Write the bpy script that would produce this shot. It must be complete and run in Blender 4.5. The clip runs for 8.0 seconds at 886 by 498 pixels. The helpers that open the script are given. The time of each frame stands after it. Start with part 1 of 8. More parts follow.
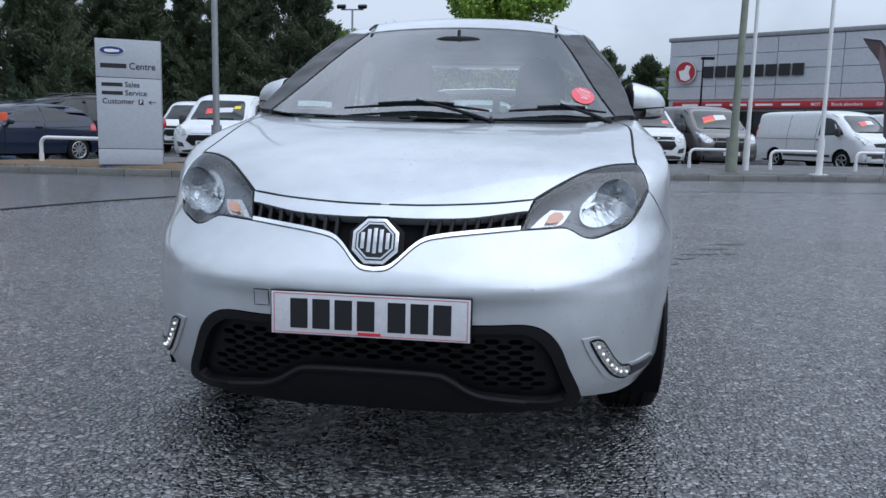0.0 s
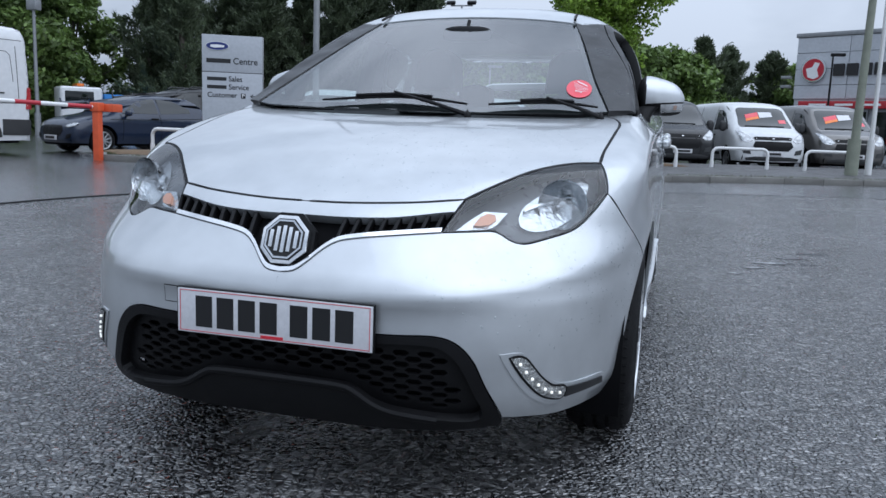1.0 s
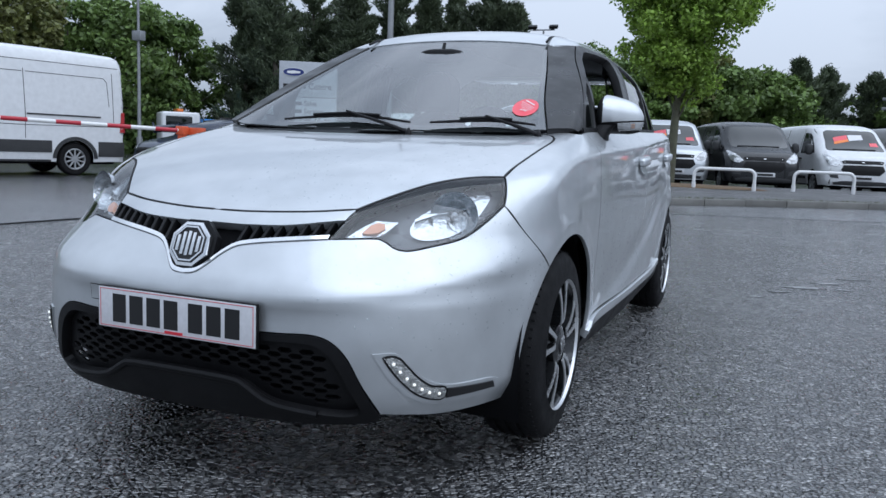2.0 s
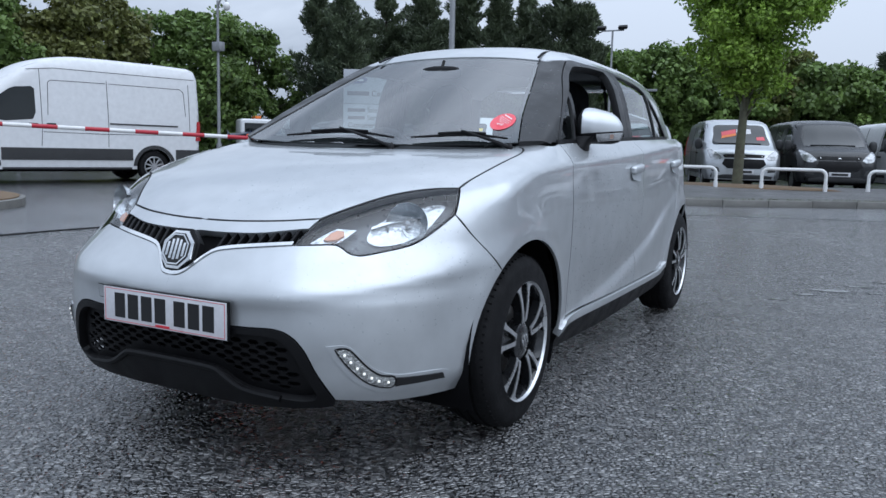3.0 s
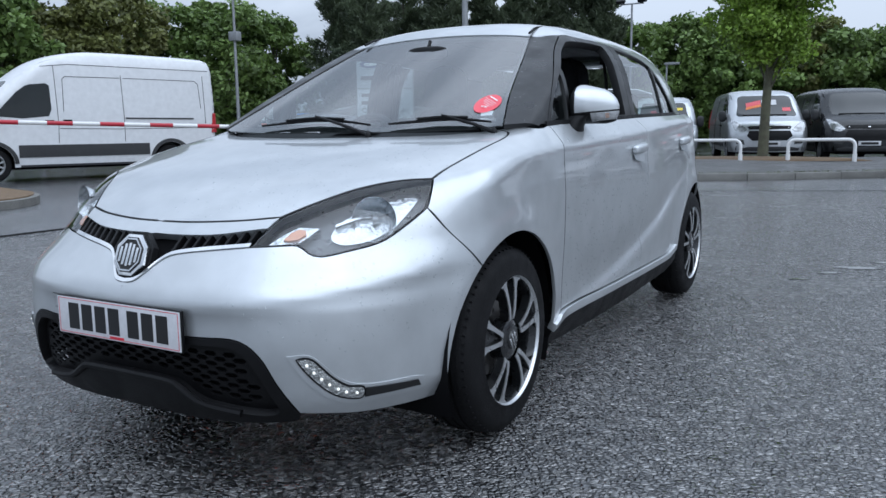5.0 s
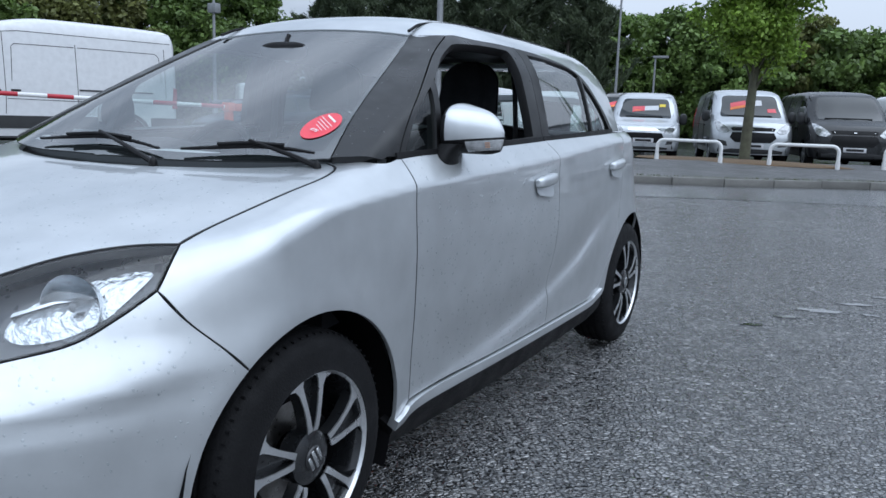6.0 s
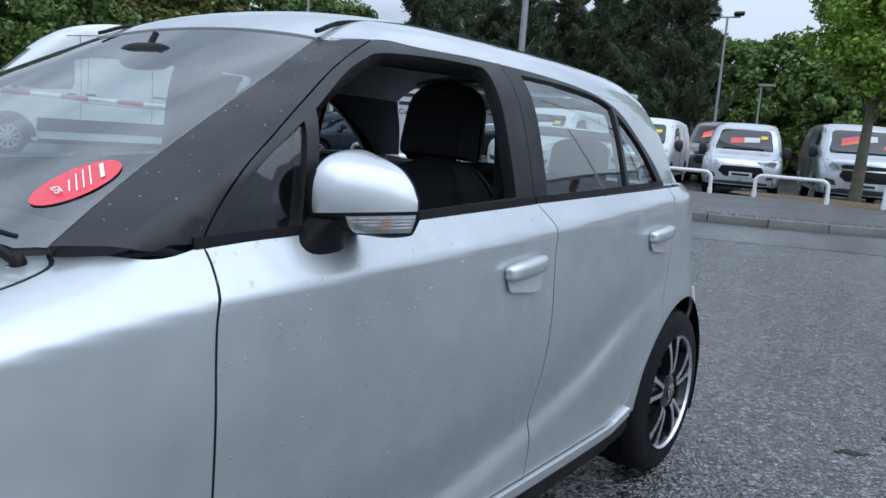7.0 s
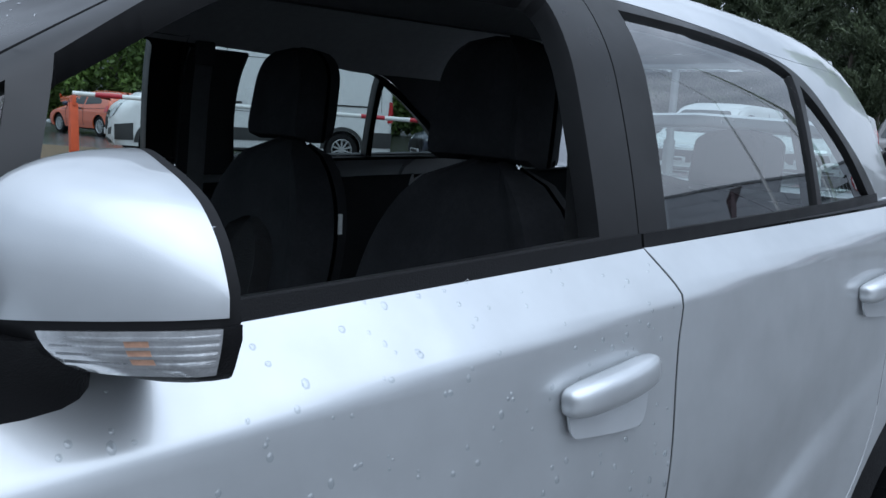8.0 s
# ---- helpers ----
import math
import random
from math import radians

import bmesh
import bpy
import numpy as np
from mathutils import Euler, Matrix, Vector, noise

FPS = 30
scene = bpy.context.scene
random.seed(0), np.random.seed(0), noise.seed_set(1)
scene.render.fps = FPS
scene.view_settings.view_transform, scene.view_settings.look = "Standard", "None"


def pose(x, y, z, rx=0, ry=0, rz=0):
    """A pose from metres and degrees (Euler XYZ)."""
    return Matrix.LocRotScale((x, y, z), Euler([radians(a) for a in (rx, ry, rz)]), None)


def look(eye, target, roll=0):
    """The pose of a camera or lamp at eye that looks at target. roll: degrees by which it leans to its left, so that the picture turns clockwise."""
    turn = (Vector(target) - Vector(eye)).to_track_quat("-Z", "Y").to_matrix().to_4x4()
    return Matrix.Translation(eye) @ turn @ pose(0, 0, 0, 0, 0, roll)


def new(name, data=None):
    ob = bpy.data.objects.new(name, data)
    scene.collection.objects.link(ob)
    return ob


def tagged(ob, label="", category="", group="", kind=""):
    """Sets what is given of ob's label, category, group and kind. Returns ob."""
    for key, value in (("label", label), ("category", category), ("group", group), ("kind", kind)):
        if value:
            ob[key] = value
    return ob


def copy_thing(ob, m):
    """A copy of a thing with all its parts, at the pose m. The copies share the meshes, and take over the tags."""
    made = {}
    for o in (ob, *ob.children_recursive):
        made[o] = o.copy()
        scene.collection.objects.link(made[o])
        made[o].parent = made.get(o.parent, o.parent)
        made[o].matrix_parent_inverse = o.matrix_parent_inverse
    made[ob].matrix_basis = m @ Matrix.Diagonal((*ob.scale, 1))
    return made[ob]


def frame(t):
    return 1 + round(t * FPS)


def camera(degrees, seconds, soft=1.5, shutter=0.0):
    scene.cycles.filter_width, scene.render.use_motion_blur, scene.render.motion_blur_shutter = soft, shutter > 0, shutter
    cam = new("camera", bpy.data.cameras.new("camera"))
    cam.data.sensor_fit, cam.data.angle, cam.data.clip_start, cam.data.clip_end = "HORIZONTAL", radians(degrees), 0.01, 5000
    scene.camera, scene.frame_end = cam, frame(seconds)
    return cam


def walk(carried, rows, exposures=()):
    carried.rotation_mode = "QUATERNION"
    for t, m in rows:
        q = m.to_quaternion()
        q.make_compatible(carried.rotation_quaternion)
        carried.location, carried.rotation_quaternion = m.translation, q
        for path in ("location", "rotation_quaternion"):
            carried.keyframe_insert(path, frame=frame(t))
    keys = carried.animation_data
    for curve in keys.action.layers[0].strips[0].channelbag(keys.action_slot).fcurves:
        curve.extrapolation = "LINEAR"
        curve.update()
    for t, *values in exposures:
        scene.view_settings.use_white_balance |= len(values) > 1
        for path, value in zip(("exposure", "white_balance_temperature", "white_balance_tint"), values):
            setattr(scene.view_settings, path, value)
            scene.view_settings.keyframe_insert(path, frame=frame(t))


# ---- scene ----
cam = camera(57.8, 8.0)
PATH = [
    (0, (0.448, -2.827, 0.933), (0.184, -0.866, 0.648), 1.3),
    (0.5, (0.657, -2.679, 0.924), (0.263, -0.744, 0.61), 1.6),
    (1, (0.901, -2.568, 0.938), (0.361, -0.666, 0.637), 2.1),
    (1.5, (1.173, -2.498, 0.929), (0.497, -0.632, 0.682), 2.6),
    (2.8, (1.802, -2.573, 0.972), (0.916, -0.8, 0.707), 1.3),
    (3, (1.872, -2.584, 0.984), (0.938, -0.833, 0.732), 1.4),
    (3.5, (1.935, -2.594, 0.978), (0.939, -0.873, 0.764), 0.8),
    (4, (1.935, -2.592, 0.963), (0.945, -0.868, 0.745), -0.3),
    (4.2, (1.937, -2.582, 0.959), (0.946, -0.861, 0.725), -0.6),
    (5.3, (1.91, -2.14, 1.059), (0.929, -0.425, 0.743), -0.4),
    (5.5, (1.932, -1.977, 1.11), (0.964, -0.258, 0.783), 0.0),
    (6, (1.962, -1.439, 1.142), (1.004, 0.283, 0.803), 1.9),
    (6.5, (1.912, -0.879, 1.178), (0.892, 0.805, 0.826), 4.1),
    (7, (1.784, -0.323, 1.226), (0.633, 1.283, 0.919), 4.3),
    (7.5, (1.63, 0.158, 1.243), (0.276, 1.598, 0.939), 5.1),
    (8, (1.369, 0.56, 1.203), (-0.07, 1.91, 0.877), 3.0),
]
walk(cam, [(t, look(eye, target, roll)) for t, eye, target, roll in PATH],
     exposures=[(0, 0.86, 5550, 10), (4, 0.92, 5550, 9), (8, 0.98, 5500, 8)])


# ---- sky and light: a bright overcast day after rain ----
SUN_EL, SUN_ROT = radians(60), radians(102)
world = bpy.data.worlds.new("world")
scene.world = world
world.use_nodes = True
wn, wl = world.node_tree.nodes, world.node_tree.links
wn.clear()
w_out, w_bg = wn.new("ShaderNodeOutputWorld"), wn.new("ShaderNodeBackground")
w_sky, w_co, w_map = wn.new("ShaderNodeTexSky"), wn.new("ShaderNodeTexCoord"), wn.new("ShaderNodeMapping")
w_noise, w_ramp, w_mix = wn.new("ShaderNodeTexNoise"), wn.new("ShaderNodeValToRGB"), wn.new("ShaderNodeMix")
w_sky.sky_type, w_sky.sun_disc, w_sky.sun_elevation, w_sky.sun_rotation = "NISHITA", False, SUN_EL, SUN_ROT
w_sky.dust_density, w_sky.ozone_density = 4.0, 1.0
w_mix.data_type = "RGBA"
w_map.inputs["Scale"].default_value = (1.0, 1.0, 3.2)
w_noise.inputs["Scale"].default_value, w_noise.inputs["Detail"].default_value, w_noise.inputs["Distortion"].default_value = 1.7, 7.0, 0.5
w_ramp.color_ramp.elements[0].position, w_ramp.color_ramp.elements[0].color = 0.39, (4.3, 4.6, 5.0, 1)
w_ramp.color_ramp.elements[1].position, w_ramp.color_ramp.elements[1].color = 0.63, (8.3, 8.5, 8.8, 1)
w_mix.inputs["Factor"].default_value = 0.93
wl.new(w_co.outputs["Generated"], w_map.inputs["Vector"])
wl.new(w_map.outputs["Vector"], w_noise.inputs["Vector"])
wl.new(w_noise.outputs["Fac"], w_ramp.inputs["Fac"])
wl.new(w_sky.outputs["Color"], w_mix.inputs["A"])
wl.new(w_ramp.outputs["Color"], w_mix.inputs["B"])
w_sep, w_up, w_gain = wn.new("ShaderNodeSeparateXYZ"), wn.new("ShaderNodeMapRange"), wn.new("ShaderNodeVectorMath")
w_up.inputs["From Min"].default_value, w_up.inputs["From Max"].default_value, w_up.inputs["To Min"].default_value, w_up.inputs["To Max"].default_value = 0.0, 1.0, 0.42, 1.0
w_gain.operation = "SCALE"
wl.new(w_co.outputs["Generated"], w_sep.inputs["Vector"])
wl.new(w_sep.outputs["Z"], w_up.inputs["Value"])
wl.new(w_mix.outputs["Result"], w_gain.inputs[0])
wl.new(w_up.outputs["Result"], w_gain.inputs["Scale"])
wl.new(w_gain.outputs["Vector"], w_bg.inputs["Color"])
wl.new(w_bg.outputs["Background"], w_out.inputs["Surface"])
w_bg.inputs["Strength"].default_value = 0.10
sun = new("sun", bpy.data.lights.new("sun", "SUN"))
sun.data.energy, sun.data.angle, sun.data.color = 1.0, radians(90), (1.0, 0.99, 0.97)
sun.matrix_world = look((0, 0, 0), (-math.sin(SUN_ROT), -math.cos(SUN_ROT), -math.tan(SUN_EL)))


# ---- materials ----
def mat(name, base, rough=0.5, metal=0.0, coat=0.0, spec=0.5, vary=0.0, size=8.0, bump=0.0, bump_size=60.0, rough_vary=0.0, second=None,
        by_object=0.0, emit=None, emit_power=0.0, island=0.0, coat_rough=0.05):
    """A surface with colour variation at two scales, uneven gloss and fine relief."""
    m = bpy.data.materials.new(name)
    m.use_nodes = True
    n, l = m.node_tree.nodes, m.node_tree.links
    b = n["Principled BSDF"]
    b.inputs["Base Color"].default_value = (*base, 1)
    b.inputs["Roughness"].default_value, b.inputs["Metallic"].default_value = rough, metal
    b.inputs["Coat Weight"].default_value, b.inputs["Coat Roughness"].default_value = coat, coat_rough
    b.inputs["Specular IOR Level"].default_value = spec
    co = n.new("ShaderNodeTexCoord").outputs["Object"]

    def noise_at(scale, detail=5.0):
        t = n.new("ShaderNodeTexNoise")
        t.inputs["Scale"].default_value, t.inputs["Detail"].default_value = scale, detail
        l.new(co, t.inputs["Vector"])
        return t.outputs["Fac"]

    def mixed(a, bcol, fac):
        k = n.new("ShaderNodeMix")
        k.data_type = "RGBA"
        for sock, v in (("A", a), ("B", bcol), ("Factor", fac)):
            if isinstance(v, bpy.types.NodeSocket):
                l.new(v, k.inputs[sock])
            else:
                k.inputs[sock].default_value = v
        return k.outputs["Result"]

    def ranged(fac, lo, hi, a=0.3, bb=0.7):
        r = n.new("ShaderNodeMapRange")
        r.inputs["From Min"].default_value, r.inputs["From Max"].default_value = a, bb
        r.inputs["To Min"].default_value, r.inputs["To Max"].default_value = lo, hi
        l.new(fac, r.inputs["Value"])
        return r.outputs["Result"]

    col = None
    if vary or second:
        other = second or tuple(c * (1 - vary) for c in base)
        col = mixed((*base, 1), (*other, 1), ranged(noise_at(size), 0, 1))
        col = mixed(col, (*[c * 0.8 for c in other], 1), ranged(noise_at(size * 9), 0, 0.5))
    for amount, node, sock in ((by_object, "ShaderNodeObjectInfo", "Random"), (island, "ShaderNodeNewGeometry", "Random Per Island")):
        if amount:
            hsv = n.new("ShaderNodeHueSaturation")
            l.new(ranged(n.new(node).outputs[sock], 1 - amount, 1 + amount, 0, 1), hsv.inputs["Value"])
            if col:
                l.new(col, hsv.inputs["Color"])
            else:
                hsv.inputs["Color"].default_value = (*base, 1)
            col = hsv.outputs["Color"]
    if col:
        l.new(col, b.inputs["Base Color"])
    if rough_vary:
        l.new(ranged(noise_at(size * 1.7), max(rough - rough_vary, 0.02), min(rough + rough_vary, 1)), b.inputs["Roughness"])
    if bump:
        bp = n.new("ShaderNodeBump")
        bp.inputs["Strength"].default_value, bp.inputs["Distance"].default_value = bump, 0.01
        l.new(noise_at(bump_size, 3.0), bp.inputs["Height"])
        l.new(bp.outputs["Normal"], b.inputs["Normal"])
    if emit:
        b.inputs["Emission Color"].default_value, b.inputs["Emission Strength"].default_value = (*emit, 1), emit_power
    return m


def glass_mat(name, tint, rough=0.0, straight=0.07):
    """Clear or tinted thin glass: a clear sheet with mirror gloss that grows towards a glancing look."""
    m = bpy.data.materials.new(name)
    m.use_nodes = True
    n, l = m.node_tree.nodes, m.node_tree.links
    n.clear()
    out, mixn, tr, gl, lw = (n.new("ShaderNode" + k) for k in ("OutputMaterial", "MixShader", "BsdfTransparent", "BsdfGlossy", "LayerWeight"))
    tr.inputs["Color"].default_value = (*tint, 1)
    gl.inputs["Roughness"].default_value, lw.inputs["Blend"].default_value = rough, 0.5
    p5, ma = n.new("ShaderNodeMath"), n.new("ShaderNodeMath")
    p5.operation, p5.inputs[1].default_value = "POWER", 4.5
    ma.operation, ma.inputs[1].default_value, ma.inputs[2].default_value = "MULTIPLY_ADD", 1 - straight, straight
    l.new(lw.outputs["Facing"], p5.inputs[0])
    l.new(p5.outputs[0], ma.inputs[0])
    l.new(ma.outputs[0], mixn.inputs["Fac"])
    l.new(tr.outputs["BSDF"], mixn.inputs[1])
    l.new(gl.outputs["BSDF"], mixn.inputs[2])
    l.new(mixn.outputs["Shader"], out.inputs["Surface"])
    return m


def asphalt_mat(name, base, stone, chip, wet_lo, wet_hi, bump, water=1.0, joints=0.28):
    """Rain-damp asphalt: stones of mixed greys in dark binder, worn and wet patches."""
    m = bpy.data.materials.new(name)
    m.use_nodes = True
    n, l = m.node_tree.nodes, m.node_tree.links
    b = n["Principled BSDF"]
    b.inputs["Specular IOR Level"].default_value = 1.0
    b.inputs["Coat Weight"].default_value, b.inputs["Coat Roughness"].default_value, b.inputs["Coat IOR"].default_value = 1.0, 0.16, 1.85
    film = n.new("ShaderNodeMapRange")
    film.inputs["To Min"].default_value, film.inputs["To Max"].default_value = 0.02, 0.30
    co = n.new("ShaderNodeTexCoord").outputs["Object"]
    vor, edge, big, mid, fine = (n.new("ShaderNodeTex" + k) for k in ("Voronoi", "Voronoi", "Noise", "Noise", "Noise"))
    edge.feature = "DISTANCE_TO_EDGE"
    for t, s in ((vor, chip), (edge, chip), (big, 0.35), (mid, 2.3), (fine, chip * 0.45)):
        t.inputs["Scale"].default_value = s
        l.new(co, t.inputs["Vector"])
    for t in (big, mid):
        t.inputs["Detail"].default_value = 6.0
    ramp = n.new("ShaderNodeValToRGB")
    ramp.color_ramp.elements[0].position, ramp.color_ramp.elements[0].color = 0.25, (*[c * 0.45 for c in base], 1)
    ramp.color_ramp.elements[1].position, ramp.color_ramp.elements[1].color = 0.95, (*stone, 1)
    el = ramp.color_ramp.elements.new(0.62)
    el.color = (*base, 1)
    sep = n.new("ShaderNodeSeparateColor")
    l.new(vor.outputs["Color"], sep.inputs["Color"])
    l.new(sep.outputs["Red"], ramp.inputs["Fac"])
    l.new(sep.outputs["Blue"], film.inputs["Value"])
    l.new(film.outputs["Result"], b.inputs["Coat Roughness"])
    tone = n.new("ShaderNodeHueSaturation")
    k = n.new("ShaderNodeMapRange")
    k.inputs["From Min"].default_value, k.inputs["From Max"].default_value, k.inputs["To Min"].default_value, k.inputs["To Max"].default_value = 0.3, 0.7, 0.85, 1.15
    l.new(mid.outputs["Fac"], k.inputs["Value"])
    patch, k2, both = n.new("ShaderNodeTexNoise"), n.new("ShaderNodeMapRange"), n.new("ShaderNodeMath")
    patch.inputs["Scale"].default_value, patch.inputs["Detail"].default_value, patch.inputs["Roughness"].default_value = 16.0, 5.0, 0.7
    k2.inputs["From Min"].default_value, k2.inputs["From Max"].default_value, k2.inputs["To Min"].default_value, k2.inputs["To Max"].default_value = 0.32, 0.68, 0.5, 1.5
    both.operation = "MULTIPLY"
    l.new(co, patch.inputs["Vector"])
    l.new(patch.outputs["Fac"], k2.inputs["Value"])
    l.new(k.outputs["Result"], both.inputs[0])
    l.new(k2.outputs["Result"], both.inputs[1])
    l.new(both.outputs[0], tone.inputs["Value"])
    l.new(ramp.outputs["Color"], tone.inputs["Color"])
    l.new(tone.outputs["Color"], b.inputs["Base Color"])
    add = n.new("ShaderNodeMath")
    add.operation = "ADD"
    l.new(big.outputs["Fac"], add.inputs[0])
    half = n.new("ShaderNodeMath")
    half.operation, half.inputs[1].default_value = "MULTIPLY", 0.6
    l.new(mid.outputs["Fac"], half.inputs[0])
    l.new(half.outputs[0], add.inputs[1])
    wet = n.new("ShaderNodeMapRange")
    wet.inputs["From Min"].default_value, wet.inputs["From Max"].default_value, wet.inputs["To Min"].default_value, wet.inputs["To Max"].default_value = 0.62, 0.98, wet_lo, wet_hi
    l.new(add.outputs[0], wet.inputs["Value"])
    l.new(wet.outputs["Result"], b.inputs["Roughness"])
    dome = n.new("ShaderNodeMapRange")
    dome.interpolation_type = "SMOOTHSTEP"
    dome.inputs["From Min"].default_value, dome.inputs["From Max"].default_value = 0.0, 0.30
    l.new(edge.outputs["Distance"], dome.inputs["Value"])
    wetted = n.new("ShaderNodeMapRange")
    wetted.inputs["To Min"].default_value, wetted.inputs["To Max"].default_value = joints * water, water
    l.new(dome.outputs["Result"], wetted.inputs["Value"])
    l.new(wetted.outputs["Result"], b.inputs["Coat Weight"])
    scaled, away, lean, slope = (n.new("ShaderNodeVectorMath") for _ in range(4))
    scaled.operation, away.operation, lean.operation, slope.operation = "SCALE", "SUBTRACT", "SUBTRACT", "DOT_PRODUCT"
    scaled.inputs["Scale"].default_value = chip
    lean.inputs[1].default_value = (0.5, 0.5, 0.5)
    l.new(co, away.inputs[0])
    l.new(vor.outputs["Position"], away.inputs[1])
    l.new(away.outputs["Vector"], scaled.inputs[0])
    l.new(vor.outputs["Color"], lean.inputs[0])
    l.new(scaled.outputs["Vector"], slope.inputs[0])
    l.new(lean.outputs["Vector"], slope.inputs[1])
    mixh = n.new("ShaderNodeMath")
    mixh.operation, mixh.inputs[1].default_value = "MULTIPLY_ADD", 1.0
    l.new(slope.outputs["Value"], mixh.inputs[0])
    l.new(dome.outputs["Result"], mixh.inputs[2])
    bp = n.new("ShaderNodeBump")
    bp.inputs["Strength"].default_value, bp.inputs["Distance"].default_value = bump, 0.30 / chip
    l.new(mixh.outputs[0], bp.inputs["Height"])
    bp2 = n.new("ShaderNodeBump")
    bp2.inputs["Strength"].default_value, bp2.inputs["Distance"].default_value = 0.3, 0.004
    l.new(fine.outputs["Fac"], bp2.inputs["Height"])
    l.new(bp.outputs["Normal"], bp2.inputs["Normal"])
    l.new(bp2.outputs["Normal"], b.inputs["Normal"])
    l.new(bp2.outputs["Normal"], b.inputs["Coat Normal"])
    return m


def paint(name, colour, rough=0.28, metal=0.85, flake=0.02):
    """Metallic car paint under clear lacquer, with fine flake and a little road film."""
    return mat(name, colour, rough, metal, coat=1.0, vary=0.012, size=1.3, bump=flake, bump_size=900.0, rough_vary=0.05, coat_rough=0.04)


SILVER = paint("silver_paint", (0.55, 0.57, 0.585), 0.41, 0.74)
PLASTIC = mat("black_plastic", (0.006, 0.006, 0.007), 0.48, spec=0.22, vary=0.3, size=6, bump=0.15, bump_size=500, rough_vary=0.1)
GLOSS_BLACK = mat("satin_black_film", (0.012, 0.012, 0.013), 0.38, spec=0.4, vary=0.3, size=5, rough_vary=0.12)
SEAL = mat("rubber_seal", (0.008, 0.008, 0.009), 0.6, spec=0.2, vary=0.2, size=20, rough_vary=0.1)
RUBBER = mat("tyre_rubber", (0.009, 0.009, 0.010), 0.7, spec=0.18, vary=0.35, size=9, bump=0.2, bump_size=180, rough_vary=0.15)
CHROME = mat("chrome", (0.78, 0.79, 0.8), 0.12, 1.0, vary=0.06, size=12, rough_vary=0.05)
MACHINED = mat("machined_alloy", (0.72, 0.73, 0.74), 0.32, 0.9, vary=0.1, size=18, rough_vary=0.08)
DARK_ALLOY = mat("gloss_dark_alloy", (0.018, 0.019, 0.021), 0.3, 0.3, coat=0.6, vary=0.3, size=15, rough_vary=0.1)
STEEL = mat("brake_steel", (0.35, 0.34, 0.33), 0.4, 1.0, vary=0.3, size=20, rough_vary=0.15)
# near-black with the shade of grille depths and inner parts put into its colour
DARK = mat("shaded_inside_black", (0.006, 0.006, 0.007), 0.8, spec=0.1, vary=0.3, size=4)
CLOTH = mat("black_seat_cloth", (0.034, 0.035, 0.039), 0.9, spec=0.15, vary=0.35, size=14, bump=0.3, bump_size=700)
TRIM = mat("dark_cabin_trim", (0.032, 0.033, 0.037), 0.7, spec=0.2, vary=0.25, size=9, bump=0.1, bump_size=400)
LINING = mat("grey_headlining", (0.28, 0.28, 0.29), 0.9, vary=0.12, size=6, bump=0.15, bump_size=600)
SCREEN = glass_mat("windscreen_glass", (0.78, 0.86, 0.85), 0.0, 0.25)
TINT = glass_mat("window_glass", (0.72, 0.80, 0.78))
REAR_TINT = glass_mat("rear_window_glass", (0.68, 0.77, 0.75), 0.0, 0.30)
LENS = glass_mat("clear_lamp_lens", (0.86, 0.88, 0.89), 0.02)
LAMP_GREY = mat("lamp_housing_grey", (0.13, 0.135, 0.145), 0.32, 0.5, vary=0.2, size=20, rough_vary=0.1)
REFLECT = mat("lamp_reflector", (0.72, 0.74, 0.76), 0.1, 1.0, vary=0.1, size=30, bump=0.5, bump_size=70, rough_vary=0.05)
AMBER = mat("amber_bulb_cover", (0.80, 0.36, 0.20), 0.25, coat=0.5, vary=0.2, size=40)
LED = mat("lit_daytime_lamp", (0.80, 0.80, 0.76), 0.3, 0.0, vary=0.2, size=45, emit=(1.0, 0.95, 0.82), emit_power=0.4)
AMBER_PALE = mat("pale_amber_bulb", (0.62, 0.36, 0.24), 0.3, coat=0.4, vary=0.4, size=60)
LED_BED = mat("daytime_lamp_reflector", (0.62, 0.63, 0.62), 0.16, 0.8, vary=0.6, size=60, bump=0.8, bump_size=120)
PLATE = mat("white_plate", (0.66, 0.66, 0.68), 0.35, vary=0.06, size=12, rough_vary=0.08)
INK = mat("black_print", (0.012, 0.012, 0.013), 0.4, vary=0.1, size=30)
RED_INK = mat("red_print", (0.65, 0.03, 0.05), 0.4, vary=0.1, size=30)
STICKER = mat("red_sticker_film", (0.75, 0.035, 0.06), 0.35, coat=0.3, vary=0.12, size=9)
WHITE_INK = mat("white_print", (0.8, 0.8, 0.8), 0.4, vary=0.05, size=30)


# ---- building blocks ----
def place_of(ob):
    m = ob.matrix_basis.copy()
    if ob.parent:
        m = place_of(ob.parent) @ ob.matrix_parent_inverse @ m
    return m


def hang(ob, parent):
    ob.parent, ob.matrix_parent_inverse = parent, place_of(parent).inverted()
    return ob


def thing(name, at, label, category, group="", turn=0.0, kind=""):
    ob = new(name)
    ob.matrix_basis = pose(*at, 0, 0, turn)
    ob.empty_display_size = 0.2
    return tagged(ob, label, category, group, kind)


def mesh_of(name, verts, faces, material, smooth=True):
    me = bpy.data.meshes.new(name)
    me.from_pydata([tuple(map(float, v)) for v in verts], [], [tuple(map(int, f)) for f in faces])
    me.materials.append(material)
    if smooth:
        me.shade_smooth()
    return me


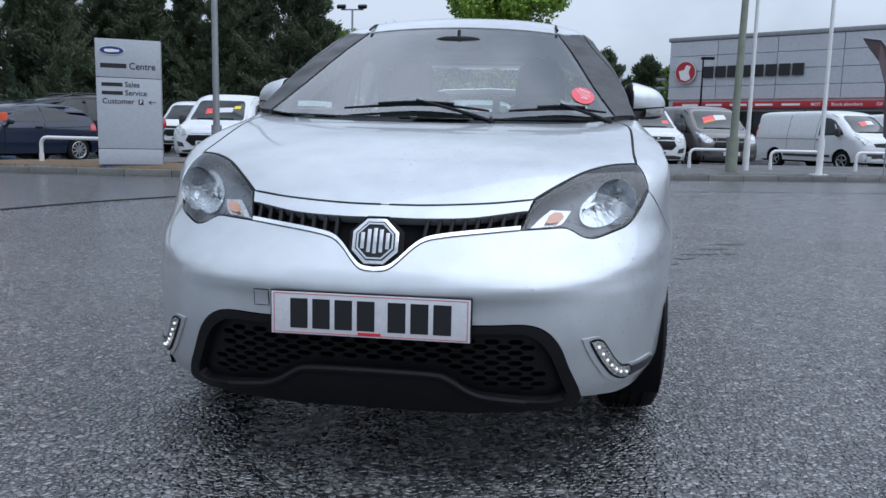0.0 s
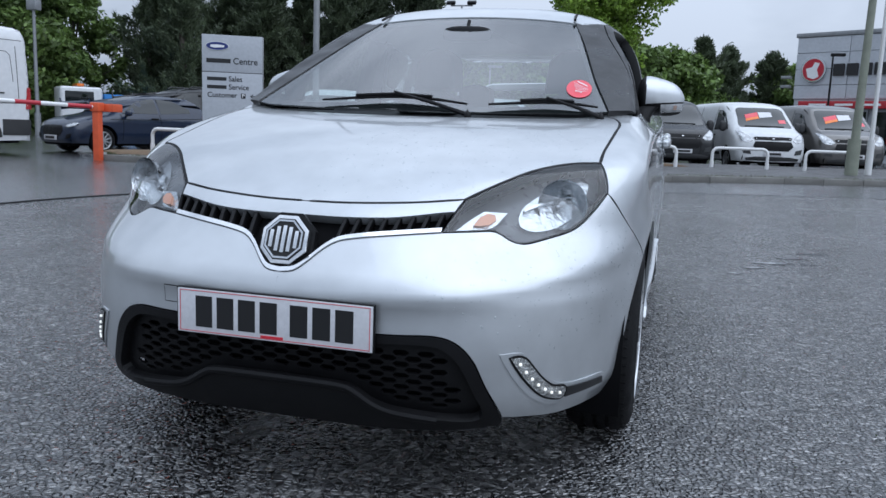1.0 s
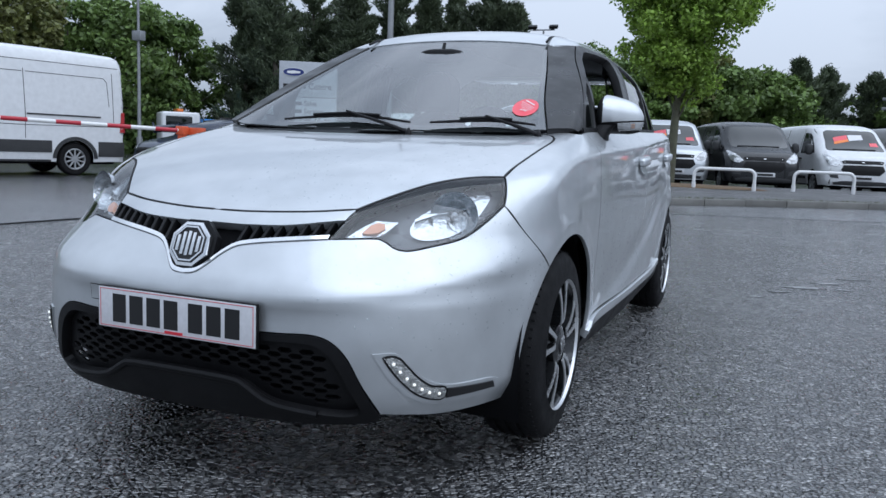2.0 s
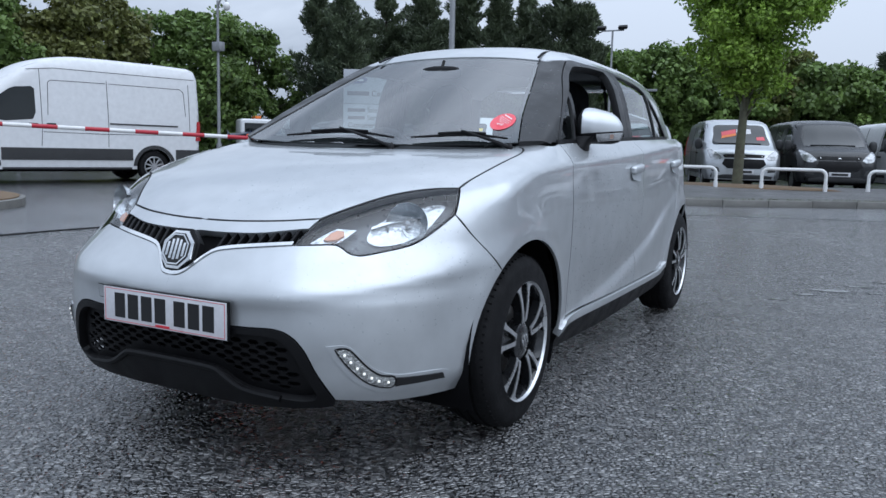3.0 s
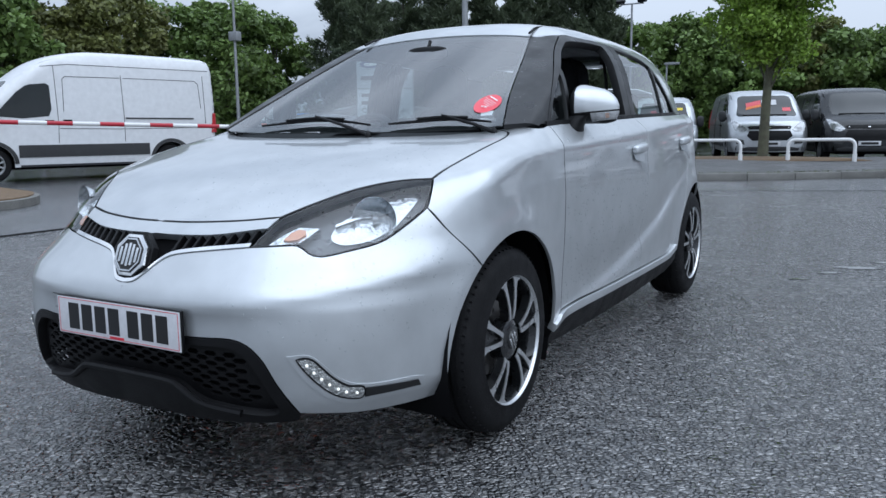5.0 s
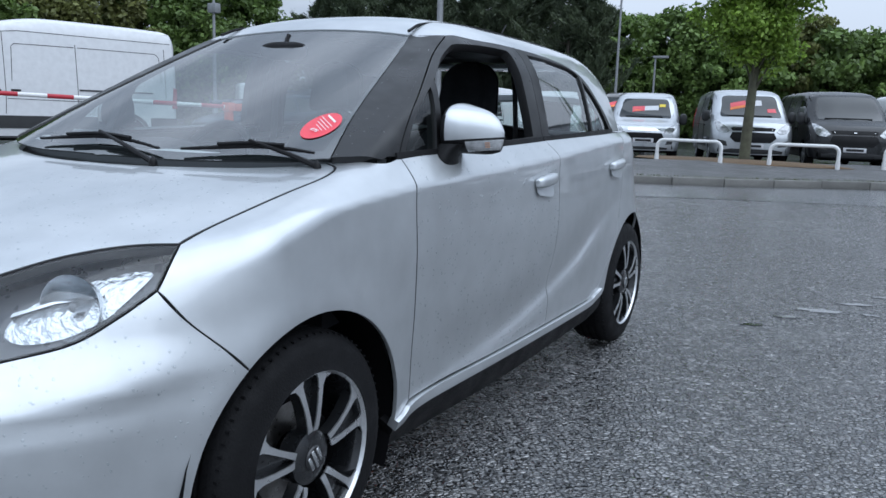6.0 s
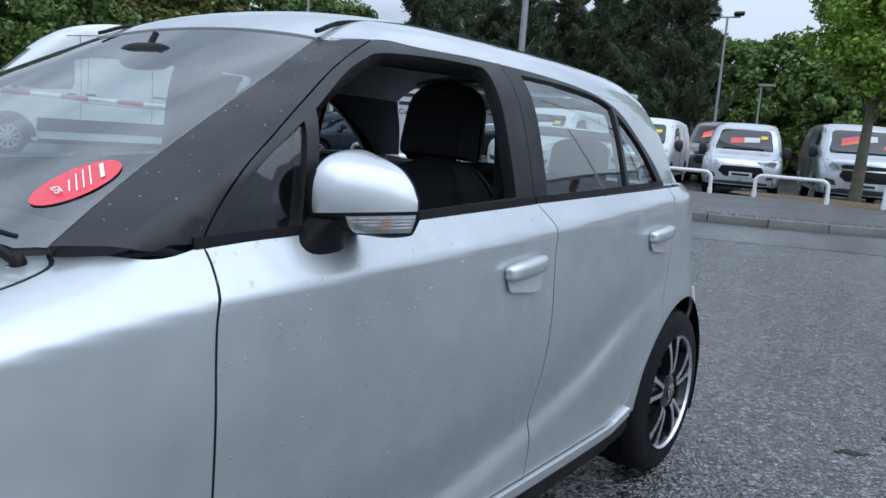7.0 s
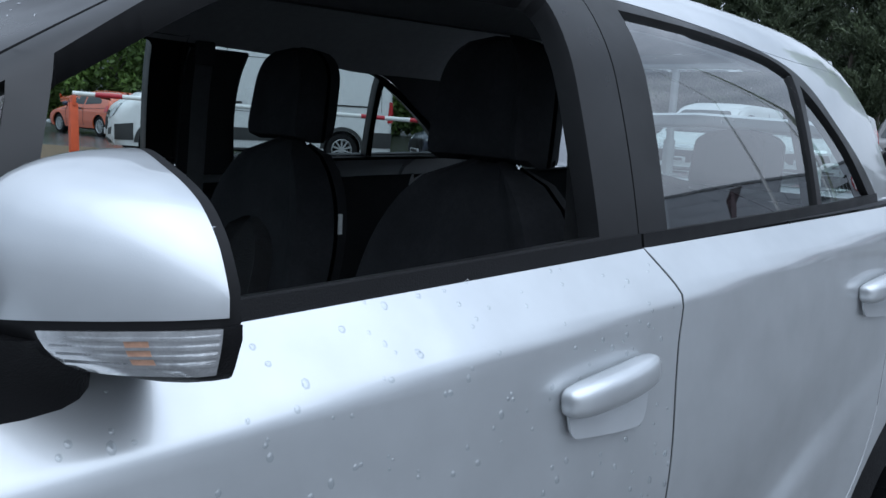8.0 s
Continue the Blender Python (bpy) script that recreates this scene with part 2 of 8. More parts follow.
def part(name, bm, material, parent, label="", smooth=True, m=None, sharp=35):
    """Links a bmesh (or a ready mesh) as one part under a thing; coordinates are the thing's own, moved by m."""
    if isinstance(bm, bmesh.types.BMesh):
        if m is not None:
            bm.transform(m)
        bmesh.ops.recalc_face_normals(bm, faces=bm.faces)
        me = bpy.data.meshes.new(name)
        bm.to_mesh(me)
        bm.free()
        me.materials.append(material)
        if smooth:
            me.shade_smooth()
            me.set_sharp_from_angle(angle=radians(sharp))
    else:
        me = bm
    ob = new(name, me)
    if parent is not None:
        ob.parent = parent
    return tagged(ob, label) if label else ob


def box(x0, x1, y0, y1, z0, z1, bevel=0.0, seg=2, bm=None):
    bm2 = bmesh.new()
    bmesh.ops.create_cube(bm2, size=1.0)
    bm2.transform(Matrix.Translation(((x0 + x1) / 2, (y0 + y1) / 2, (z0 + z1) / 2)) @ Matrix.Diagonal((abs(x1 - x0), abs(y1 - y0), abs(z1 - z0), 1)))
    if bevel:
        bmesh.ops.bevel(bm2, geom=bm2.edges[:], offset=bevel, segments=seg, affect="EDGES", profile=0.6)
    return merge(bm, bm2)


def merge(bm, other):
    if bm is None:
        return other
    me = bpy.data.meshes.new("tmp")
    other.to_mesh(me)
    other.free()
    bm.from_mesh(me)
    bpy.data.meshes.remove(me)
    return bm


def tube(points, radius, sides=10, caps=True, bm=None, taper=None):
    """A round bar along points."""
    pts = [Vector(p) for p in points]
    bm2 = bmesh.new()
    rings = []
    up = None
    for i, p in enumerate(pts):
        d = (pts[min(i + 1, len(pts) - 1)] - pts[max(i - 1, 0)]).normalized()
        if up is None:
            up = d.orthogonal().normalized()
        up = (up - d * up.dot(d)).normalized()
        side_ = d.cross(up)
        r = radius * (taper[i] if taper else 1)
        rings.append([bm2.verts.new(p + r * (math.cos(a) * up + math.sin(a) * side_)) for a in [2 * math.pi * k / sides for k in range(sides)]])
    for a, b in zip(rings, rings[1:]):
        for k in range(sides):
            bm2.faces.new((a[k], a[(k + 1) % sides], b[(k + 1) % sides], b[k]))
    if caps:
        bm2.faces.new(rings[0][::-1])
        bm2.faces.new(rings[-1])
    return merge(bm, bm2)


def lathe(profile, seg=48, bm=None, a0=0.0, a1=2 * math.pi):
    """Profile of (radius, offset along x) turned about the x axis."""
    bm2 = bmesh.new()
    full = abs(a1 - a0 - 2 * math.pi) < 1e-6
    n = seg if full else seg + 1
    rings = [[bm2.verts.new((o, r * math.cos(a0 + (a1 - a0) * k / seg), r * math.sin(a0 + (a1 - a0) * k / seg))) for r, o in profile] for k in range(n)]
    for k in range(seg):
        a, b = rings[k], rings[(k + 1) % n]
        for j in range(len(profile) - 1):
            bm2.faces.new((a[j], a[j + 1], b[j + 1], b[j]))
    bmesh.ops.remove_doubles(bm2, verts=bm2.verts, dist=1e-5)
    return merge(bm, bm2)


def prism(outline, depth, m=None, bm=None, bevel=0.0):
    """A flat outline in x, y pushed out along z by depth."""
    bm2 = bmesh.new()
    f = bm2.faces.new([bm2.verts.new((x, y, 0)) for x, y in outline])
    f.normal_update()
    r = bmesh.ops.extrude_face_region(bm2, geom=[f])
    bmesh.ops.translate(bm2, verts=[v for v in r["geom"] if isinstance(v, bmesh.types.BMVert)], vec=(0, 0, depth))
    bmesh.ops.recalc_face_normals(bm2, faces=bm2.faces)
    if bevel:
        top = [e for e in bm2.edges if all(abs(v.co.z - depth) < 1e-6 for v in e.verts)]
        bmesh.ops.bevel(bm2, geom=top, offset=bevel, segments=2, affect="EDGES", profile=0.6)
    if m is not None:
        bm2.transform(m)
    return merge(bm, bm2)


def smooth_line(points, step=0.02):
    """A dense smooth line through points."""
    p = np.array(points, float)
    if len(p) == 2:
        n = max(2, int(np.linalg.norm(p[1] - p[0]) / step) + 1)
        return p[0] + (p[1] - p[0]) * np.linspace(0, 1, n)[:, None]
    ext = np.vstack([2 * p[0] - p[1], p, 2 * p[-1] - p[-2]])
    out = []
    for i in range(1, len(ext) - 2):
        a, b, c, d = ext[i - 1:i + 3]
        n = max(2, int(np.linalg.norm(c - b) / step) + 1)
        u = np.linspace(0, 1, n, endpoint=False)[:, None]
        out.append(0.5 * (2 * b + (c - a) * u + (2 * a - 5 * b + 4 * c - d) * u ** 2 + (3 * b - a - 3 * c + d) * u ** 3))
    return np.vstack(out + [p[-1:]])


def loop_of(*lines):
    """One closed outline out of lines laid end to end."""
    out = [np.asarray(lines[0], float)]
    for ln in lines[1:]:
        ln = np.asarray(ln, float)
        out.append(ln[1:] if np.linalg.norm(ln[0] - out[-1][-1]) < 2e-3 else ln)
    p = np.vstack(out)
    return p[:-1] if np.linalg.norm(p[0] - p[-1]) < 2e-3 else p


def flip_x(p):
    return np.asarray(p, float) * (-1, 1, 1)


def both_sides(half):
    """A closed outline from a half that starts and ends on the middle plane."""
    half = np.asarray(half, float)
    return loop_of(half, flip_x(half)[::-1])


def inside_of(loops, q):
    """Even-odd test of points q against closed 2D loops."""
    res = np.zeros(len(q), bool)
    for lp in loops:
        a, b = lp, np.roll(lp, -1, 0)
        for (x0, y0), (x1, y1) in zip(a, b):
            if y0 == y1:
                continue
            cross = (y0 > q[:, 1]) != (y1 > q[:, 1])
            res ^= cross & (q[:, 0] < (x1 - x0) * (q[:, 1] - y0) / (y1 - y0) + x0)
    return res


def shrink(lp, d, keep):
    """A 2D outline moved inwards by d; kept points stay."""
    if not d:
        return lp
    area = np.sum(lp[:, 0] * np.roll(lp[:, 1], -1) - np.roll(lp[:, 0], -1) * lp[:, 1])
    t = np.roll(lp, -1, 0) - np.roll(lp, 1, 0)
    nrm = np.stack([-t[:, 1], t[:, 0]], 1) / np.maximum(np.linalg.norm(t, axis=1, keepdims=True), 1e-9) * np.sign(area)
    return np.where(keep[:, None], lp, lp + d * nrm)


def skin(shape, loops, way, step=0.03, gap=0.0018, lip=0.012, off=0.0, mirror=False, mid=False):
    """A sheet of the shape's surface within outlines (the first holds, others are holes), seen along way, with edges turned in.
    off: metres outward; mid: outline ends on the middle plane and the mirrored half is joined on."""
    from mathutils.geometry import delaunay_2d_cdt
    w = np.array(way, float) / np.linalg.norm(way)
    u = np.array((1.0, 0, 0)) - w[0] * w if abs(w[2]) > 0.9 else np.cross((0, 0, 1.0), w)
    u /= np.linalg.norm(u)
    v = np.cross(w, u)
    flat, ctr = [], []
    for i, lp in enumerate(loops):
        lp = np.asarray(lp, float)
        keep = (np.abs(lp[:, 0]) < 1e-4) & mid
        flat.append(shrink(np.stack([lp @ u, lp @ v], 1), gap if i == 0 else -gap, keep))
        ctr.append(keep)
    edge = np.vstack(flat)
    lo, hi = edge.min(0), edge.max(0)
    gx, gy = np.meshgrid(np.arange(lo[0], hi[0], step), np.arange(lo[1], hi[1], step * 0.87))
    gx = gx + (np.arange(gx.shape[0]) % 2)[:, None] * step / 2
    grid = np.stack([gx.ravel(), gy.ravel()], 1)
    grid = grid[inside_of(flat, grid)]
    if len(grid):
        near = np.full(len(grid), 9.0)
        for e in edge:
            near = np.minimum(near, np.hypot(*(grid - e).T))
        grid = grid[near > 0.5 * step]
    pts = np.vstack([edge, grid])
    edges, k = [], 0
    for lp in flat:
        edges += [(k + i, k + (i + 1) % len(lp)) for i in range(len(lp))]
        k += len(lp)
    vs, _, tris, *_ = delaunay_2d_cdt([Vector(p) for p in pts], edges, [], 0, 1e-6)
    p2 = np.array([tuple(p) for p in vs])
    tris = np.array([f for f in tris if len(f) == 3])
    tris = tris[inside_of(flat, p2[tris].mean(1))]
    far = p2[:, :1] * u + p2[:, 1:] * v
    deep = np.vstack([np.asarray(lp) for lp in loops]) @ w
    p3, lost = cast(shape, far + (deep.max() + 0.25) * w, -w, np.ptp(deep) + 0.5, int((np.ptp(deep) + 0.5) / 0.022))
    nrm = slopes(shape, p3)
    p3 = p3 + off * nrm
    a, b, c = (p3[tris[:, i]] for i in range(3))
    wrong = ((np.cross(b - a, c - a) * nrm[tris[:, 0]]).sum(1)) < 0
    tris[wrong] = tris[wrong][:, ::-1]
    faces, vert, norm = [tuple(t) for t in tris], [p3], [nrm]
    if lip:
        count = {}
        for t in faces:
            for i in range(3):
                e = (t[i], t[(i + 1) % 3])
                if (e[1], e[0]) in count:
                    del count[(e[1], e[0])]
                else:
                    count[e] = 1
        rim = [e for e in count if not (mid and abs(p3[e[0], 0]) < 2e-3 and abs(p3[e[1], 0]) < 2e-3)]
        k = len(p3)
        for e in rim:
            i, j = e
            out = np.cross(p3[j] - p3[i], nrm[i])
            out /= max(np.linalg.norm(out), 1e-9)
            ins = [p3[i], p3[j], p3[j] - lip * nrm[j], p3[i] - lip * nrm[i]]
            vert.append(np.array(ins))
            norm.append(np.array([out * 0.8 + nrm[i] * 0.2, out * 0.8 + nrm[j] * 0.2, out, out]))
            faces.append((k + 1, k, k + 3, k + 2))
            k += 4
    P, N = np.vstack(vert), np.vstack(norm)
    if mid:
        n = len(P)
        faces += [tuple(n + i for i in f[::-1]) for f in faces]
        P, N = np.vstack([P, flip_x(P)]), np.vstack([N, flip_x(N)])
    if mirror:
        P, N, faces = flip_x(P), flip_x(N), [f[::-1] for f in faces]
    return P, N, faces


def sheet(name, shape, loops, way, material, parent, label="", pair=False, **kw):
    """One part of skin, or with pair the two mirrored parts."""
    made = []
    P, N, faces = skin(shape, loops, way, **kw)
    for flip in ((False, True) if pair else (False,)):
        if flip:
            P, N, faces = flip_x(P), flip_x(N), [f[::-1] for f in faces]
        inv = np.array(place_of(parent).inverted())
        Q = P @ inv[:3, :3].T + inv[:3, 3]
        me = mesh_of(name, Q, faces, material)
        me.normals_split_custom_set_from_vertices([tuple(nn / max(np.linalg.norm(nn), 1e-9)) for nn in N])
        ob = new(name, me)
        ob.parent = parent
        if label:
            tagged(ob, label)
        made.append(ob)
    return made if pair else made[0]


def from_side(shape, pts):
    return cast(shape, [(2.0, y, z) for y, z in pts], (-1, 0, 0), 2, 90)[0]


def from_front(shape, pts):
    return cast(shape, [(x, -2.0, z) for x, z in pts], (0, 1, 0), 3, 130)[0]


def from_top(shape, pts):
    return cast(shape, [(x, y, 3.2) for x, y in pts], (0, 0, -1), 3.2, 140)[0]


# ---- the shape of the car: one smooth body and one smooth cabin ----
def curve1(points):
    """A smooth function through (input, output) points, flat beyond the ends."""
    xs, ys = np.array(points, float).T
    m = np.gradient(ys, xs)
    h = np.diff(xs)
    slope = np.diff(ys) / h
    for i in range(1, len(xs) - 1):
        m[i] = 0 if slope[i - 1] * slope[i] <= 0 else 2 * slope[i - 1] * slope[i] / (slope[i - 1] + slope[i])

    def f(x):
        x = np.clip(x, xs[0], xs[-1])
        i = np.clip(np.searchsorted(xs, x, side="right") - 1, 0, len(h) - 1)
        u = (x - xs[i]) / h[i]
        return ((1 + 2 * u) * (1 - u) ** 2 * ys[i] + u * (1 - u) ** 2 * h[i] * m[i]
                + u * u * (3 - 2 * u) * ys[i + 1] + u * u * (u - 1) * h[i] * m[i + 1])
    return f


def smax(a, b, k):
    h = np.clip(0.5 + 0.5 * (a - b) / k, 0, 1)
    return b + (a - b) * h + k * h * (1 - h)


plan_w = curve1([(-0.9, 0.80), (-0.3, 0.825), (0.2, 0.835), (1.2, 0.845), (2.1, 0.838), (2.7, 0.82), (3.2, 0.77)])
section = curve1([(0.1, -0.10), (0.2, -0.06), (0.30, -0.018), (0.40, -0.016), (0.6, -0.003), (0.74, 0), (0.88, -0.008), (1.1, -0.03)])
shoulder_z = curve1([(-0.3, 0.895), (0.14, 0.913), (0.44, 0.935), (0.84, 0.952), (1.29, 0.972), (1.55, 0.985), (1.95, 1.010), (2.3, 1.028), (3.0, 1.05)])
valley_z = curve1([(0.4, 0.33), (0.99, 0.39), (1.75, 0.55), (2.05, 0.68), (2.4, 0.80)])
valley_d = curve1([(0.45, 0.0), (0.75, 0.016), (1.8, 0.020), (2.15, 0.008), (2.4, 0)])
nose_y = curve1([(0.14, -0.72), (0.2, -0.80), (0.28, -0.835), (0.42, -0.852), (0.51, -0.850), (0.57, -0.836), (0.615, -0.810), (0.65, -0.785), (0.70, -0.745),
                 (0.74, -0.705), (0.82, -0.58), (0.95, -0.3), (1.1, -0.25)])
nose_q = curve1([(0.2, 4.2), (0.42, 4.3), (0.52, 4.1), (0.58, 3.5), (0.64, 2.95), (0.70, 2.5), (0.76, 2.4), (0.95, 2.3)])
tail_y = curve1([(0.15, 2.98), (0.3, 3.10), (0.5, 3.15), (0.62, 3.14), (0.7, 3.08), (1.0, 2.96), (1.2, 2.82)])
hood_z = curve1([(-0.84, 0.62), (-0.71, 0.742), (-0.6, 0.802), (-0.45, 0.862), (-0.25, 0.918), (0, 0.965), (0.2, 0.995), (0.28, 1.008), (0.36, 1.035), (0.43, 1.10), (0.6, 1.28), (1.4, 1.45)])
hood_drop = curve1([(-0.7, 1.1), (-0.3, 1.0), (0.1, 0.5), (0.3, 0.3)])
AXLE_F, AXLE_R, HUB_Z, ARCH_R = 0.0, 2.52, 0.312, 0.358


def body_width(y, z):
    w = plan_w(y) + section(z)
    over = z - shoulder_z(y)
    fade = np.clip((y + 0.25) / 0.7, 0, 1)
    w -= (0.66 + 0.22 * fade + 0.25 * np.clip(y - 1.4, 0, 1)) * 0.004 * np.logaddexp(0, over / 0.004)
    low = z - valley_z(y)
    w -= valley_d(y) * np.exp(-(low / np.where(low > 0, 0.12, 0.038)) ** 2)
    for c in (AXLE_F, AXLE_R):
        r = np.hypot(y - c, z - HUB_Z)
        w += 0.016 * np.exp(-((r - ARCH_R) / 0.075) ** 2) * np.clip((z - 0.2) / 0.2, 0, 1)
    return w


def body(x, y, z):
    x = np.abs(x)
    w = body_width(y, z)
    crease = z - (0.532 + 0.14 * x * x)
    ridge = 0.014 * np.exp(-(crease / np.where(crease > 0, 0.055, 0.032)) ** 2)
    w = w + 0.8 * ridge * np.clip((-0.22 - y) / 0.25, 0, 1)
    c = np.clip((-0.1 - y) / (-0.1 - nose_y(z) + ridge), 0, None)
    r = np.clip((y - 2.5) / (tail_y(z) - 2.5), 0, None)
    q = np.where(y < 1, nose_q(z), 3.6)
    side = 0.3 * (c * c + r * r + (x / np.maximum(w, 0.05)) ** q - 1)
    top = z - (hood_z(y) - hood_drop(y) * (0.08 * x ** 2 + 0.06 * x ** 4))
    return smax(side, top, 0.05)


roof_z = curve1([(0.6, 1.37), (1.05, 1.476), (1.4, 1.502), (1.85, 1.498), (2.4, 1.477), (2.9, 1.362), (3.2, 1.30)])
cabin_w = curve1([(0.2, 0.742), (1.0, 0.750), (1.6, 0.749), (2.2, 0.736), (2.7, 0.695), (3.1, 0.64)])


lean_in = curve1([(0.4, 0.9), (1.0, 0.84), (1.5, 0.66), (2.3, 0.78), (2.7, 0.95)])


def cabin(x, y, z):
    x = np.abs(x)
    h = z - 1.04
    side = (x - (cabin_w(y) - lean_in(y) * (0.27 * h + 0.397 * h * h))) * 0.95
    roof = z - (roof_z(y) - 0.085 * x ** 2 - 0.40 * x ** 4)
    screen = (0.08 + 2.12 * (z - 1.0) + 0.12 * (z - 1.0) ** 2 + 0.25 * x ** 2 + 0.25 * x ** 4 - y) * 0.43
    rear = (y - (2.86 - 0.55 * (z - 1.05) - 0.22 * x ** 2)) * 0.85
    return smax(smax(smax(side, roof, 0.105), screen, 0.02), rear, 0.05)


def cast(shape, start, way, far=3.0, steps=140):
    """Where rays first enter the shape; start and way are arrays of points and unit directions."""
    start, way = np.atleast_2d(np.array(start, float)), np.atleast_2d(np.array(way, float)) * np.ones((1, 3))
    way = np.broadcast_to(way, start.shape)
    ts = np.linspace(0, far, steps)
    near, hit, lost = np.zeros(len(start)), np.full(len(start), float(far)), np.ones(len(start), bool)
    block = max(1, 60000 // steps)
    for k in range(0, len(start), block):
        p = start[k:k + block, None] + ts[None, :, None] * way[k:k + block, None]
        inside = shape(*p.reshape(-1, 3).T).reshape(p.shape[:2]) < 0
        first, found = inside.argmax(1), inside.any(1)
        hit[k:k + block] = np.where(found, ts[first], far)
        near[k:k + block] = np.where(found, ts[np.maximum(first - 1, 0)], 0)
        lost[k:k + block] = ~found
    for _ in range(18):
        mid = (near + hit) / 2
        inside = shape(*(start + mid[:, None] * way).T) < 0
        hit, near = np.where(inside, mid, hit), np.where(inside, near, mid)
    return start + hit[:, None] * way, lost


def slopes(shape, p, e=0.002):
    """Outward normals of the shape at points."""
    g = np.stack([shape(*(p + e * a).T) - shape(*(p - e * a).T) for a in np.eye(3)], 1)
    return g / np.maximum(np.linalg.norm(g, axis=1, keepdims=True), 1e-9)


# ---- the silver hatchback ----
car = thing("hatchback_car", (0, 0, 0), "silver five-door hatchback, wet with rain, one front window lowered", "car")
# shared seam lines, on the car's right-hand half as seen from ahead of it
lead = from_front(body, [(0, 0.738), (0.1, 0.739), (0.2, 0.743), (0.3, 0.749), (0.40, 0.758)])
lamp_top = from_top(body, [(0.40, -0.615), (0.476, -0.523), (0.552, -0.425), (0.625, -0.347), (0.700, -0.284)])
lead_l, lamp_top_l = smooth_line(lead), smooth_line(np.vstack([lead[-1:], lamp_top[1:]]))
hood_side_l = smooth_line(np.vstack([lamp_top[-1:], from_top(body, [(0.700, -0.20), (0.706, -0.08), (0.713, 0.05), (0.716, 0.15), (0.708, 0.215), (0.685, 0.262), (0.640, 0.282)])]))
hood_rear_l = smooth_line(np.vstack([hood_side_l[-1:], from_top(body, [(0.50, 0.165), (0.3, 0.08), (0.15, 0.045), (0, 0.035)])]))
lamp_rear = from_side(body, [(-0.284, 0.852), (-0.33, 0.822), (-0.372, 0.776)])
lamp_rear_l = smooth_line(np.vstack([lamp_top[-1:], lamp_rear[1:]]))
lamp_low_l = smooth_line(np.vstack([lamp_rear[-1:], from_front(body, [(0.705, 0.732), (0.668, 0.692), (0.61, 0.672), (0.56, 0.661), (0.525, 0.670), (0.49, 0.688), (0.43, 0.687), (0.368, 0.684)])]))
lamp_in_l = smooth_line(np.vstack([lamp_low_l[-1:], from_front(body, [(0.382, 0.72)]), lead[-1:]]))
bump_seam_l = smooth_line(np.vstack([lamp_rear[-1:], from_side(body, [(-0.338, 0.715), (-0.275, 0.648), (-0.226, 0.595)])]))


def arch_line(c, a0, a1, r=ARCH_R, n=26):
    """Points of a wheel arch's edge, by angle from straight back, upwards."""
    return from_side(body, [(c + r * math.cos(radians(a)), HUB_Z + r * math.sin(radians(a))) for a in np.linspace(a0, a1, n)])


A_SEAM = math.degrees(math.atan2(0.595 - HUB_Z, -0.226))
arch_a = arch_line(AXLE_F, A_SEAM, -4, n=30)
arch_b = arch_line(AXLE_F, A_SEAM, 194, n=14)
door_front_l = smooth_line(from_side(body, [(0.468, 1.010), (0.466, 0.985), (0.456, 0.952), (0.444, 0.921), (0.439, 0.88), (0.436, 0.79), (0.436, 0.55), (0.434, 0.40), (0.432, 0.325)]))
door_mid_l = smooth_line(from_side(body, [(1.498, 1.042), (1.515, 0.985), (1.502, 0.92), (1.497, 0.85), (1.494, 0.77), (1.484, 0.6), (1.465, 0.42), (1.45, 0.325)]))
door_rear_l = smooth_line(from_side(body, [(2.41, 1.065), (2.372, 0.99), (2.365, 0.90), (2.340, 0.80), (2.29, 0.668)]))
arch_r_door = smooth_line(np.vstack([door_rear_l[-1:], from_side(body, [(2.21, 0.535), (2.14, 0.44), (2.095, 0.375), (2.04, 0.34), (1.96, 0.325)])]))
SILL = 0.325


def belt(y):
    return float(np.interp(y, [0.43, 0.9, 1.5, 2.1, 2.46, 2.62], [1.009, 1.022, 1.042, 1.058, 1.067, 1.071]))


def belt_line(y0, y1, shape=body, up=0.0):
    return smooth_line(from_side(shape, [(y, belt(y) + up) for y in np.linspace(y0, y1, 8)]))


def sill_line(y0, y1):
    return smooth_line(from_side(body, [(y, SILL) for y in np.linspace(y0, y1, 6)]))


hood = sheet("bonnet", body, [loop_of(lead_l, lamp_top_l, hood_side_l, hood_rear_l)], (0, -0.35, 1), SILVER, car, "silver metallic bonnet beaded with rain", mid=True, step=0.028, lip=0.025, gap=0.005)
fender = sheet("front_wing", body, [loop_of(hood_side_l, smooth_line(np.vstack([hood_side_l[-1:], from_side(body, [(0.37, 0.998), (0.468, 1.010)])])), door_front_l, smooth_line(from_side(body, [(0.432, SILL), (0.40, 0.30), (0.362, 0.287)])),
               arch_a[::-1], bump_seam_l[::-1], lamp_rear_l[::-1])], (0.83, -0.15, 0.5), SILVER, car, pair=True, step=0.017, gap=0.0024)
sheet("front_door", body, [loop_of(door_front_l[::-1], belt_line(0.468, 1.498), door_mid_l, sill_line(1.45, 0.432))], (1, 0, 0.1), SILVER, car, "silver front door panel", pair=True, step=0.016, gap=0.0026)
front_doors = [o for o in car.children if o.name.startswith("front_door")]
rear_doors = sheet("rear_door", body, [loop_of(door_mid_l[::-1], belt_line(1.498, 2.41), door_rear_l, arch_r_door, sill_line(1.96, 1.45))], (1, 0, 0.1), SILVER, car, "silver rear door panel", pair=True, step=0.018, gap=0.0022)
arch_rear = arch_line(AXLE_R, 177, -12, n=38)
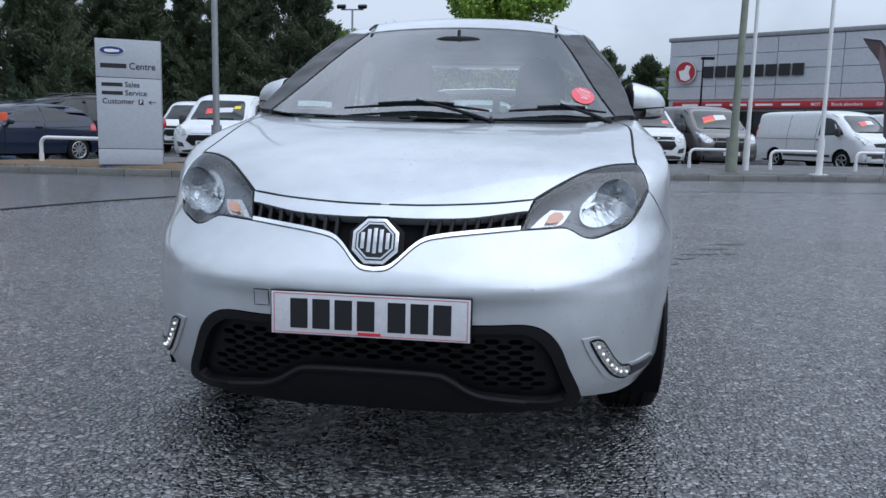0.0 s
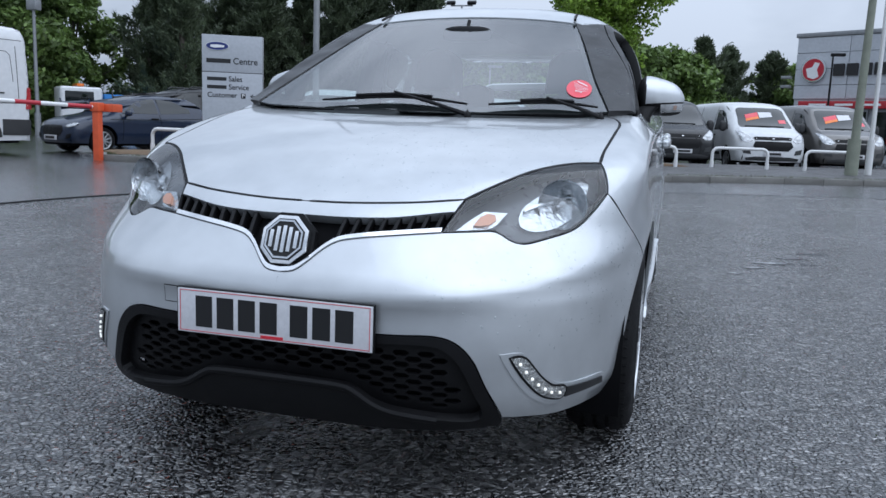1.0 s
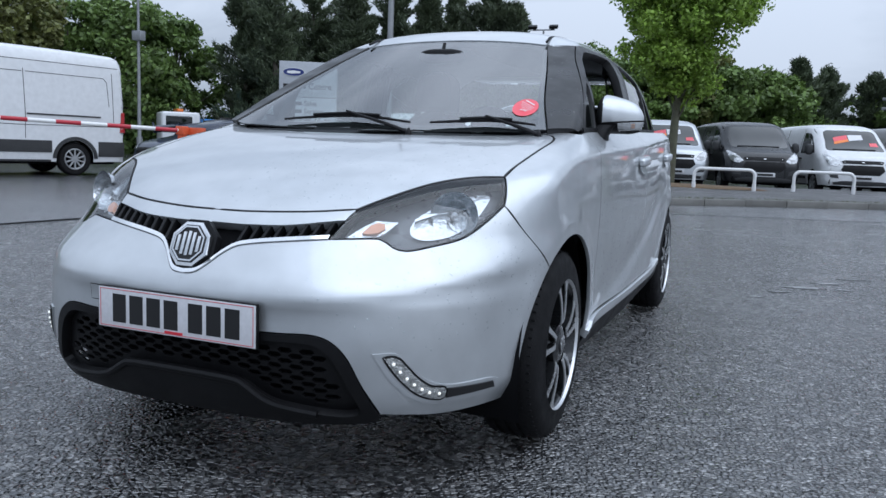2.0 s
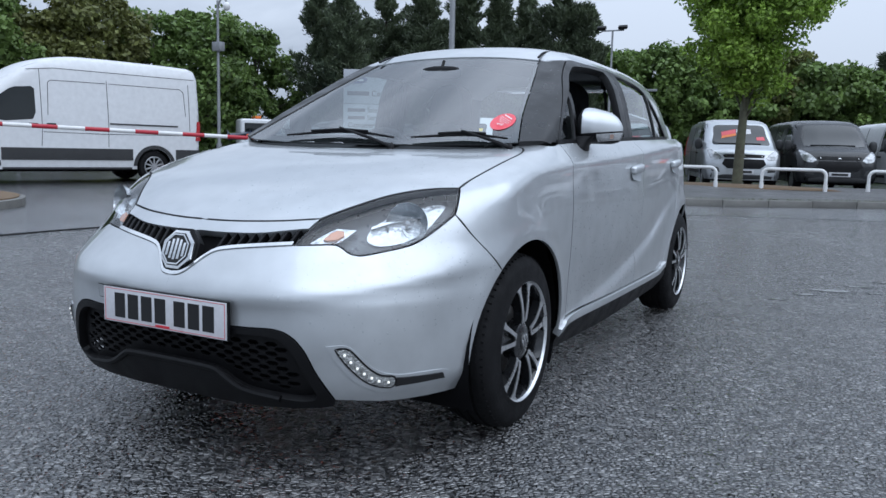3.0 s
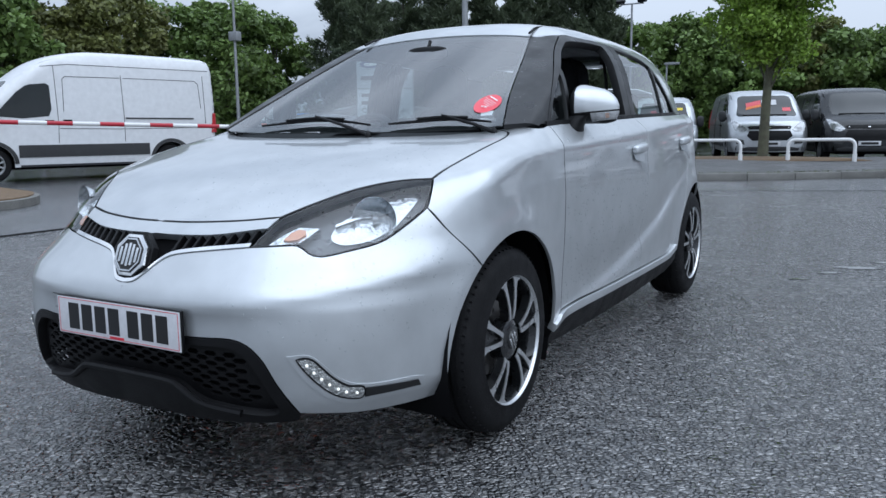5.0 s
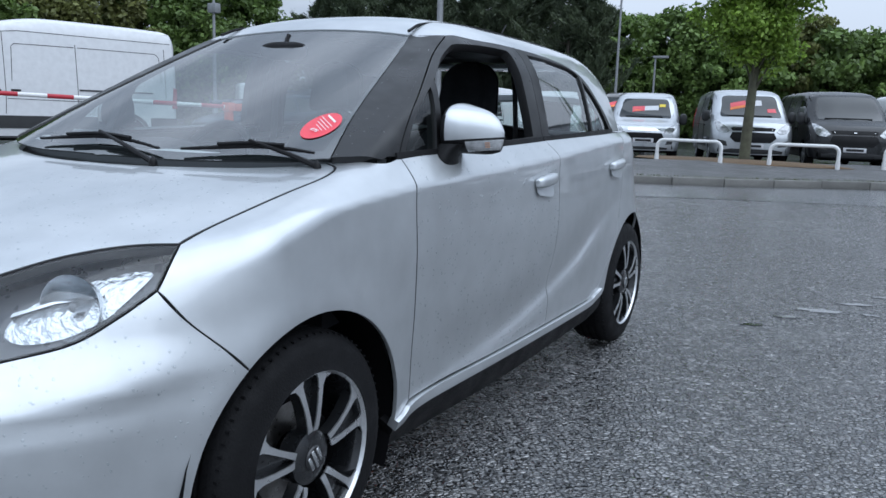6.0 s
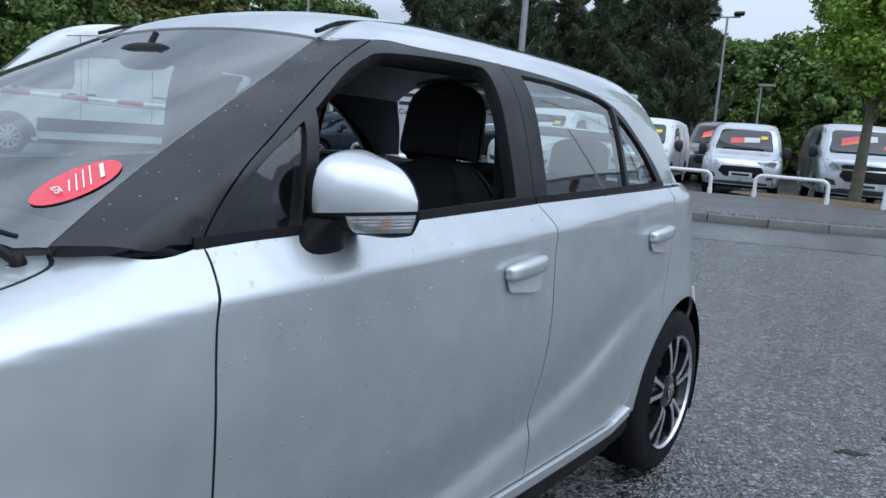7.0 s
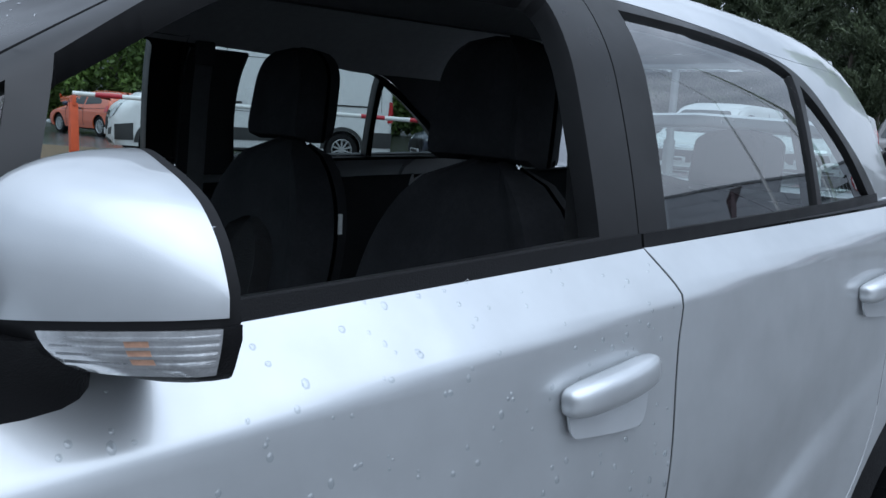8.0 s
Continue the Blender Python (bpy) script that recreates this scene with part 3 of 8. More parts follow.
quarter = sheet("rear_quarter", body, [loop_of(door_rear_l[::-1], smooth_line(from_side(body, [(2.41, 1.065), (2.6, 1.071), (2.74, 1.07), (2.86, 1.055)])),
                smooth_line(from_side(body, [(2.86, 1.055), (2.95, 0.9), (2.99, 0.76), (2.985, 0.62), (2.95, 0.40), (2.93, 0.27)])), arch_rear[::-1],
                smooth_line(np.vstack([arch_rear[:1], from_side(body, [(2.12, 0.325), (2.05, 0.322), (1.97, 0.322)])])), arch_r_door[::-1])],
                (1, 0.15, 0.1), SILVER, car, pair=True, step=0.03)


def panel_gap(line, radius, from_above=False, deep=0.0015):
    """A dark line of shadow and rubber in the joint between two panels, on both sides of the car."""
    p = np.asarray(line, float)
    p = from_top(body, p[:, :2]) if from_above else from_side(body, p[:, 1:])
    p = p - slopes(body, p) * (radius * 0.55 + deep)
    for s_ in (1, -1):
        part("panel_gap", tube(p * (s_, 1, 1), radius, 6), SEAL, car)


for line, radius, from_above in ((door_front_l, 0.0042, False), (door_mid_l, 0.0030, False), (door_rear_l, 0.0026, False), (hood_side_l, 0.0048, True), (np.vstack([lead_l, lamp_top_l[1:]]), 0.0050, True), (bump_seam_l, 0.0022, False)):
    panel_gap(line, radius, from_above)
# front bumper, one moulding round the nose
low_out = from_front(body, [(0, 0.447), (0.15, 0.448), (0.30, 0.453), (0.395, 0.456), (0.445, 0.440), (0.482, 0.40), (0.512, 0.33), (0.545, 0.248)])
grille_low = from_front(body, [(0, 0.578), (0.035, 0.583), (0.062, 0.603), (0.092, 0.632), (0.125, 0.653), (0.18, 0.664), (0.265, 0.674), (0.368, 0.684)])
grille_low_l, low_out_l = smooth_line(grille_low, 0.015), smooth_line(low_out, 0.015)
bump_low_l = smooth_line(np.vstack([arch_b[-1:], from_front(body, [(0.735, 0.222), (0.66, 0.228), (0.60, 0.24), (0.545, 0.248)])]))
bumper = sheet("front_bumper", body, [loop_of(grille_low_l, lamp_low_l[::-1], bump_seam_l, arch_b, bump_low_l, low_out_l[::-1], smooth_line(from_front(body, [(0, z) for z in np.linspace(0.447, 0.578, 6)])))], (0.6, -0.8, 0.05), SILVER, car,
               "silver moulded front bumper", mid=True, step=0.022, lip=0.025)
grille_up = from_front(body, [(0, 0.706), (0.12, 0.706), (0.25, 0.712), (0.388, 0.730)])
garnish_end = smooth_line(np.vstack([grille_up[-1:], lead[-1:]]))
sheet("bonnet_garnish", body, [loop_of(smooth_line(grille_up), garnish_end, lead_l[::-1])], (0, -0.75, 0.65), SILVER, car, mid=True, step=0.022, lip=0.03, gap=0.003)
# upper grille: near-black sheet painted in for the recess's shade, ribs and a chrome lower strip
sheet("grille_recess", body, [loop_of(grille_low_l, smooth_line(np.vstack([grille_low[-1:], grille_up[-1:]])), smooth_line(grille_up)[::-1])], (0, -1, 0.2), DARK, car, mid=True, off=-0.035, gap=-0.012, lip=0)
for sx in (1, -1):
    for k in range(8):
        x = 0.118 + 0.0335 * k
        z0, z1 = float(np.interp(x, [0.09, 0.125, 0.18, 0.265, 0.368], [0.640, 0.656, 0.668, 0.678, 0.688])), float(np.interp(x, [0.12, 0.25, 0.388], [0.704, 0.710, 0.728]))
        p = from_front(body, [(x, z0), (x + 0.006, z1)])
        bm = box(-0.005, 0.005, -0.018, 0.018, -0.5, 0.5, 0.003)
        d = Vector(p[1] - p[0])
        rot = Matrix(((1, 0, d.x / d.length), (0, 1, d.y / d.length), (0, 0, d.z / d.length))).to_4x4()
        bm.transform(Matrix.Diagonal((sx, 1, 1, 1)) @ Matrix.Translation((p[0] + p[1]) / 2 + np.array((0, 0.022, 0))) @ rot @ Matrix.Diagonal((1, 1, d.length, 1)))
        part("grille_rib", bm, PLASTIC, car)
up_strip = from_front(body, [(x, z + 0.009) for x, _, z in grille_low_l])
sheet("grille_strip", body, [loop_of(grille_low_l, up_strip[::-1])], (0, -1, 0.2), CHROME, car, "chrome strip under the grille", mid=True, off=0.004, gap=0.0, step=0.02, lip=0.012)
# lower grille: black surround, honeycomb and the lip below it
low_in = from_front(body, [(0, 0.425), (0.2, 0.426), (0.375, 0.432), (0.425, 0.415), (0.455, 0.38), (0.482, 0.32), (0.502, 0.262), (0.47, 0.246), (0.40, 0.249), (0.335, 0.256), (0.285, 0.263), (0.245, 0.278), (0.20, 0.306), (0.16, 0.316), (0, 0.318)])
lip_out = from_front(body, [(0.545, 0.248), (0.535, 0.228), (0.47, 0.219), (0.36, 0.212), (0.2, 0.205), (0, 0.205)])
sheet("grille_surround", body, [loop_of(low_out_l, smooth_line(lip_out), smooth_line(from_front(body, [(0, z) for z in np.linspace(0.205, 0.318, 6)])), smooth_line(low_in, 0.015)[::-1], smooth_line(from_front(body, [(0, 0.425), (0, 0.436), (0, 0.447)])))], (0.25, -1, 0), PLASTIC, car, "black plastic surround of the lower grille", mid=True, step=0.02, off=0.004, lip=0.03)


def honeycomb():
    outer = both_sides(smooth_line(low_in, 0.02))
    flat = outer[:, (0, 2)]
    holes = []
    w, h = 0.0285, 0.0130
    for j in range(-10, 11):
        for i in range(-15, 16):
            cx, cz = (i + 0.5 * (j % 2)) * 0.0625, 0.345 + j * 0.0150
            hexa = np.array([(cx + w * 0.98 * a, cz + h * b) for a, b in ((-1, 0), (-0.52, 1), (0.52, 1), (1, 0), (0.52, -1), (-0.52, -1))])
            if inside_of([flat], hexa * 1.0).all() and inside_of([flat], hexa + (0.012, 0)).all() and inside_of([flat], hexa - (0.012, 0)).all():
                holes.append(from_front(body, hexa))
    return [outer] + holes


sheet("honeycomb_grille", body, honeycomb(), (0, -1, 0), PLASTIC, car, "black plastic honeycomb mesh", off=-0.022, gap=-0.006, step=0.03, lip=0.008)
# near-black sheet behind the mesh, standing in for the shade inside
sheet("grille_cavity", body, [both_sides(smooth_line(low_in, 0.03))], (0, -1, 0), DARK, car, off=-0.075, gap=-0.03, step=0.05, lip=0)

ridge = np.vstack([low_in[8:], flip_x(low_in[8:])[::-1]])
ridge_l = smooth_line(ridge + slopes(body, ridge) * 0.006, 0.02)
part("lip_ridge", tube(ridge_l, 0.011, 8), PLASTIC, car, "raised black edge under the lower grille")


# cabin: screen, pillars, roof, windows
screen_low = smooth_line(from_front(cabin, [(0, 0.992), (0.3, 0.993), (0.55, 1.0), (0.668, 1.011)]))
screen_side = smooth_line(np.vstack([screen_low[-1:], from_front(cabin, [(0.612, 1.10), (0.578, 1.16), (0.51, 1.29), (0.447, 1.407)])]))
screen_top = smooth_line(np.vstack([screen_side[-1:], from_front(cabin, [(0.3, 1.430), (0.15, 1.441), (0, 1.444)])]))
sheet("windscreen", cabin, [loop_of(screen_low, screen_side, screen_top)], (0, -0.55, 0.85), SCREEN, car, "large raked windscreen glass", mid=True, step=0.04, lip=0, gap=0.004, off=-0.004)
sheet("screen_border", cabin, [loop_of(screen_low, screen_side, screen_top, from_front(cabin, [(0, 1.415)]), smooth_line(from_front(cabin, [(0, 1.418), (0.28, 1.405), (0.43, 1.385)])), smooth_line(from_front(cabin, [(0.43, 1.385), (0.53, 1.21), (0.592, 1.095), (0.622, 1.035)])),
      smooth_line(from_front(cabin, [(0.622, 1.035), (0.52, 1.024), (0.3, 1.018), (0, 1.017)])))], (0, -0.55, 0.85), SEAL, car, "black printed border of the windscreen", mid=True, step=0.03, lip=0, gap=0.004, off=-0.009)
seam_a = smooth_line(from_side(cabin, [(0.465, 1.010), (0.502, 1.060), (0.572, 1.127), (0.66, 1.185), (0.747, 1.238), (0.88, 1.313), (0.97, 1.360), (1.055, 1.399)]))
pillar_top = smooth_line(np.vstack([screen_side[-1:], from_front(cabin, [(0.495, 1.411)]), seam_a[-1:]]))
sheet("front_pillar", cabin, [loop_of(screen_side, pillar_top, seam_a[::-1], smooth_line(np.vstack([seam_a[:1], from_side(cabin, [(0.41, 1.012), (0.36, 1.008)]), screen_low[-1:]])))], (0.6, -0.55, 0.6), GLOSS_BLACK, car,
      "satin black windscreen pillar", pair=True, step=0.03, lip=0.02)
rail = smooth_line(from_side(cabin, [(1.055, 1.399), (1.2, 1.396), (1.42, 1.393), (1.7, 1.383), (1.9, 1.369), (2.03, 1.353)]))
rail_b = smooth_line(from_side(cabin, [(2.03, 1.353), (2.12, 1.334), (2.19, 1.306), (2.31, 1.230), (2.43, 1.155), (2.515, 1.083), (2.53, 1.066)]))
roof_split = smooth_line(from_side(cabin, [(2.03, 1.353), (2.2, 1.345), (2.38, 1.342), (2.54, 1.335)]))
sheet("roof", cabin, [loop_of(screen_top[::-1], pillar_top, rail, roof_split, smooth_line(np.vstack([roof_split[-1:], from_top(cabin, [(0.4, 2.60), (0.2, 2.63), (0, 2.64)])])), smooth_line(np.vstack([from_top(cabin, [(0, y) for y in np.linspace(2.64, 1.15, 16)]), screen_top[-1:]])))], (0.35, 0, 1), SILVER, car, "silver roof", mid=True, step=0.035, gap=0.001, lip=0.008)
sheet("rear_pillar", cabin, [loop_of(rail_b, smooth_line(from_side(cabin, [(2.53, 1.066), (2.6, 1.07), (2.68, 1.07)])), smooth_line(np.vstack([from_side(cabin, [(2.68, 1.07), (2.63, 1.2)]), roof_split[-1:]])), roof_split[::-1])],
      (0.9, 0.1, 0.35), SILVER, car, pair=True, step=0.03, gap=0.0005, lip=0.008)
sheet("rear_pillar_lining", cabin, [loop_of(rail_b, smooth_line(from_side(cabin, [(2.53, 1.066), (2.6, 1.07), (2.68, 1.07)])), smooth_line(np.vstack([from_side(cabin, [(2.68, 1.07), (2.63, 1.2)]), roof_split[-1:]])), roof_split[::-1])],
      (0.9, 0.1, 0.35), TRIM, car, "dark cabin side of the rear pillar", pair=True, step=0.05, gap=0.0, lip=0.0, off=-0.022)
b_top, b_low = from_side(cabin, [(1.492, 1.396)])[0], from_side(cabin, [(1.516, 1.045)])[0]
b_line = smooth_line([b_top, from_side(cabin, [(1.508, 1.2)])[0], b_low])
pane_front = loop_of(smooth_line(from_side(cabin, [(0.722, 1.034), (0.748, 1.14), (0.776, 1.236)])), smooth_line(from_side(cabin, [(0.776, 1.236), (0.9, 1.312), (0.985, 1.352), (1.04, 1.368), (1.2, 1.376), (1.385, 1.373)])),
                     smooth_line(from_side(cabin, [(1.385, 1.373), (1.402, 1.360), (1.409, 1.30), (1.416, 1.18), (1.424, 1.058)])), smooth_line(from_side(cabin, [(1.424, 1.058), (1.1, 1.045), (0.722, 1.034)])))
pane_small = loop_of(smooth_line(from_side(cabin, [(0.508, 1.028), (0.580, 1.108), (0.655, 1.163), (0.735, 1.212)])), smooth_line(from_side(cabin, [(0.735, 1.212), (0.708, 1.12), (0.680, 1.030)])), smooth_line(from_side(cabin, [(0.680, 1.030), (0.508, 1.028)])))
pane_rear = loop_of(smooth_line(from_side(cabin, [(1.590, 1.056), (1.585, 1.2), (1.575, 1.370)])), smooth_line(from_side(cabin, [(1.575, 1.370), (1.8, 1.364), (2.0, 1.347), (2.08, 1.333), (2.128, 1.316)])),
                    smooth_line(from_side(cabin, [(2.128, 1.316), (2.135, 1.18), (2.14, 1.068)])), smooth_line(from_side(cabin, [(2.14, 1.068), (1.590, 1.056)])))
pane_quarter = loop_of(smooth_line(from_side(cabin, [(2.165, 1.07), (2.158, 1.18), (2.155, 1.297)])), smooth_line(from_side(cabin, [(2.155, 1.297), (2.25, 1.243), (2.36, 1.169), (2.455, 1.083)])), smooth_line(from_side(cabin, [(2.455, 1.083), (2.44, 1.076), (2.165, 1.07)])))


def belt_up(y0, y1, up=0.0):
    return smooth_line(from_side(cabin, [(y, belt(y) + up) for y in np.linspace(y0, y1, 8)]))


side_way = (1, 0, 0.3)
sheet("front_door_frame", cabin, [loop_of(seam_a, rail[rail[:, 1] < 1.488], b_line, belt_up(1.516, 0.465)), pane_front, pane_small], side_way, GLOSS_BLACK, car,
      "satin black window frame", pair=True, step=0.03, lip=0.035, gap=0.0015)
rail_mid = rail[rail[:, 1] > 1.496]
sheet("rear_door_frame", cabin, [loop_of(b_line[::-1], rail_mid, rail_b, belt_up(2.53, 1.516)), pane_rear, pane_quarter], side_way, GLOSS_BLACK, car, "satin black window frame", pair=True, step=0.03, lip=0.03, gap=0.0015)
sheet("rear_window", cabin, [pane_rear], side_way, REAR_TINT, car, pair=True, off=-0.008, gap=-0.008, lip=0, step=0.06)
sheet("quarter_window", cabin, [pane_quarter], side_way, REAR_TINT, car, pair=True, off=-0.008, gap=-0.008, lip=0, step=0.06)
sheet("front_quarter_window", cabin, [pane_small], side_way, TINT, car, pair=True, off=-0.008, gap=-0.008, lip=0, step=0.06)
P, N, F = skin(cabin, [pane_front], side_way, off=-0.012, gap=-0.008, lip=0, step=0.06, mirror=True)
part("front_window", mesh_of("front_window", P, F, TINT), None, car)
for ob in car.children:
    if ob.name.startswith(("windscreen", "rear_window", "quarter_window", "front_quarter_window", "front_window")):
        ob.visible_shadow = False
for y0, y1 in ((0.45, 1.514), (1.520, 2.51)):
    sheet("belt_moulding", cabin, [loop_of(belt_up(y0, y1, -0.006), belt_up(y1, y0, 0.013))], side_way, PLASTIC, car, pair=True, off=0.005, gap=0, lip=0.02, step=0.04)
lining_edge = smooth_line(from_side(cabin, [(1.04, 1.376), (1.2, 1.380), (1.42, 1.376), (1.7, 1.366), (1.9, 1.352), (2.03, 1.336), (2.2, 1.335), (2.38, 1.332), (2.54, 1.325)]))
sheet("roof_lining", cabin, [loop_of(screen_top[::-1], pillar_top[:-2], lining_edge, smooth_line(np.vstack([lining_edge[-1:], from_top(cabin, [(0.4, 2.58), (0, 2.62)])])))], (0.35, 0, 1), LINING, car, mid=True, step=0.08, gap=0.0, lip=0, off=-0.03)
door_in = loop_of(door_front_l[::-1], belt_line(0.468, 1.498), door_mid_l, sill_line(1.45, 0.432))
sheet("door_lining", body, [door_in], (1, 0, 0.1), TRIM, car, "dark cabin side of the door", pair=True, off=-0.075, gap=0.005, lip=0, step=0.06)
sheet("rear_door_lining", body, [loop_of(door_mid_l[::-1], belt_line(1.498, 2.41), door_rear_l, arch_r_door, sill_line(1.96, 1.45))], (1, 0, 0.1), TRIM, car, pair=True, off=-0.075, gap=0.005, lip=0, step=0.06)
sheet("pillar_lining", cabin, [loop_of(smooth_line(from_side(cabin, [(1.505, 1.02), (1.495, 1.375)])), smooth_line(from_side(cabin, [(1.495, 1.375), (1.66, 1.372)])), smooth_line(from_side(cabin, [(1.66, 1.372), (1.655, 1.2), (1.675, 1.02)])))], side_way, TRIM, car, pair=True, off=-0.045, gap=0, lip=0.01, step=0.05)
ledge_a, ledge_b = belt_line(0.42, 2.55), belt_line(0.42, 2.55) * (0.94, 1, 1)
verts = np.vstack([ledge_a - (0.02, 0, 0.004), ledge_b - (0, 0, 0.004)])
nn = len(ledge_a)
for s_ in (1, -1):
    part("window_ledge", mesh_of("window_ledge", verts * (s_, 1, 1), [(i, i + 1, nn + i + 1, nn + i) for i in range(nn - 1)], TRIM), None, car)
ditch = smooth_line(np.vstack([from_front(cabin, [(0.440, 1.412)]), from_top(cabin, [(0.432, 1.12), (0.445, 1.4), (0.455, 1.8), (0.452, 2.2), (0.43, 2.55)])]))
for s_ in (1, -1):
    part("roof_moulding", tube((ditch - (0, 0, 0.001)) * (s_, 1, 1), 0.0055, 6), SEAL, car, "black strip along the roof joint")
# tail
sheet("tailgate_glass", cabin, [both_sides([(0, 3.3, 1.37), (0.42, 3.3, 1.355), (0.50, 3.3, 1.30), (0.585, 3.3, 1.09), (0.3, 3.3, 1.085), (0, 3.3, 1.085)])], (0, 1, 0.45), TINT, car, step=0.06, lip=0.01, off=0.002)
sheet("tailgate_frame", cabin, [both_sides([(0, 3.3, 1.42), (0.35, 3.3, 1.405), (0.47, 3.3, 1.36), (0.545, 3.3, 1.25), (0.61, 3.3, 1.07), (0, 3.3, 1.07)]), both_sides([(0, 3.3, 1.365), (0.42, 3.3, 1.35), (0.50, 3.3, 1.295), (0.58, 3.3, 1.095), (0.3, 3.3, 1.09), (0, 3.3, 1.09)])], (0, 1, 0.45), SILVER, car, step=0.05, lip=0.015)
sheet("tailgate", body, [both_sides([(0, 3.3, 1.075), (0.45, 3.3, 1.07), (0.60, 3.3, 1.05), (0.62, 3.3, 0.9), (0.60, 3.3, 0.66), (0, 3.3, 0.65)])], (0, 1, 0.1), SILVER, car, step=0.06)
sheet("rear_bumper", body, [both_sides([(0, 3.3, 0.64), (0.60, 3.3, 0.65), (0.70, 3.3, 0.62), (0.735, 3.3, 0.42), (0.71, 3.3, 0.25), (0, 3.3, 0.24)])], (0, 1, 0.0), SILVER, car, step=0.06)
sheet("rear_lamp", body, [loop_of([(0.625, 3.3, 1.05), (0.70, 3.3, 1.0), (0.72, 3.3, 0.8), (0.62, 3.3, 0.70)])], (0.2, 1, 0.1), mat("red_lamp_lens", (0.45, 0.012, 0.015), 0.15, coat=0.8, vary=0.3, size=20), car, pair=True, step=0.05, off=0.004)
bm = box(-0.47, 0.47, 2.52, 2.78, 1.372, 1.400, 0.013)
part("roof_spoiler", bm, SILVER, car)
part("tail_shelf", box(-0.66, 0.66, 2.56, 2.88, 1.03, 1.062, 0.014), SILVER, car)
# dark inner hull: floor, wheel housings, engine bay
part("floor_pan", box(-0.68, 0.68, -0.45, 2.95, 0.19, 0.30, 0.03), DARK, car)
part("bumper_beam", box(-0.50, 0.50, -0.70, -0.50, 0.22, 0.47, 0.03), DARK, car)
part("engine_block", box(-0.55, 0.55, -0.52, 0.15, 0.28, 0.66, 0.04), DARK, car)
part("bulkhead", box(-0.70, 0.70, 0.05, 0.20, 0.28, 0.93, 0.02), DARK, car)
for s_ in (1, -1):
    for c in (AXLE_F, AXLE_R):
        bm = lathe([(0.385, 0.45), (0.385, 0.80)], 28, a0=radians(-25), a1=radians(205))
        bm = merge(bm, lathe([(0.0, 0.45), (0.385, 0.45)], 28, a0=radians(-25), a1=radians(205)))
        part("wheel_housing", bm, DARK, car, m=Matrix.Translation((0, c, HUB_Z)) @ Matrix.Diagonal((s_, 1, 1, 1)))
# sills: black lower panel with a silver bead above
bead = [(0.362, 0.287), (0.40, 0.300), (0.45, 0.318), (0.7, 0.321), (1.2, 0.321), (1.9, 0.321), (2.04, 0.334), (2.11, 0.355)]
bead_low = [(y, z - 0.026) for y, z in bead]
sheet("sill_bead", body, [loop_of(smooth_line(from_side(body, bead)), smooth_line(from_side(body, bead_low))[::-1])], (1, 0, 0), SILVER, car, "silver strip along the sill", pair=True, step=0.03, off=0.014, gap=0, lip=0.03)
sheet("sill_panel", body, [loop_of(smooth_line(from_side(body, bead_low)), smooth_line(from_side(body, [(2.11, 0.329), (2.13, 0.25), (2.06, 0.21)])), smooth_line(from_side(body, [(2.06, 0.21), (1.2, 0.185), (0.40, 0.195)])),
      smooth_line(from_side(body, [(0.40, 0.195), (0.37, 0.24), (0.362, 0.261)])))], (1, 0, 0), PLASTIC, car, "black plastic sill panel", pair=True, step=0.04, off=0.006, gap=0, lip=0.05)


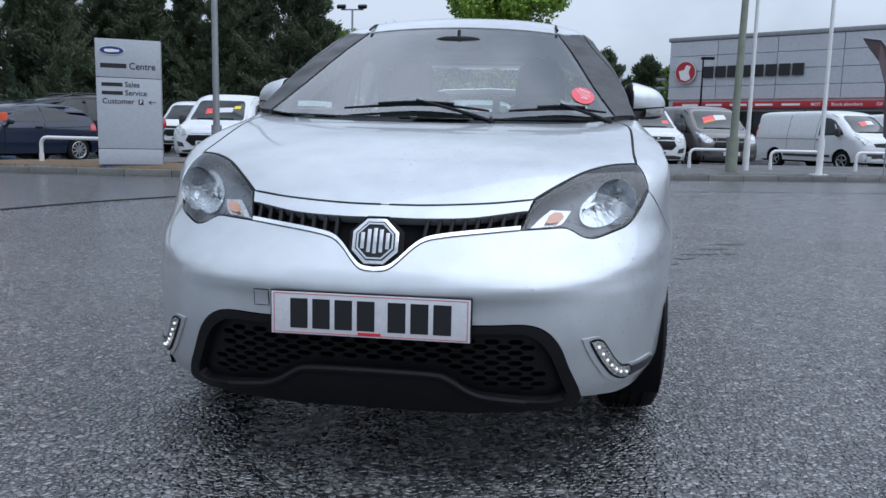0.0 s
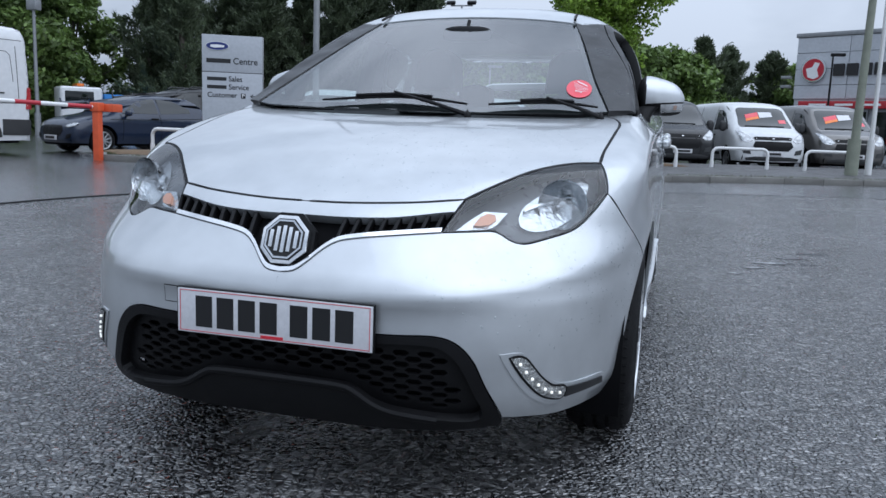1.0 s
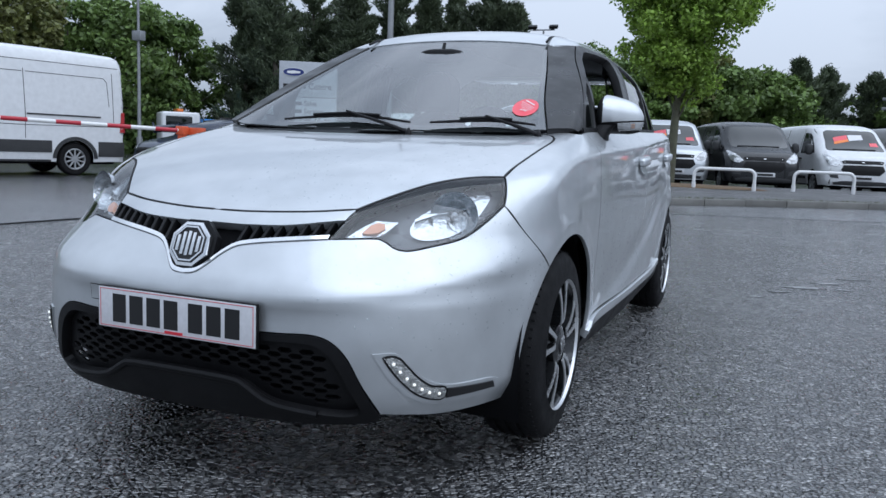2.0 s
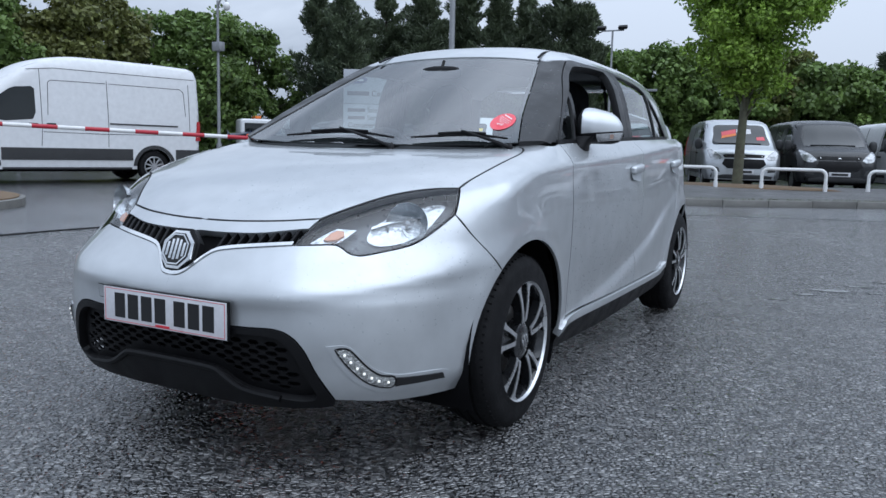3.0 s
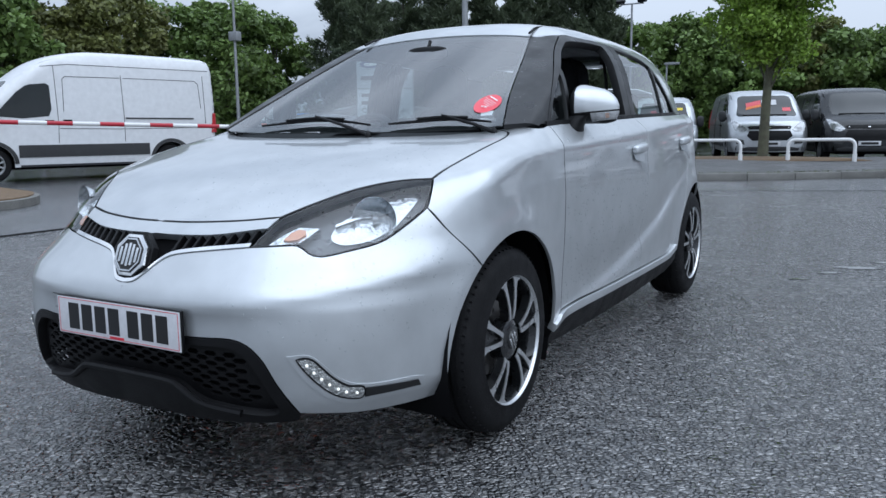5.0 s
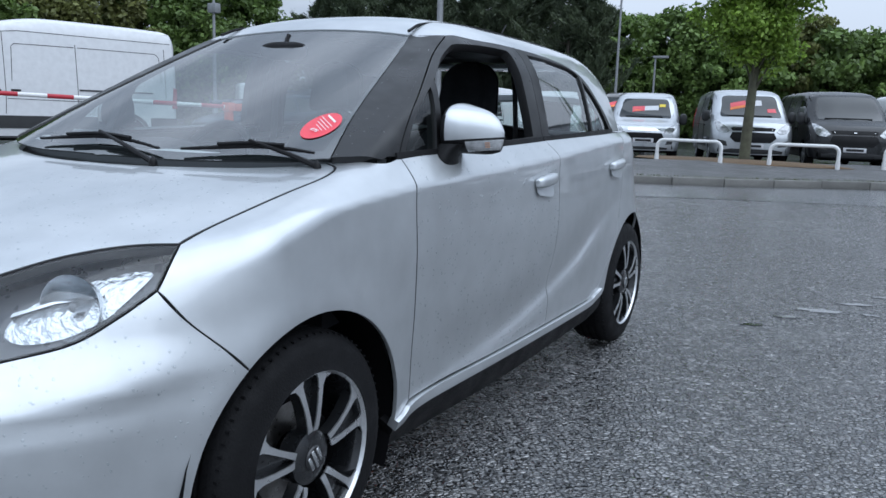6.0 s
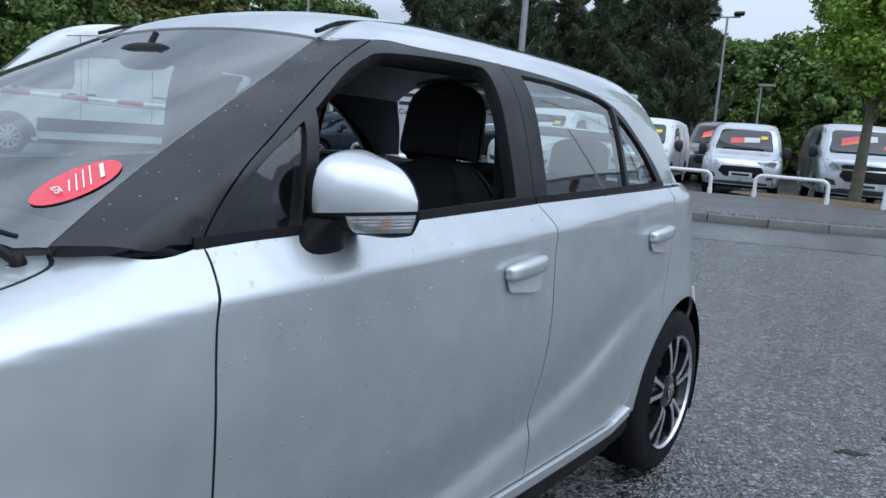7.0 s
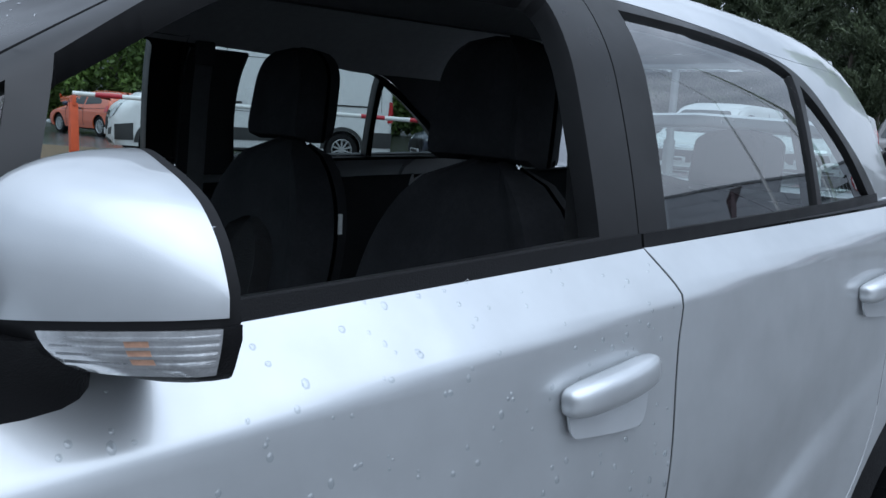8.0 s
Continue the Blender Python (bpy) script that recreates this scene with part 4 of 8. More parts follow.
# ---- wheels ----
def build_wheel(parent_car, at, flip):
    """A tyre on a ten-spoke two-tone alloy; the axle lies along x, the face towards +x."""
    m = Matrix.Translation(at) @ (Matrix.Diagonal((-1, 1, 1, 1)) if flip else Matrix.Identity(4))
    wheel = new("wheel")
    wheel.parent = parent_car
    wheel.matrix_basis = m
    prof = [(0.212, 0.0), (0.214, 0.012), (0.232, 0.006), (0.262, 0.006), (0.285, -0.002), (0.298, -0.014), (0.306, -0.028), (0.309, -0.04)]
    for g in (-0.062, -0.098, -0.134):
        prof += [(0.310, g + 0.007), (0.303, g + 0.005), (0.303, g - 0.005), (0.310, g - 0.007)]
    prof += [(0.309, -0.155), (0.298, -0.182), (0.262, -0.202), (0.212, -0.196)]
    tyre = part("tyre", lathe(prof, 72), RUBBER, wheel, "black rubber tyre with grooved tread", sharp=28)
    bm = bmesh.new()
    for k in range(72):
        for row, o in enumerate((-0.022, -0.046, -0.172)):
            a = 2 * math.pi * (k + 0.5 * (row % 2)) / 72
            b2 = box(-0.010, 0.010, -0.0022, 0.0022, -0.003, 0.0016)
            r = 0.3075 if row == 1 else (0.302 if row == 0 else 0.3015)
            b2.transform(Matrix.Rotation(a, 4, "X") @ Matrix.Translation((o, 0, r)))
            bm = merge(bm, b2)
    tagged(part("tread_sipe", bm, SEAL, tyre), kind="stuff")
    rim = part("rim", lathe([(0.2135, 0.0), (0.2150, 0.006), (0.2150, 0.009), (0.2125, 0.010), (0.2085, 0.006), (0.2060, 0.001)], 72), MACHINED, wheel, "machined silver rim edge", sharp=30)
    part("barrel", lathe([(0.2096, 0.002), (0.204, -0.006), (0.196, -0.03), (0.188, -0.10), (0.205, -0.18)], 60), DARK_ALLOY, wheel)
    for k in range(5):
        base = radians(93 + 72 * k)
        dark, bright = None, None
        for sgn in (1, -1):
            def pt(r, t):
                a = base + sgn * t / r
                return r * math.cos(a), r * math.sin(a)
            ring = []
            for r, t0, t1, x in ((0.070, 0.001, 0.018, 0.004), (0.082, 0.005, 0.021, 0.007), (0.11, 0.012, 0.026, 0.009), (0.145, 0.020, 0.034, 0.008), (0.178, 0.027, 0.044, 0.005), (0.195, 0.029, 0.056, 0.003), (0.2085, 0.024, 0.086, 0.002)):
                ring.append((pt(r, t0), pt(r, t1), x))
            part_b = bmesh.new()
            for i in range(len(ring) - 1):
                q4 = [ring[i][0], ring[i][1], ring[i + 1][1], ring[i + 1][0]]
                xs = [ring[i][2], ring[i][2], ring[i + 1][2], ring[i + 1][2]]
                top = [part_b.verts.new((xx, *qq)) for xx, qq in zip(xs, q4)]
                part_b.faces.new(top)
            bmesh.ops.remove_doubles(part_b, verts=part_b.verts, dist=1e-5)
            r_ = bmesh.ops.extrude_face_region(part_b, geom=part_b.faces[:])
            bmesh.ops.translate(part_b, verts=[v for v in r_["geom"] if isinstance(v, bmesh.types.BMVert)], vec=(-0.004, 0, 0))
            bright = merge(bright, part_b)
            d2 = bmesh.new()
            lo = [[d2.verts.new((x - 0.0045, *p)), d2.verts.new((x - 0.0045, *q))] for p, q, x in ring]
            hi = [[d2.verts.new((x - 0.035, *p)), d2.verts.new((x - 0.035, *q))] for p, q, x in ring]
            for i in range(len(ring) - 1):
                for j in (0, 1):
                    d2.faces.new((lo[i][j], lo[i + 1][j], hi[i + 1][j], hi[i][j]))
                d2.faces.new((hi[i][0], hi[i][1], hi[i + 1][1], hi[i + 1][0]))
            dark = merge(dark, d2)
        spoke = part("spoke", bright, MACHINED, wheel, "machined face of a split spoke")
        part("spoke_flank", dark, DARK_ALLOY, spoke)
        pocket = bmesh.new()
        v = [pocket.verts.new((x, r * math.cos(base + t / r), r * math.sin(base + t / r))) for r, t, x in ((0.06, -0.01, -0.012), (0.2, -0.036, -0.02), (0.2, 0.036, -0.02), (0.06, 0.01, -0.012))]
        pocket.faces.new(v)
        r_ = bmesh.ops.extrude_face_region(pocket, geom=pocket.faces[:])
        bmesh.ops.translate(pocket, verts=[q for q in r_["geom"] if isinstance(q, bmesh.types.BMVert)], vec=(-0.01, 0, 0))
        part("pocket", pocket, DARK_ALLOY, spoke)
    part("hub", lathe([(0.0, 0.004), (0.034, 0.004), (0.048, 0.002), (0.066, -0.006), (0.07, -0.05), (0.0, -0.05)], 36), DARK_ALLOY, wheel)
    cap = part("hub_cap", lathe([(0.0, 0.009), (0.029, 0.009), (0.0325, 0.006), (0.0325, 0.0)], 32), DARK_ALLOY, wheel)
    bm = None
    for k in (-1, 0, 1):
        bm = box(0.0075, 0.0115, -0.0035, 0.0035, -0.019 + abs(k) * 0.005, 0.019 - abs(k) * 0.005, 0.0012, 1, bm) if k == 0 else merge(bm, box(0.0075, 0.0115, k * 0.012 - 0.0035, k * 0.012 + 0.0035, -0.014, 0.014, 0.0012, 1))
    part("cap_mark", bm, CHROME, cap, m=Matrix.Rotation(radians(28), 4, "X") @ Matrix.Diagonal((1, 1.45, 1.35, 1)))
    for k in range(4):
        a = radians(45 + 90 * k)
        b2 = lathe([(0.0, -0.004), (0.007, -0.004), (0.0085, -0.008), (0.0085, -0.03)], 6)
        part("wheel_bolt", b2, STEEL, wheel, m=Matrix.Translation((0, 0.05 * math.cos(a), 0.05 * math.sin(a))))
    part("brake_disc", lathe([(0.05, -0.075), (0.125, -0.075), (0.125, -0.095), (0.05, -0.095)], 40), STEEL, wheel)
    part("brake_caliper", box(-0.11, -0.05, 0.06, 0.12, -0.06, 0.06, 0.012), DARK, wheel)
    return wheel


for c in (AXLE_F, AXLE_R):
    for s_ in (1, -1):
        build_wheel(car, (s_ * 0.822, c, 0.311), s_ < 0)


def puff(rx, ry, rz, px, py, pz, cut=None, nu=40, nv=24):
    """A rounded block: superellipsoid with its own softness along each axis."""
    b2 = bmesh.new()
    bmesh.ops.create_uvsphere(b2, u_segments=nu, v_segments=nv, radius=1)
    for v in b2.verts:
        x, y, z = v.co
        n_ = (abs(x) ** px + abs(y) ** py + abs(z) ** pz)
        k = n_ ** (-1 / ((px + py + pz) / 3))
        v.co = (x * k * rx, y * k * ry, z * k * rz)
    return b2


# ---- lamps, mirrors, handles, plate, badge and wipers of the hatchback ----
lamp_loop = loop_of(lamp_top_l, lamp_rear_l, lamp_low_l, lamp_in_l)
for ob in sheet("headlamp_lens", body, [lamp_loop], (0.5, -0.75, 0.45), LENS, car, "clear headlamp cover", pair=True, step=0.03, gap=0.003, lip=0, off=-0.001):
    ob.visible_shadow = False
sheet("headlamp_housing", body, [lamp_loop], (0.5, -0.75, 0.45), LAMP_GREY, car, "dark grey inside of the headlamp", pair=True, step=0.03, gap=-0.004, lip=-0.045, off=-0.050)
seal_in = [skin(body, [lamp_loop], (0.5, -0.75, 0.45), gap=0.008, lip=0)[0][:len(lamp_loop)]]
sheet("headlamp_seal", body, [lamp_loop, seal_in[0]], (0.5, -0.75, 0.45), SEAL, car, pair=True, step=0.02, gap=0.0015, lip=0.02, off=-0.003)
for s_ in (1, -1):
    fl = Matrix.Diagonal((s_, 1, 1, 1))
    aim = look((0, 0, 0), (0.32, -1, 0.08)) @ pose(0, 0, 0, 0, 90, 0)
    bowl = part("headlamp_reflector", lathe([(0.0, -0.028), (0.012, -0.028), (0.03, -0.022), (0.046, -0.008), (0.054, 0.012), (0.058, 0.022)], 40), REFLECT, car, "bright headlamp reflector bowl", m=fl @ Matrix.Translation((0.622, -0.468, 0.748)) @ aim @ Matrix.Scale(1.12, 4))
    part("bulb_shield", lathe([(0.0, 0.016), (0.008, 0.015), (0.011, 0.004), (0.011, -0.02)], 20), CHROME, bowl, m=fl @ Matrix.Translation((0.622, -0.468, 0.748)) @ aim @ Matrix.Scale(1.12, 4))
bowl_l = from_front(body, [(0.540, 0.745), (0.545, 0.775), (0.590, 0.812), (0.650, 0.836), (0.690, 0.830), (0.698, 0.790), (0.688, 0.740), (0.645, 0.708), (0.590, 0.702), (0.552, 0.718)])
sheet("reflector_panel", body, [smooth_line(np.vstack([bowl_l, bowl_l[:1]]), 0.02)[:-1]], (0.5, -0.75, 0.45), REFLECT, car, "bright faceted reflector inside the headlamp", pair=True, step=0.02, off=-0.042, lip=0.01)
amb = from_front(body, [(0.396, 0.700), (0.424, 0.729), (0.451, 0.751), (0.512, 0.747), (0.486, 0.708), (0.44, 0.703)])
sheet("indicator", body, [loop_of(smooth_line(amb[:3]), smooth_line(amb[2:4]), smooth_line(amb[3:]), smooth_line(amb[[-1, 0]]))], (0.4, -0.85, 0.3), REFLECT, car, "silver indicator reflector", pair=True, step=0.02, off=-0.026, lip=0.02)
amb2 = from_front(body, [(0.436, 0.712), (0.446, 0.732), (0.462, 0.741), (0.482, 0.738), (0.490, 0.724), (0.476, 0.711), (0.452, 0.708)])
sheet("indicator_bulb", body, [loop_of(amb2)], (0.4, -0.85, 0.3), AMBER, car, "amber indicator", pair=True, step=0.02, off=-0.018, lip=0.012)
shelf_l = from_front(body, [(0.545, 0.755), (0.60, 0.778), (0.66, 0.785), (0.66, 0.778), (0.60, 0.768), (0.55, 0.745)])
sheet("lamp_divider", body, [loop_of(shelf_l)], (0.5, -0.75, 0.45), CHROME, car, pair=True, step=0.02, off=-0.022, lip=0.02)
# corner lamps in the bumper
fog_way = (0.6, -0.8, 0.0)
fog = from_front(body, [(0.560, 0.405), (0.576, 0.408), (0.592, 0.402), (0.608, 0.378), (0.627, 0.347), (0.650, 0.321), (0.674, 0.312), (0.669, 0.285), (0.647, 0.288), (0.621, 0.306), (0.594, 0.343), (0.574, 0.377)])
fog_l = smooth_line(np.vstack([fog, fog[:1]]), 0.012)[:-1]
tail_f = from_front(body, [(0.677, 0.311), (0.750, 0.303), (0.751, 0.283), (0.672, 0.283)])
rim_out = from_front(body, [(0.537, 0.416), (0.585, 0.417), (0.614, 0.386), (0.640, 0.345), (0.680, 0.320), (0.752, 0.312), (0.758, 0.29), (0.750, 0.268), (0.694, 0.266), (0.644, 0.268), (0.603, 0.300), (0.570, 0.347), (0.545, 0.395)])
rim_l = smooth_line(np.vstack([rim_out, rim_out[:1]]), 0.012)[:-1]
sheet("lamp_surround", body, [rim_l], fog_way, SILVER, car, pair=True, step=0.015, off=0.004, lip=0.010)
sheet("lamp_seam", body, [fog_l], fog_way, SEAL, car, pair=True, step=0.015, off=0.0062, gap=-0.0035, lip=0.004)
drl = sheet("daytime_lamp", body, [fog_l], fog_way, LED_BED, car, "silver daytime lamp strip with lit points", pair=True, step=0.015, off=0.0085, lip=0.005)
led_line = smooth_line(from_front(body, [(0.580, 0.390), (0.598, 0.360), (0.620, 0.330), (0.645, 0.306), (0.662, 0.300)]), 0.004)
for lamp, s_ in zip(drl, (1, -1)):
    for k in range(7):
        q = led_line[int((len(led_line) - 1) * k / 6)]
        nq = slopes(body, q[None])[0]
        part("lit_point", puff(0.0038, 0.0035, 0.0038, 2.5, 2.5, 2.5, nu=12, nv=8), LED, lamp, m=Matrix.Translation(Vector((q + nq * 0.0095) * (s_, 1, 1))))
sheet("daytime_lamp_tail", body, [loop_of(smooth_line(tail_f[[0, 1]]), smooth_line(tail_f[[1, 2]]), smooth_line(tail_f[[2, 3]]), smooth_line(tail_f[[3, 0]]))], fog_way, GLOSS_BLACK, car, pair=True, step=0.02, off=0.0085, lip=0.004)
# tow-eye cover beside the plate
tow = from_front(body, [(-0.315, 0.478), (-0.275, 0.478), (-0.275, 0.520), (-0.315, 0.520)])
tow_l = loop_of(*[smooth_line(tow[[i, (i + 1) % 4]], 0.01) for i in range(4)])
sheet("tow_cover_seam", body, [tow_l], (0, -1, 0), SEAL, car, step=0.02, off=0.0006, gap=-0.0015, lip=0)
sheet("tow_cover", body, [tow_l], (0, -1, 0), SILVER, car, step=0.02, off=0.0016, gap=0.001, lip=0.002)
# number plate with plain bars for its characters
plate = part("number_plate", box(-0.262, 0.262, -0.873, -0.862, 0.409, 0.526, 0.003), PLASTIC, car, "white plate with dark bars and a red edge line")
part("plate_face", box(-0.2585, 0.2585, -0.8745, -0.8715, 0.4125, 0.5225, 0.001), PLATE, plate)
bm = None
for x0, x1, z0, z1 in ((-0.252, 0.252, 0.5175, 0.519), (-0.252, 0.252, 0.416, 0.4175), (-0.252, -0.2505, 0.416, 0.519), (0.2505, 0.252, 0.416, 0.519)):
    bm = box(x0, x1, -0.8752, -0.8742, z0, z1, bm=bm)
part("edge_line", bm, RED_INK, plate)
x = -0.208
for i, wd in enumerate((0.046, 0.046, 0.046, 0.046, 0.046, 0.046, 0.046)):
    part("plate_bar", box(x, x + wd, -0.8756, -0.8742, 0.4285, 0.5065, 0.0005, 1), INK, plate)
    x += wd + (0.034 if i == 3 else 0.0125)
part("maker_bar", box(-0.03, 0.03, -0.8756, -0.8742, 0.418, 0.4245, 0.0005, 1), RED_INK, plate)
part("plate_bracket", box(-0.22, 0.22, -0.868, -0.835, 0.425, 0.515, 0.008), PLASTIC, plate)
# octagonal badge with plain raised bars
badge_m = Matrix.Translation((0, -0.800, 0.648)) @ pose(0, 0, 0, 90 - 22, 0, 0)
octo = [(math.cos(radians(22.5 + 45 * k)), math.sin(radians(22.5 + 45 * k))) for k in range(8)]
badge = part("badge", prism([(0.0665 * a, 0.0665 * b) for a, b in octo], 0.014, badge_m, bevel=0.004), CHROME, car, "chrome octagonal badge with raised bars")
part("badge_field", prism([(0.056 * a, 0.056 * b) for a, b in octo], 0.0158, badge_m), GLOSS_BLACK, badge)
ring_o, ring_i = 0.0525, 0.0475
bm = None
for k in range(8):
    a, b = octo[k], octo[(k + 1) % 8]
    bm = prism([(ring_o * a[0], ring_o * a[1]), (ring_o * b[0], ring_o * b[1]), (ring_i * b[0], ring_i * b[1]), (ring_i * a[0], ring_i * a[1])], 0.0185, badge_m, bm)
part("badge_ring", bm, CHROME, badge)
for x0, x1, z0, z1 in ((-0.038, -0.028, -0.022, 0.022), (-0.021, -0.011, -0.031, 0.031), (-0.005, 0.005, -0.034, 0.034), (0.011, 0.021, -0.031, 0.031), (0.028, 0.038, -0.022, 0.022)):
    part("badge_bar", prism([(x0, z0), (x1, z0), (x1, z1), (x0, z1)], 0.0195, badge_m, bevel=0.0012), CHROME, badge)
part("badge_seat", prism([(0.078 * a, 0.078 * b) for a, b in octo], 0.02, badge_m @ Matrix.Translation((0, 0, -0.022))), PLASTIC, badge)


# mirrors
MIRROR_D = curve1([(0.736, 0.06), (0.745, 0.10), (0.765, 0.130), (0.80, 0.119), (0.85, 0.084), (0.885, 0.053), (0.905, 0.031), (0.916, 0.012)])
MIRROR_TOP = curve1([(0.736, 1.118), (0.748, 1.152), (0.770, 1.168), (0.82, 1.158), (0.87, 1.141), (0.90, 1.116), (0.916, 1.088)])
MIRROR_LOW = curve1([(0.736, 1.036), (0.76, 1.012), (0.85, 1.012), (0.90, 1.022), (0.916, 1.052)])
LENS_RIBBED = mat("ribbed_indicator_lens", (0.66, 0.67, 0.68), 0.14, 0.7, coat=0.8, vary=0.35, size=55, rough_vary=0.08)


def mirror_shell(z0, z1, grow=0.0, x0=None, x1=None, y1=None):
    """The mirror's rounded housing between two slanting planes, z0 and z1 above the cap's lower edge."""
    b2 = bmesh.new()
    rings = []
    for x in np.linspace(0.736, 0.916, 40):
        d, top, low = float(MIRROR_D(x)) + grow, float(MIRROR_TOP(x)) + grow, float(MIRROR_LOW(x)) - grow
        mid = low + 0.46 * (top - low)
        ring = []
        for a in np.linspace(-90, 90, 27):
            c, s = abs(math.cos(radians(a))) ** 0.72, math.copysign(abs(math.sin(radians(a))) ** 0.80, a)
            ring.append(b2.verts.new((x + (grow if x > 0.9 else 0), 0.812 - d * c, mid + s * ((top - mid) if a > 0 else (mid - low)))))
        rings.append(ring)
    for a, b in zip(rings, rings[1:]):
        for k in range(26):
            b2.faces.new((a[k], b[k], b[k + 1], a[k + 1]))
        b2.faces.new((a[0], a[-1], b[-1], b[0]))
    b2.faces.new(rings[0])
    b2.faces.new(rings[-1][::-1])
    tilt = Vector((-0.105, 0, 1)).normalized()
    for at, no, keep_up in ((z0, tilt, True), (z1, tilt, False), (x0, Vector((1, 0, 0)), True), (x1, Vector((1, 0, 0)), False), (y1, Vector((0, 1, 0)), False)):
        if at is not None:
            co = (0.751, 0, 1.052 + at) if no is tilt else no * at
            g = b2.verts[:] + b2.edges[:] + b2.faces[:]
            r_ = bmesh.ops.bisect_plane(b2, geom=g, plane_co=co, plane_no=no, clear_inner=keep_up, clear_outer=not keep_up)
            ed = [e for e in r_["geom_cut"] if isinstance(e, bmesh.types.BMEdge)]
            if ed:
                bmesh.ops.edgeloop_fill(b2, edges=ed)
    return b2


for s_ in (1, -1):
    fl = Matrix.Diagonal((s_, 1, 1, 1))
    mirror = new("door_mirror")
    mirror.parent = car
    tagged(mirror, "silver door mirror with indicator on a black foot")
    part("mirror_cap", mirror_shell(0.0, None, y1=0.802), SILVER, mirror, "silver mirror cap", m=fl, sharp=50)
    part("mirror_band", mirror_shell(-0.0055, 0.0, -0.003), SEAL, mirror, m=fl)
    part("mirror_rear_edge", mirror_shell(-0.016, None, -0.0006), SEAL, mirror, m=fl @ Matrix.Translation((-0.002, -0.001, 0)))
    part("mirror_base", mirror_shell(None, -0.006, -0.001), PLASTIC, mirror, "black underside of the mirror", m=fl)
    side_lamp = part("mirror_indicator", mirror_shell(-0.0385, -0.0065, 0.002, 0.828, None, 0.797), LENS_RIBBED, mirror, "clear ribbed indicator lens", m=fl)
    for k in range(4):
        part("lens_rib", mirror_shell(-0.0128 - 0.0062 * k, -0.0108 - 0.0062 * k, 0.0034, 0.832, None, 0.795), LENS_RIBBED, side_lamp, m=fl)
    part("amber_bulb", mirror_shell(-0.031, -0.0115, 0.0022, 0.876, 0.888, 0.79), AMBER_PALE, side_lamp, m=fl)
    part("mirror_glass", box(0.765, 0.890, 0.800, 0.8065, 1.058, 1.125, 0.002), CHROME, mirror, "mirror glass", m=fl)
    foot = bmesh.new()
    rings = []
    for z, cx, cy, ax, ay in ((0.936, 0.762, 0.734, 0.020, 0.036), (0.944, 0.763, 0.728, 0.028, 0.052), (0.985, 0.762, 0.712, 0.032, 0.057), (1.003, 0.763, 0.712, 0.031, 0.053), (1.03, 0.770, 0.728, 0.038, 0.050), (1.045, 0.780, 0.740, 0.044, 0.052)):
        rings.append([foot.verts.new((cx + ax * math.copysign(abs(math.cos(a)) ** 0.7, math.cos(a)), cy + ay * math.copysign(abs(math.sin(a)) ** 0.7, math.sin(a)), z)) for a in [2 * math.pi * k / 20 for k in range(20)]])
    for a, b in zip(rings, rings[1:]):
        for k in range(20):
            foot.faces.new((a[k], a[(k + 1) % 20], b[(k + 1) % 20], b[k]))
    foot.faces.new(rings[0][::-1])
    foot.faces.new(rings[-1])
    part("mirror_foot", foot, PLASTIC, mirror, "black mirror foot", m=fl)

# door handles: a silver bar over a hollow
for doors, y0, z0 in ((front_doors, 1.336, 0.901), (rear_doors, 2.228, 0.922)):
    for door in doors:
        s_ = 1 if max(v.co.x for v in door.data.vertices) > 0 else -1
        fl = Matrix.Diagonal((s_, 1, 1, 1))
        p = from_side(body, [(y0, z0)])[0]
        lie = Matrix.Translation(p) @ pose(0, 0, 0, 0, -4, 0) @ pose(0, 0, 0, 2, 0, 0)
        b2 = puff(0.020, 0.087, 0.0215, 2.4, 5, 3.2)
        for v in b2.verts:
            v.co.x += 0.012 - 0.9 * v.co.y ** 2
            v.co.z += 0.05 * v.co.y
        handle = part("door_handle", b2, SILVER, door, "silver pull handle", m=fl @ lie @ Matrix.Translation((0.008, 0, 0)))
        cup_loop = from_side(body, [(y0 - 0.076, z0 - 0.02), (y0 - 0.074, z0 - 0.046), (y0 - 0.05, z0 - 0.053), (y0 + 0.03, z0 - 0.061), (y0 + 0.062, z0 - 0.058), (y0 + 0.08, z0 - 0.035), (y0 + 0.084, z0 - 0.005), (y0, z0 + 0.008)])
        P, N, F = skin(body, [smooth_line(np.vstack([cup_loop, cup_loop[:1]]), 0.012)[:-1]], (1, 0, 0.1), off=0.0015, gap=0, lip=0.003, step=0.02, mirror=s_ < 0)
        z_up, z_dn = P[:, 2].max(), P[:, 2].min()
        P = P + np.array((s_, 0, 0)) * (0.013 * ((z_up - P[:, 2]) / (z_up - z_dn)) ** 1.2)[:, None]
        part("handle_cup", mesh_of("handle_cup", P, F, SILVER), None, handle)
        b2 = box(-0.003, 0.003, -0.0012, 0.0012, -0.016, 0.016)
        part("handle_split", b2, SEAL, handle, m=fl @ lie @ Matrix.Translation((0.0265, 0.052, 0.003)))

# wipers, cowl, aerial
cowl = loop_of(hood_rear_l, smooth_line(from_top(body, [(0, 0.035), (0, 0.09)])), smooth_line(from_top(body, [(0, 0.09), (0.3, 0.13), (0.55, 0.22), (0.68, 0.34)])), smooth_line(from_top(body, [(0.68, 0.34), (0.640, 0.282)])))
sheet("cowl_panel", body, [cowl], (0, -0.3, 1), PLASTIC, car, "black plastic cowl under the windscreen", mid=True, step=0.04, off=-0.012, gap=0, lip=0)


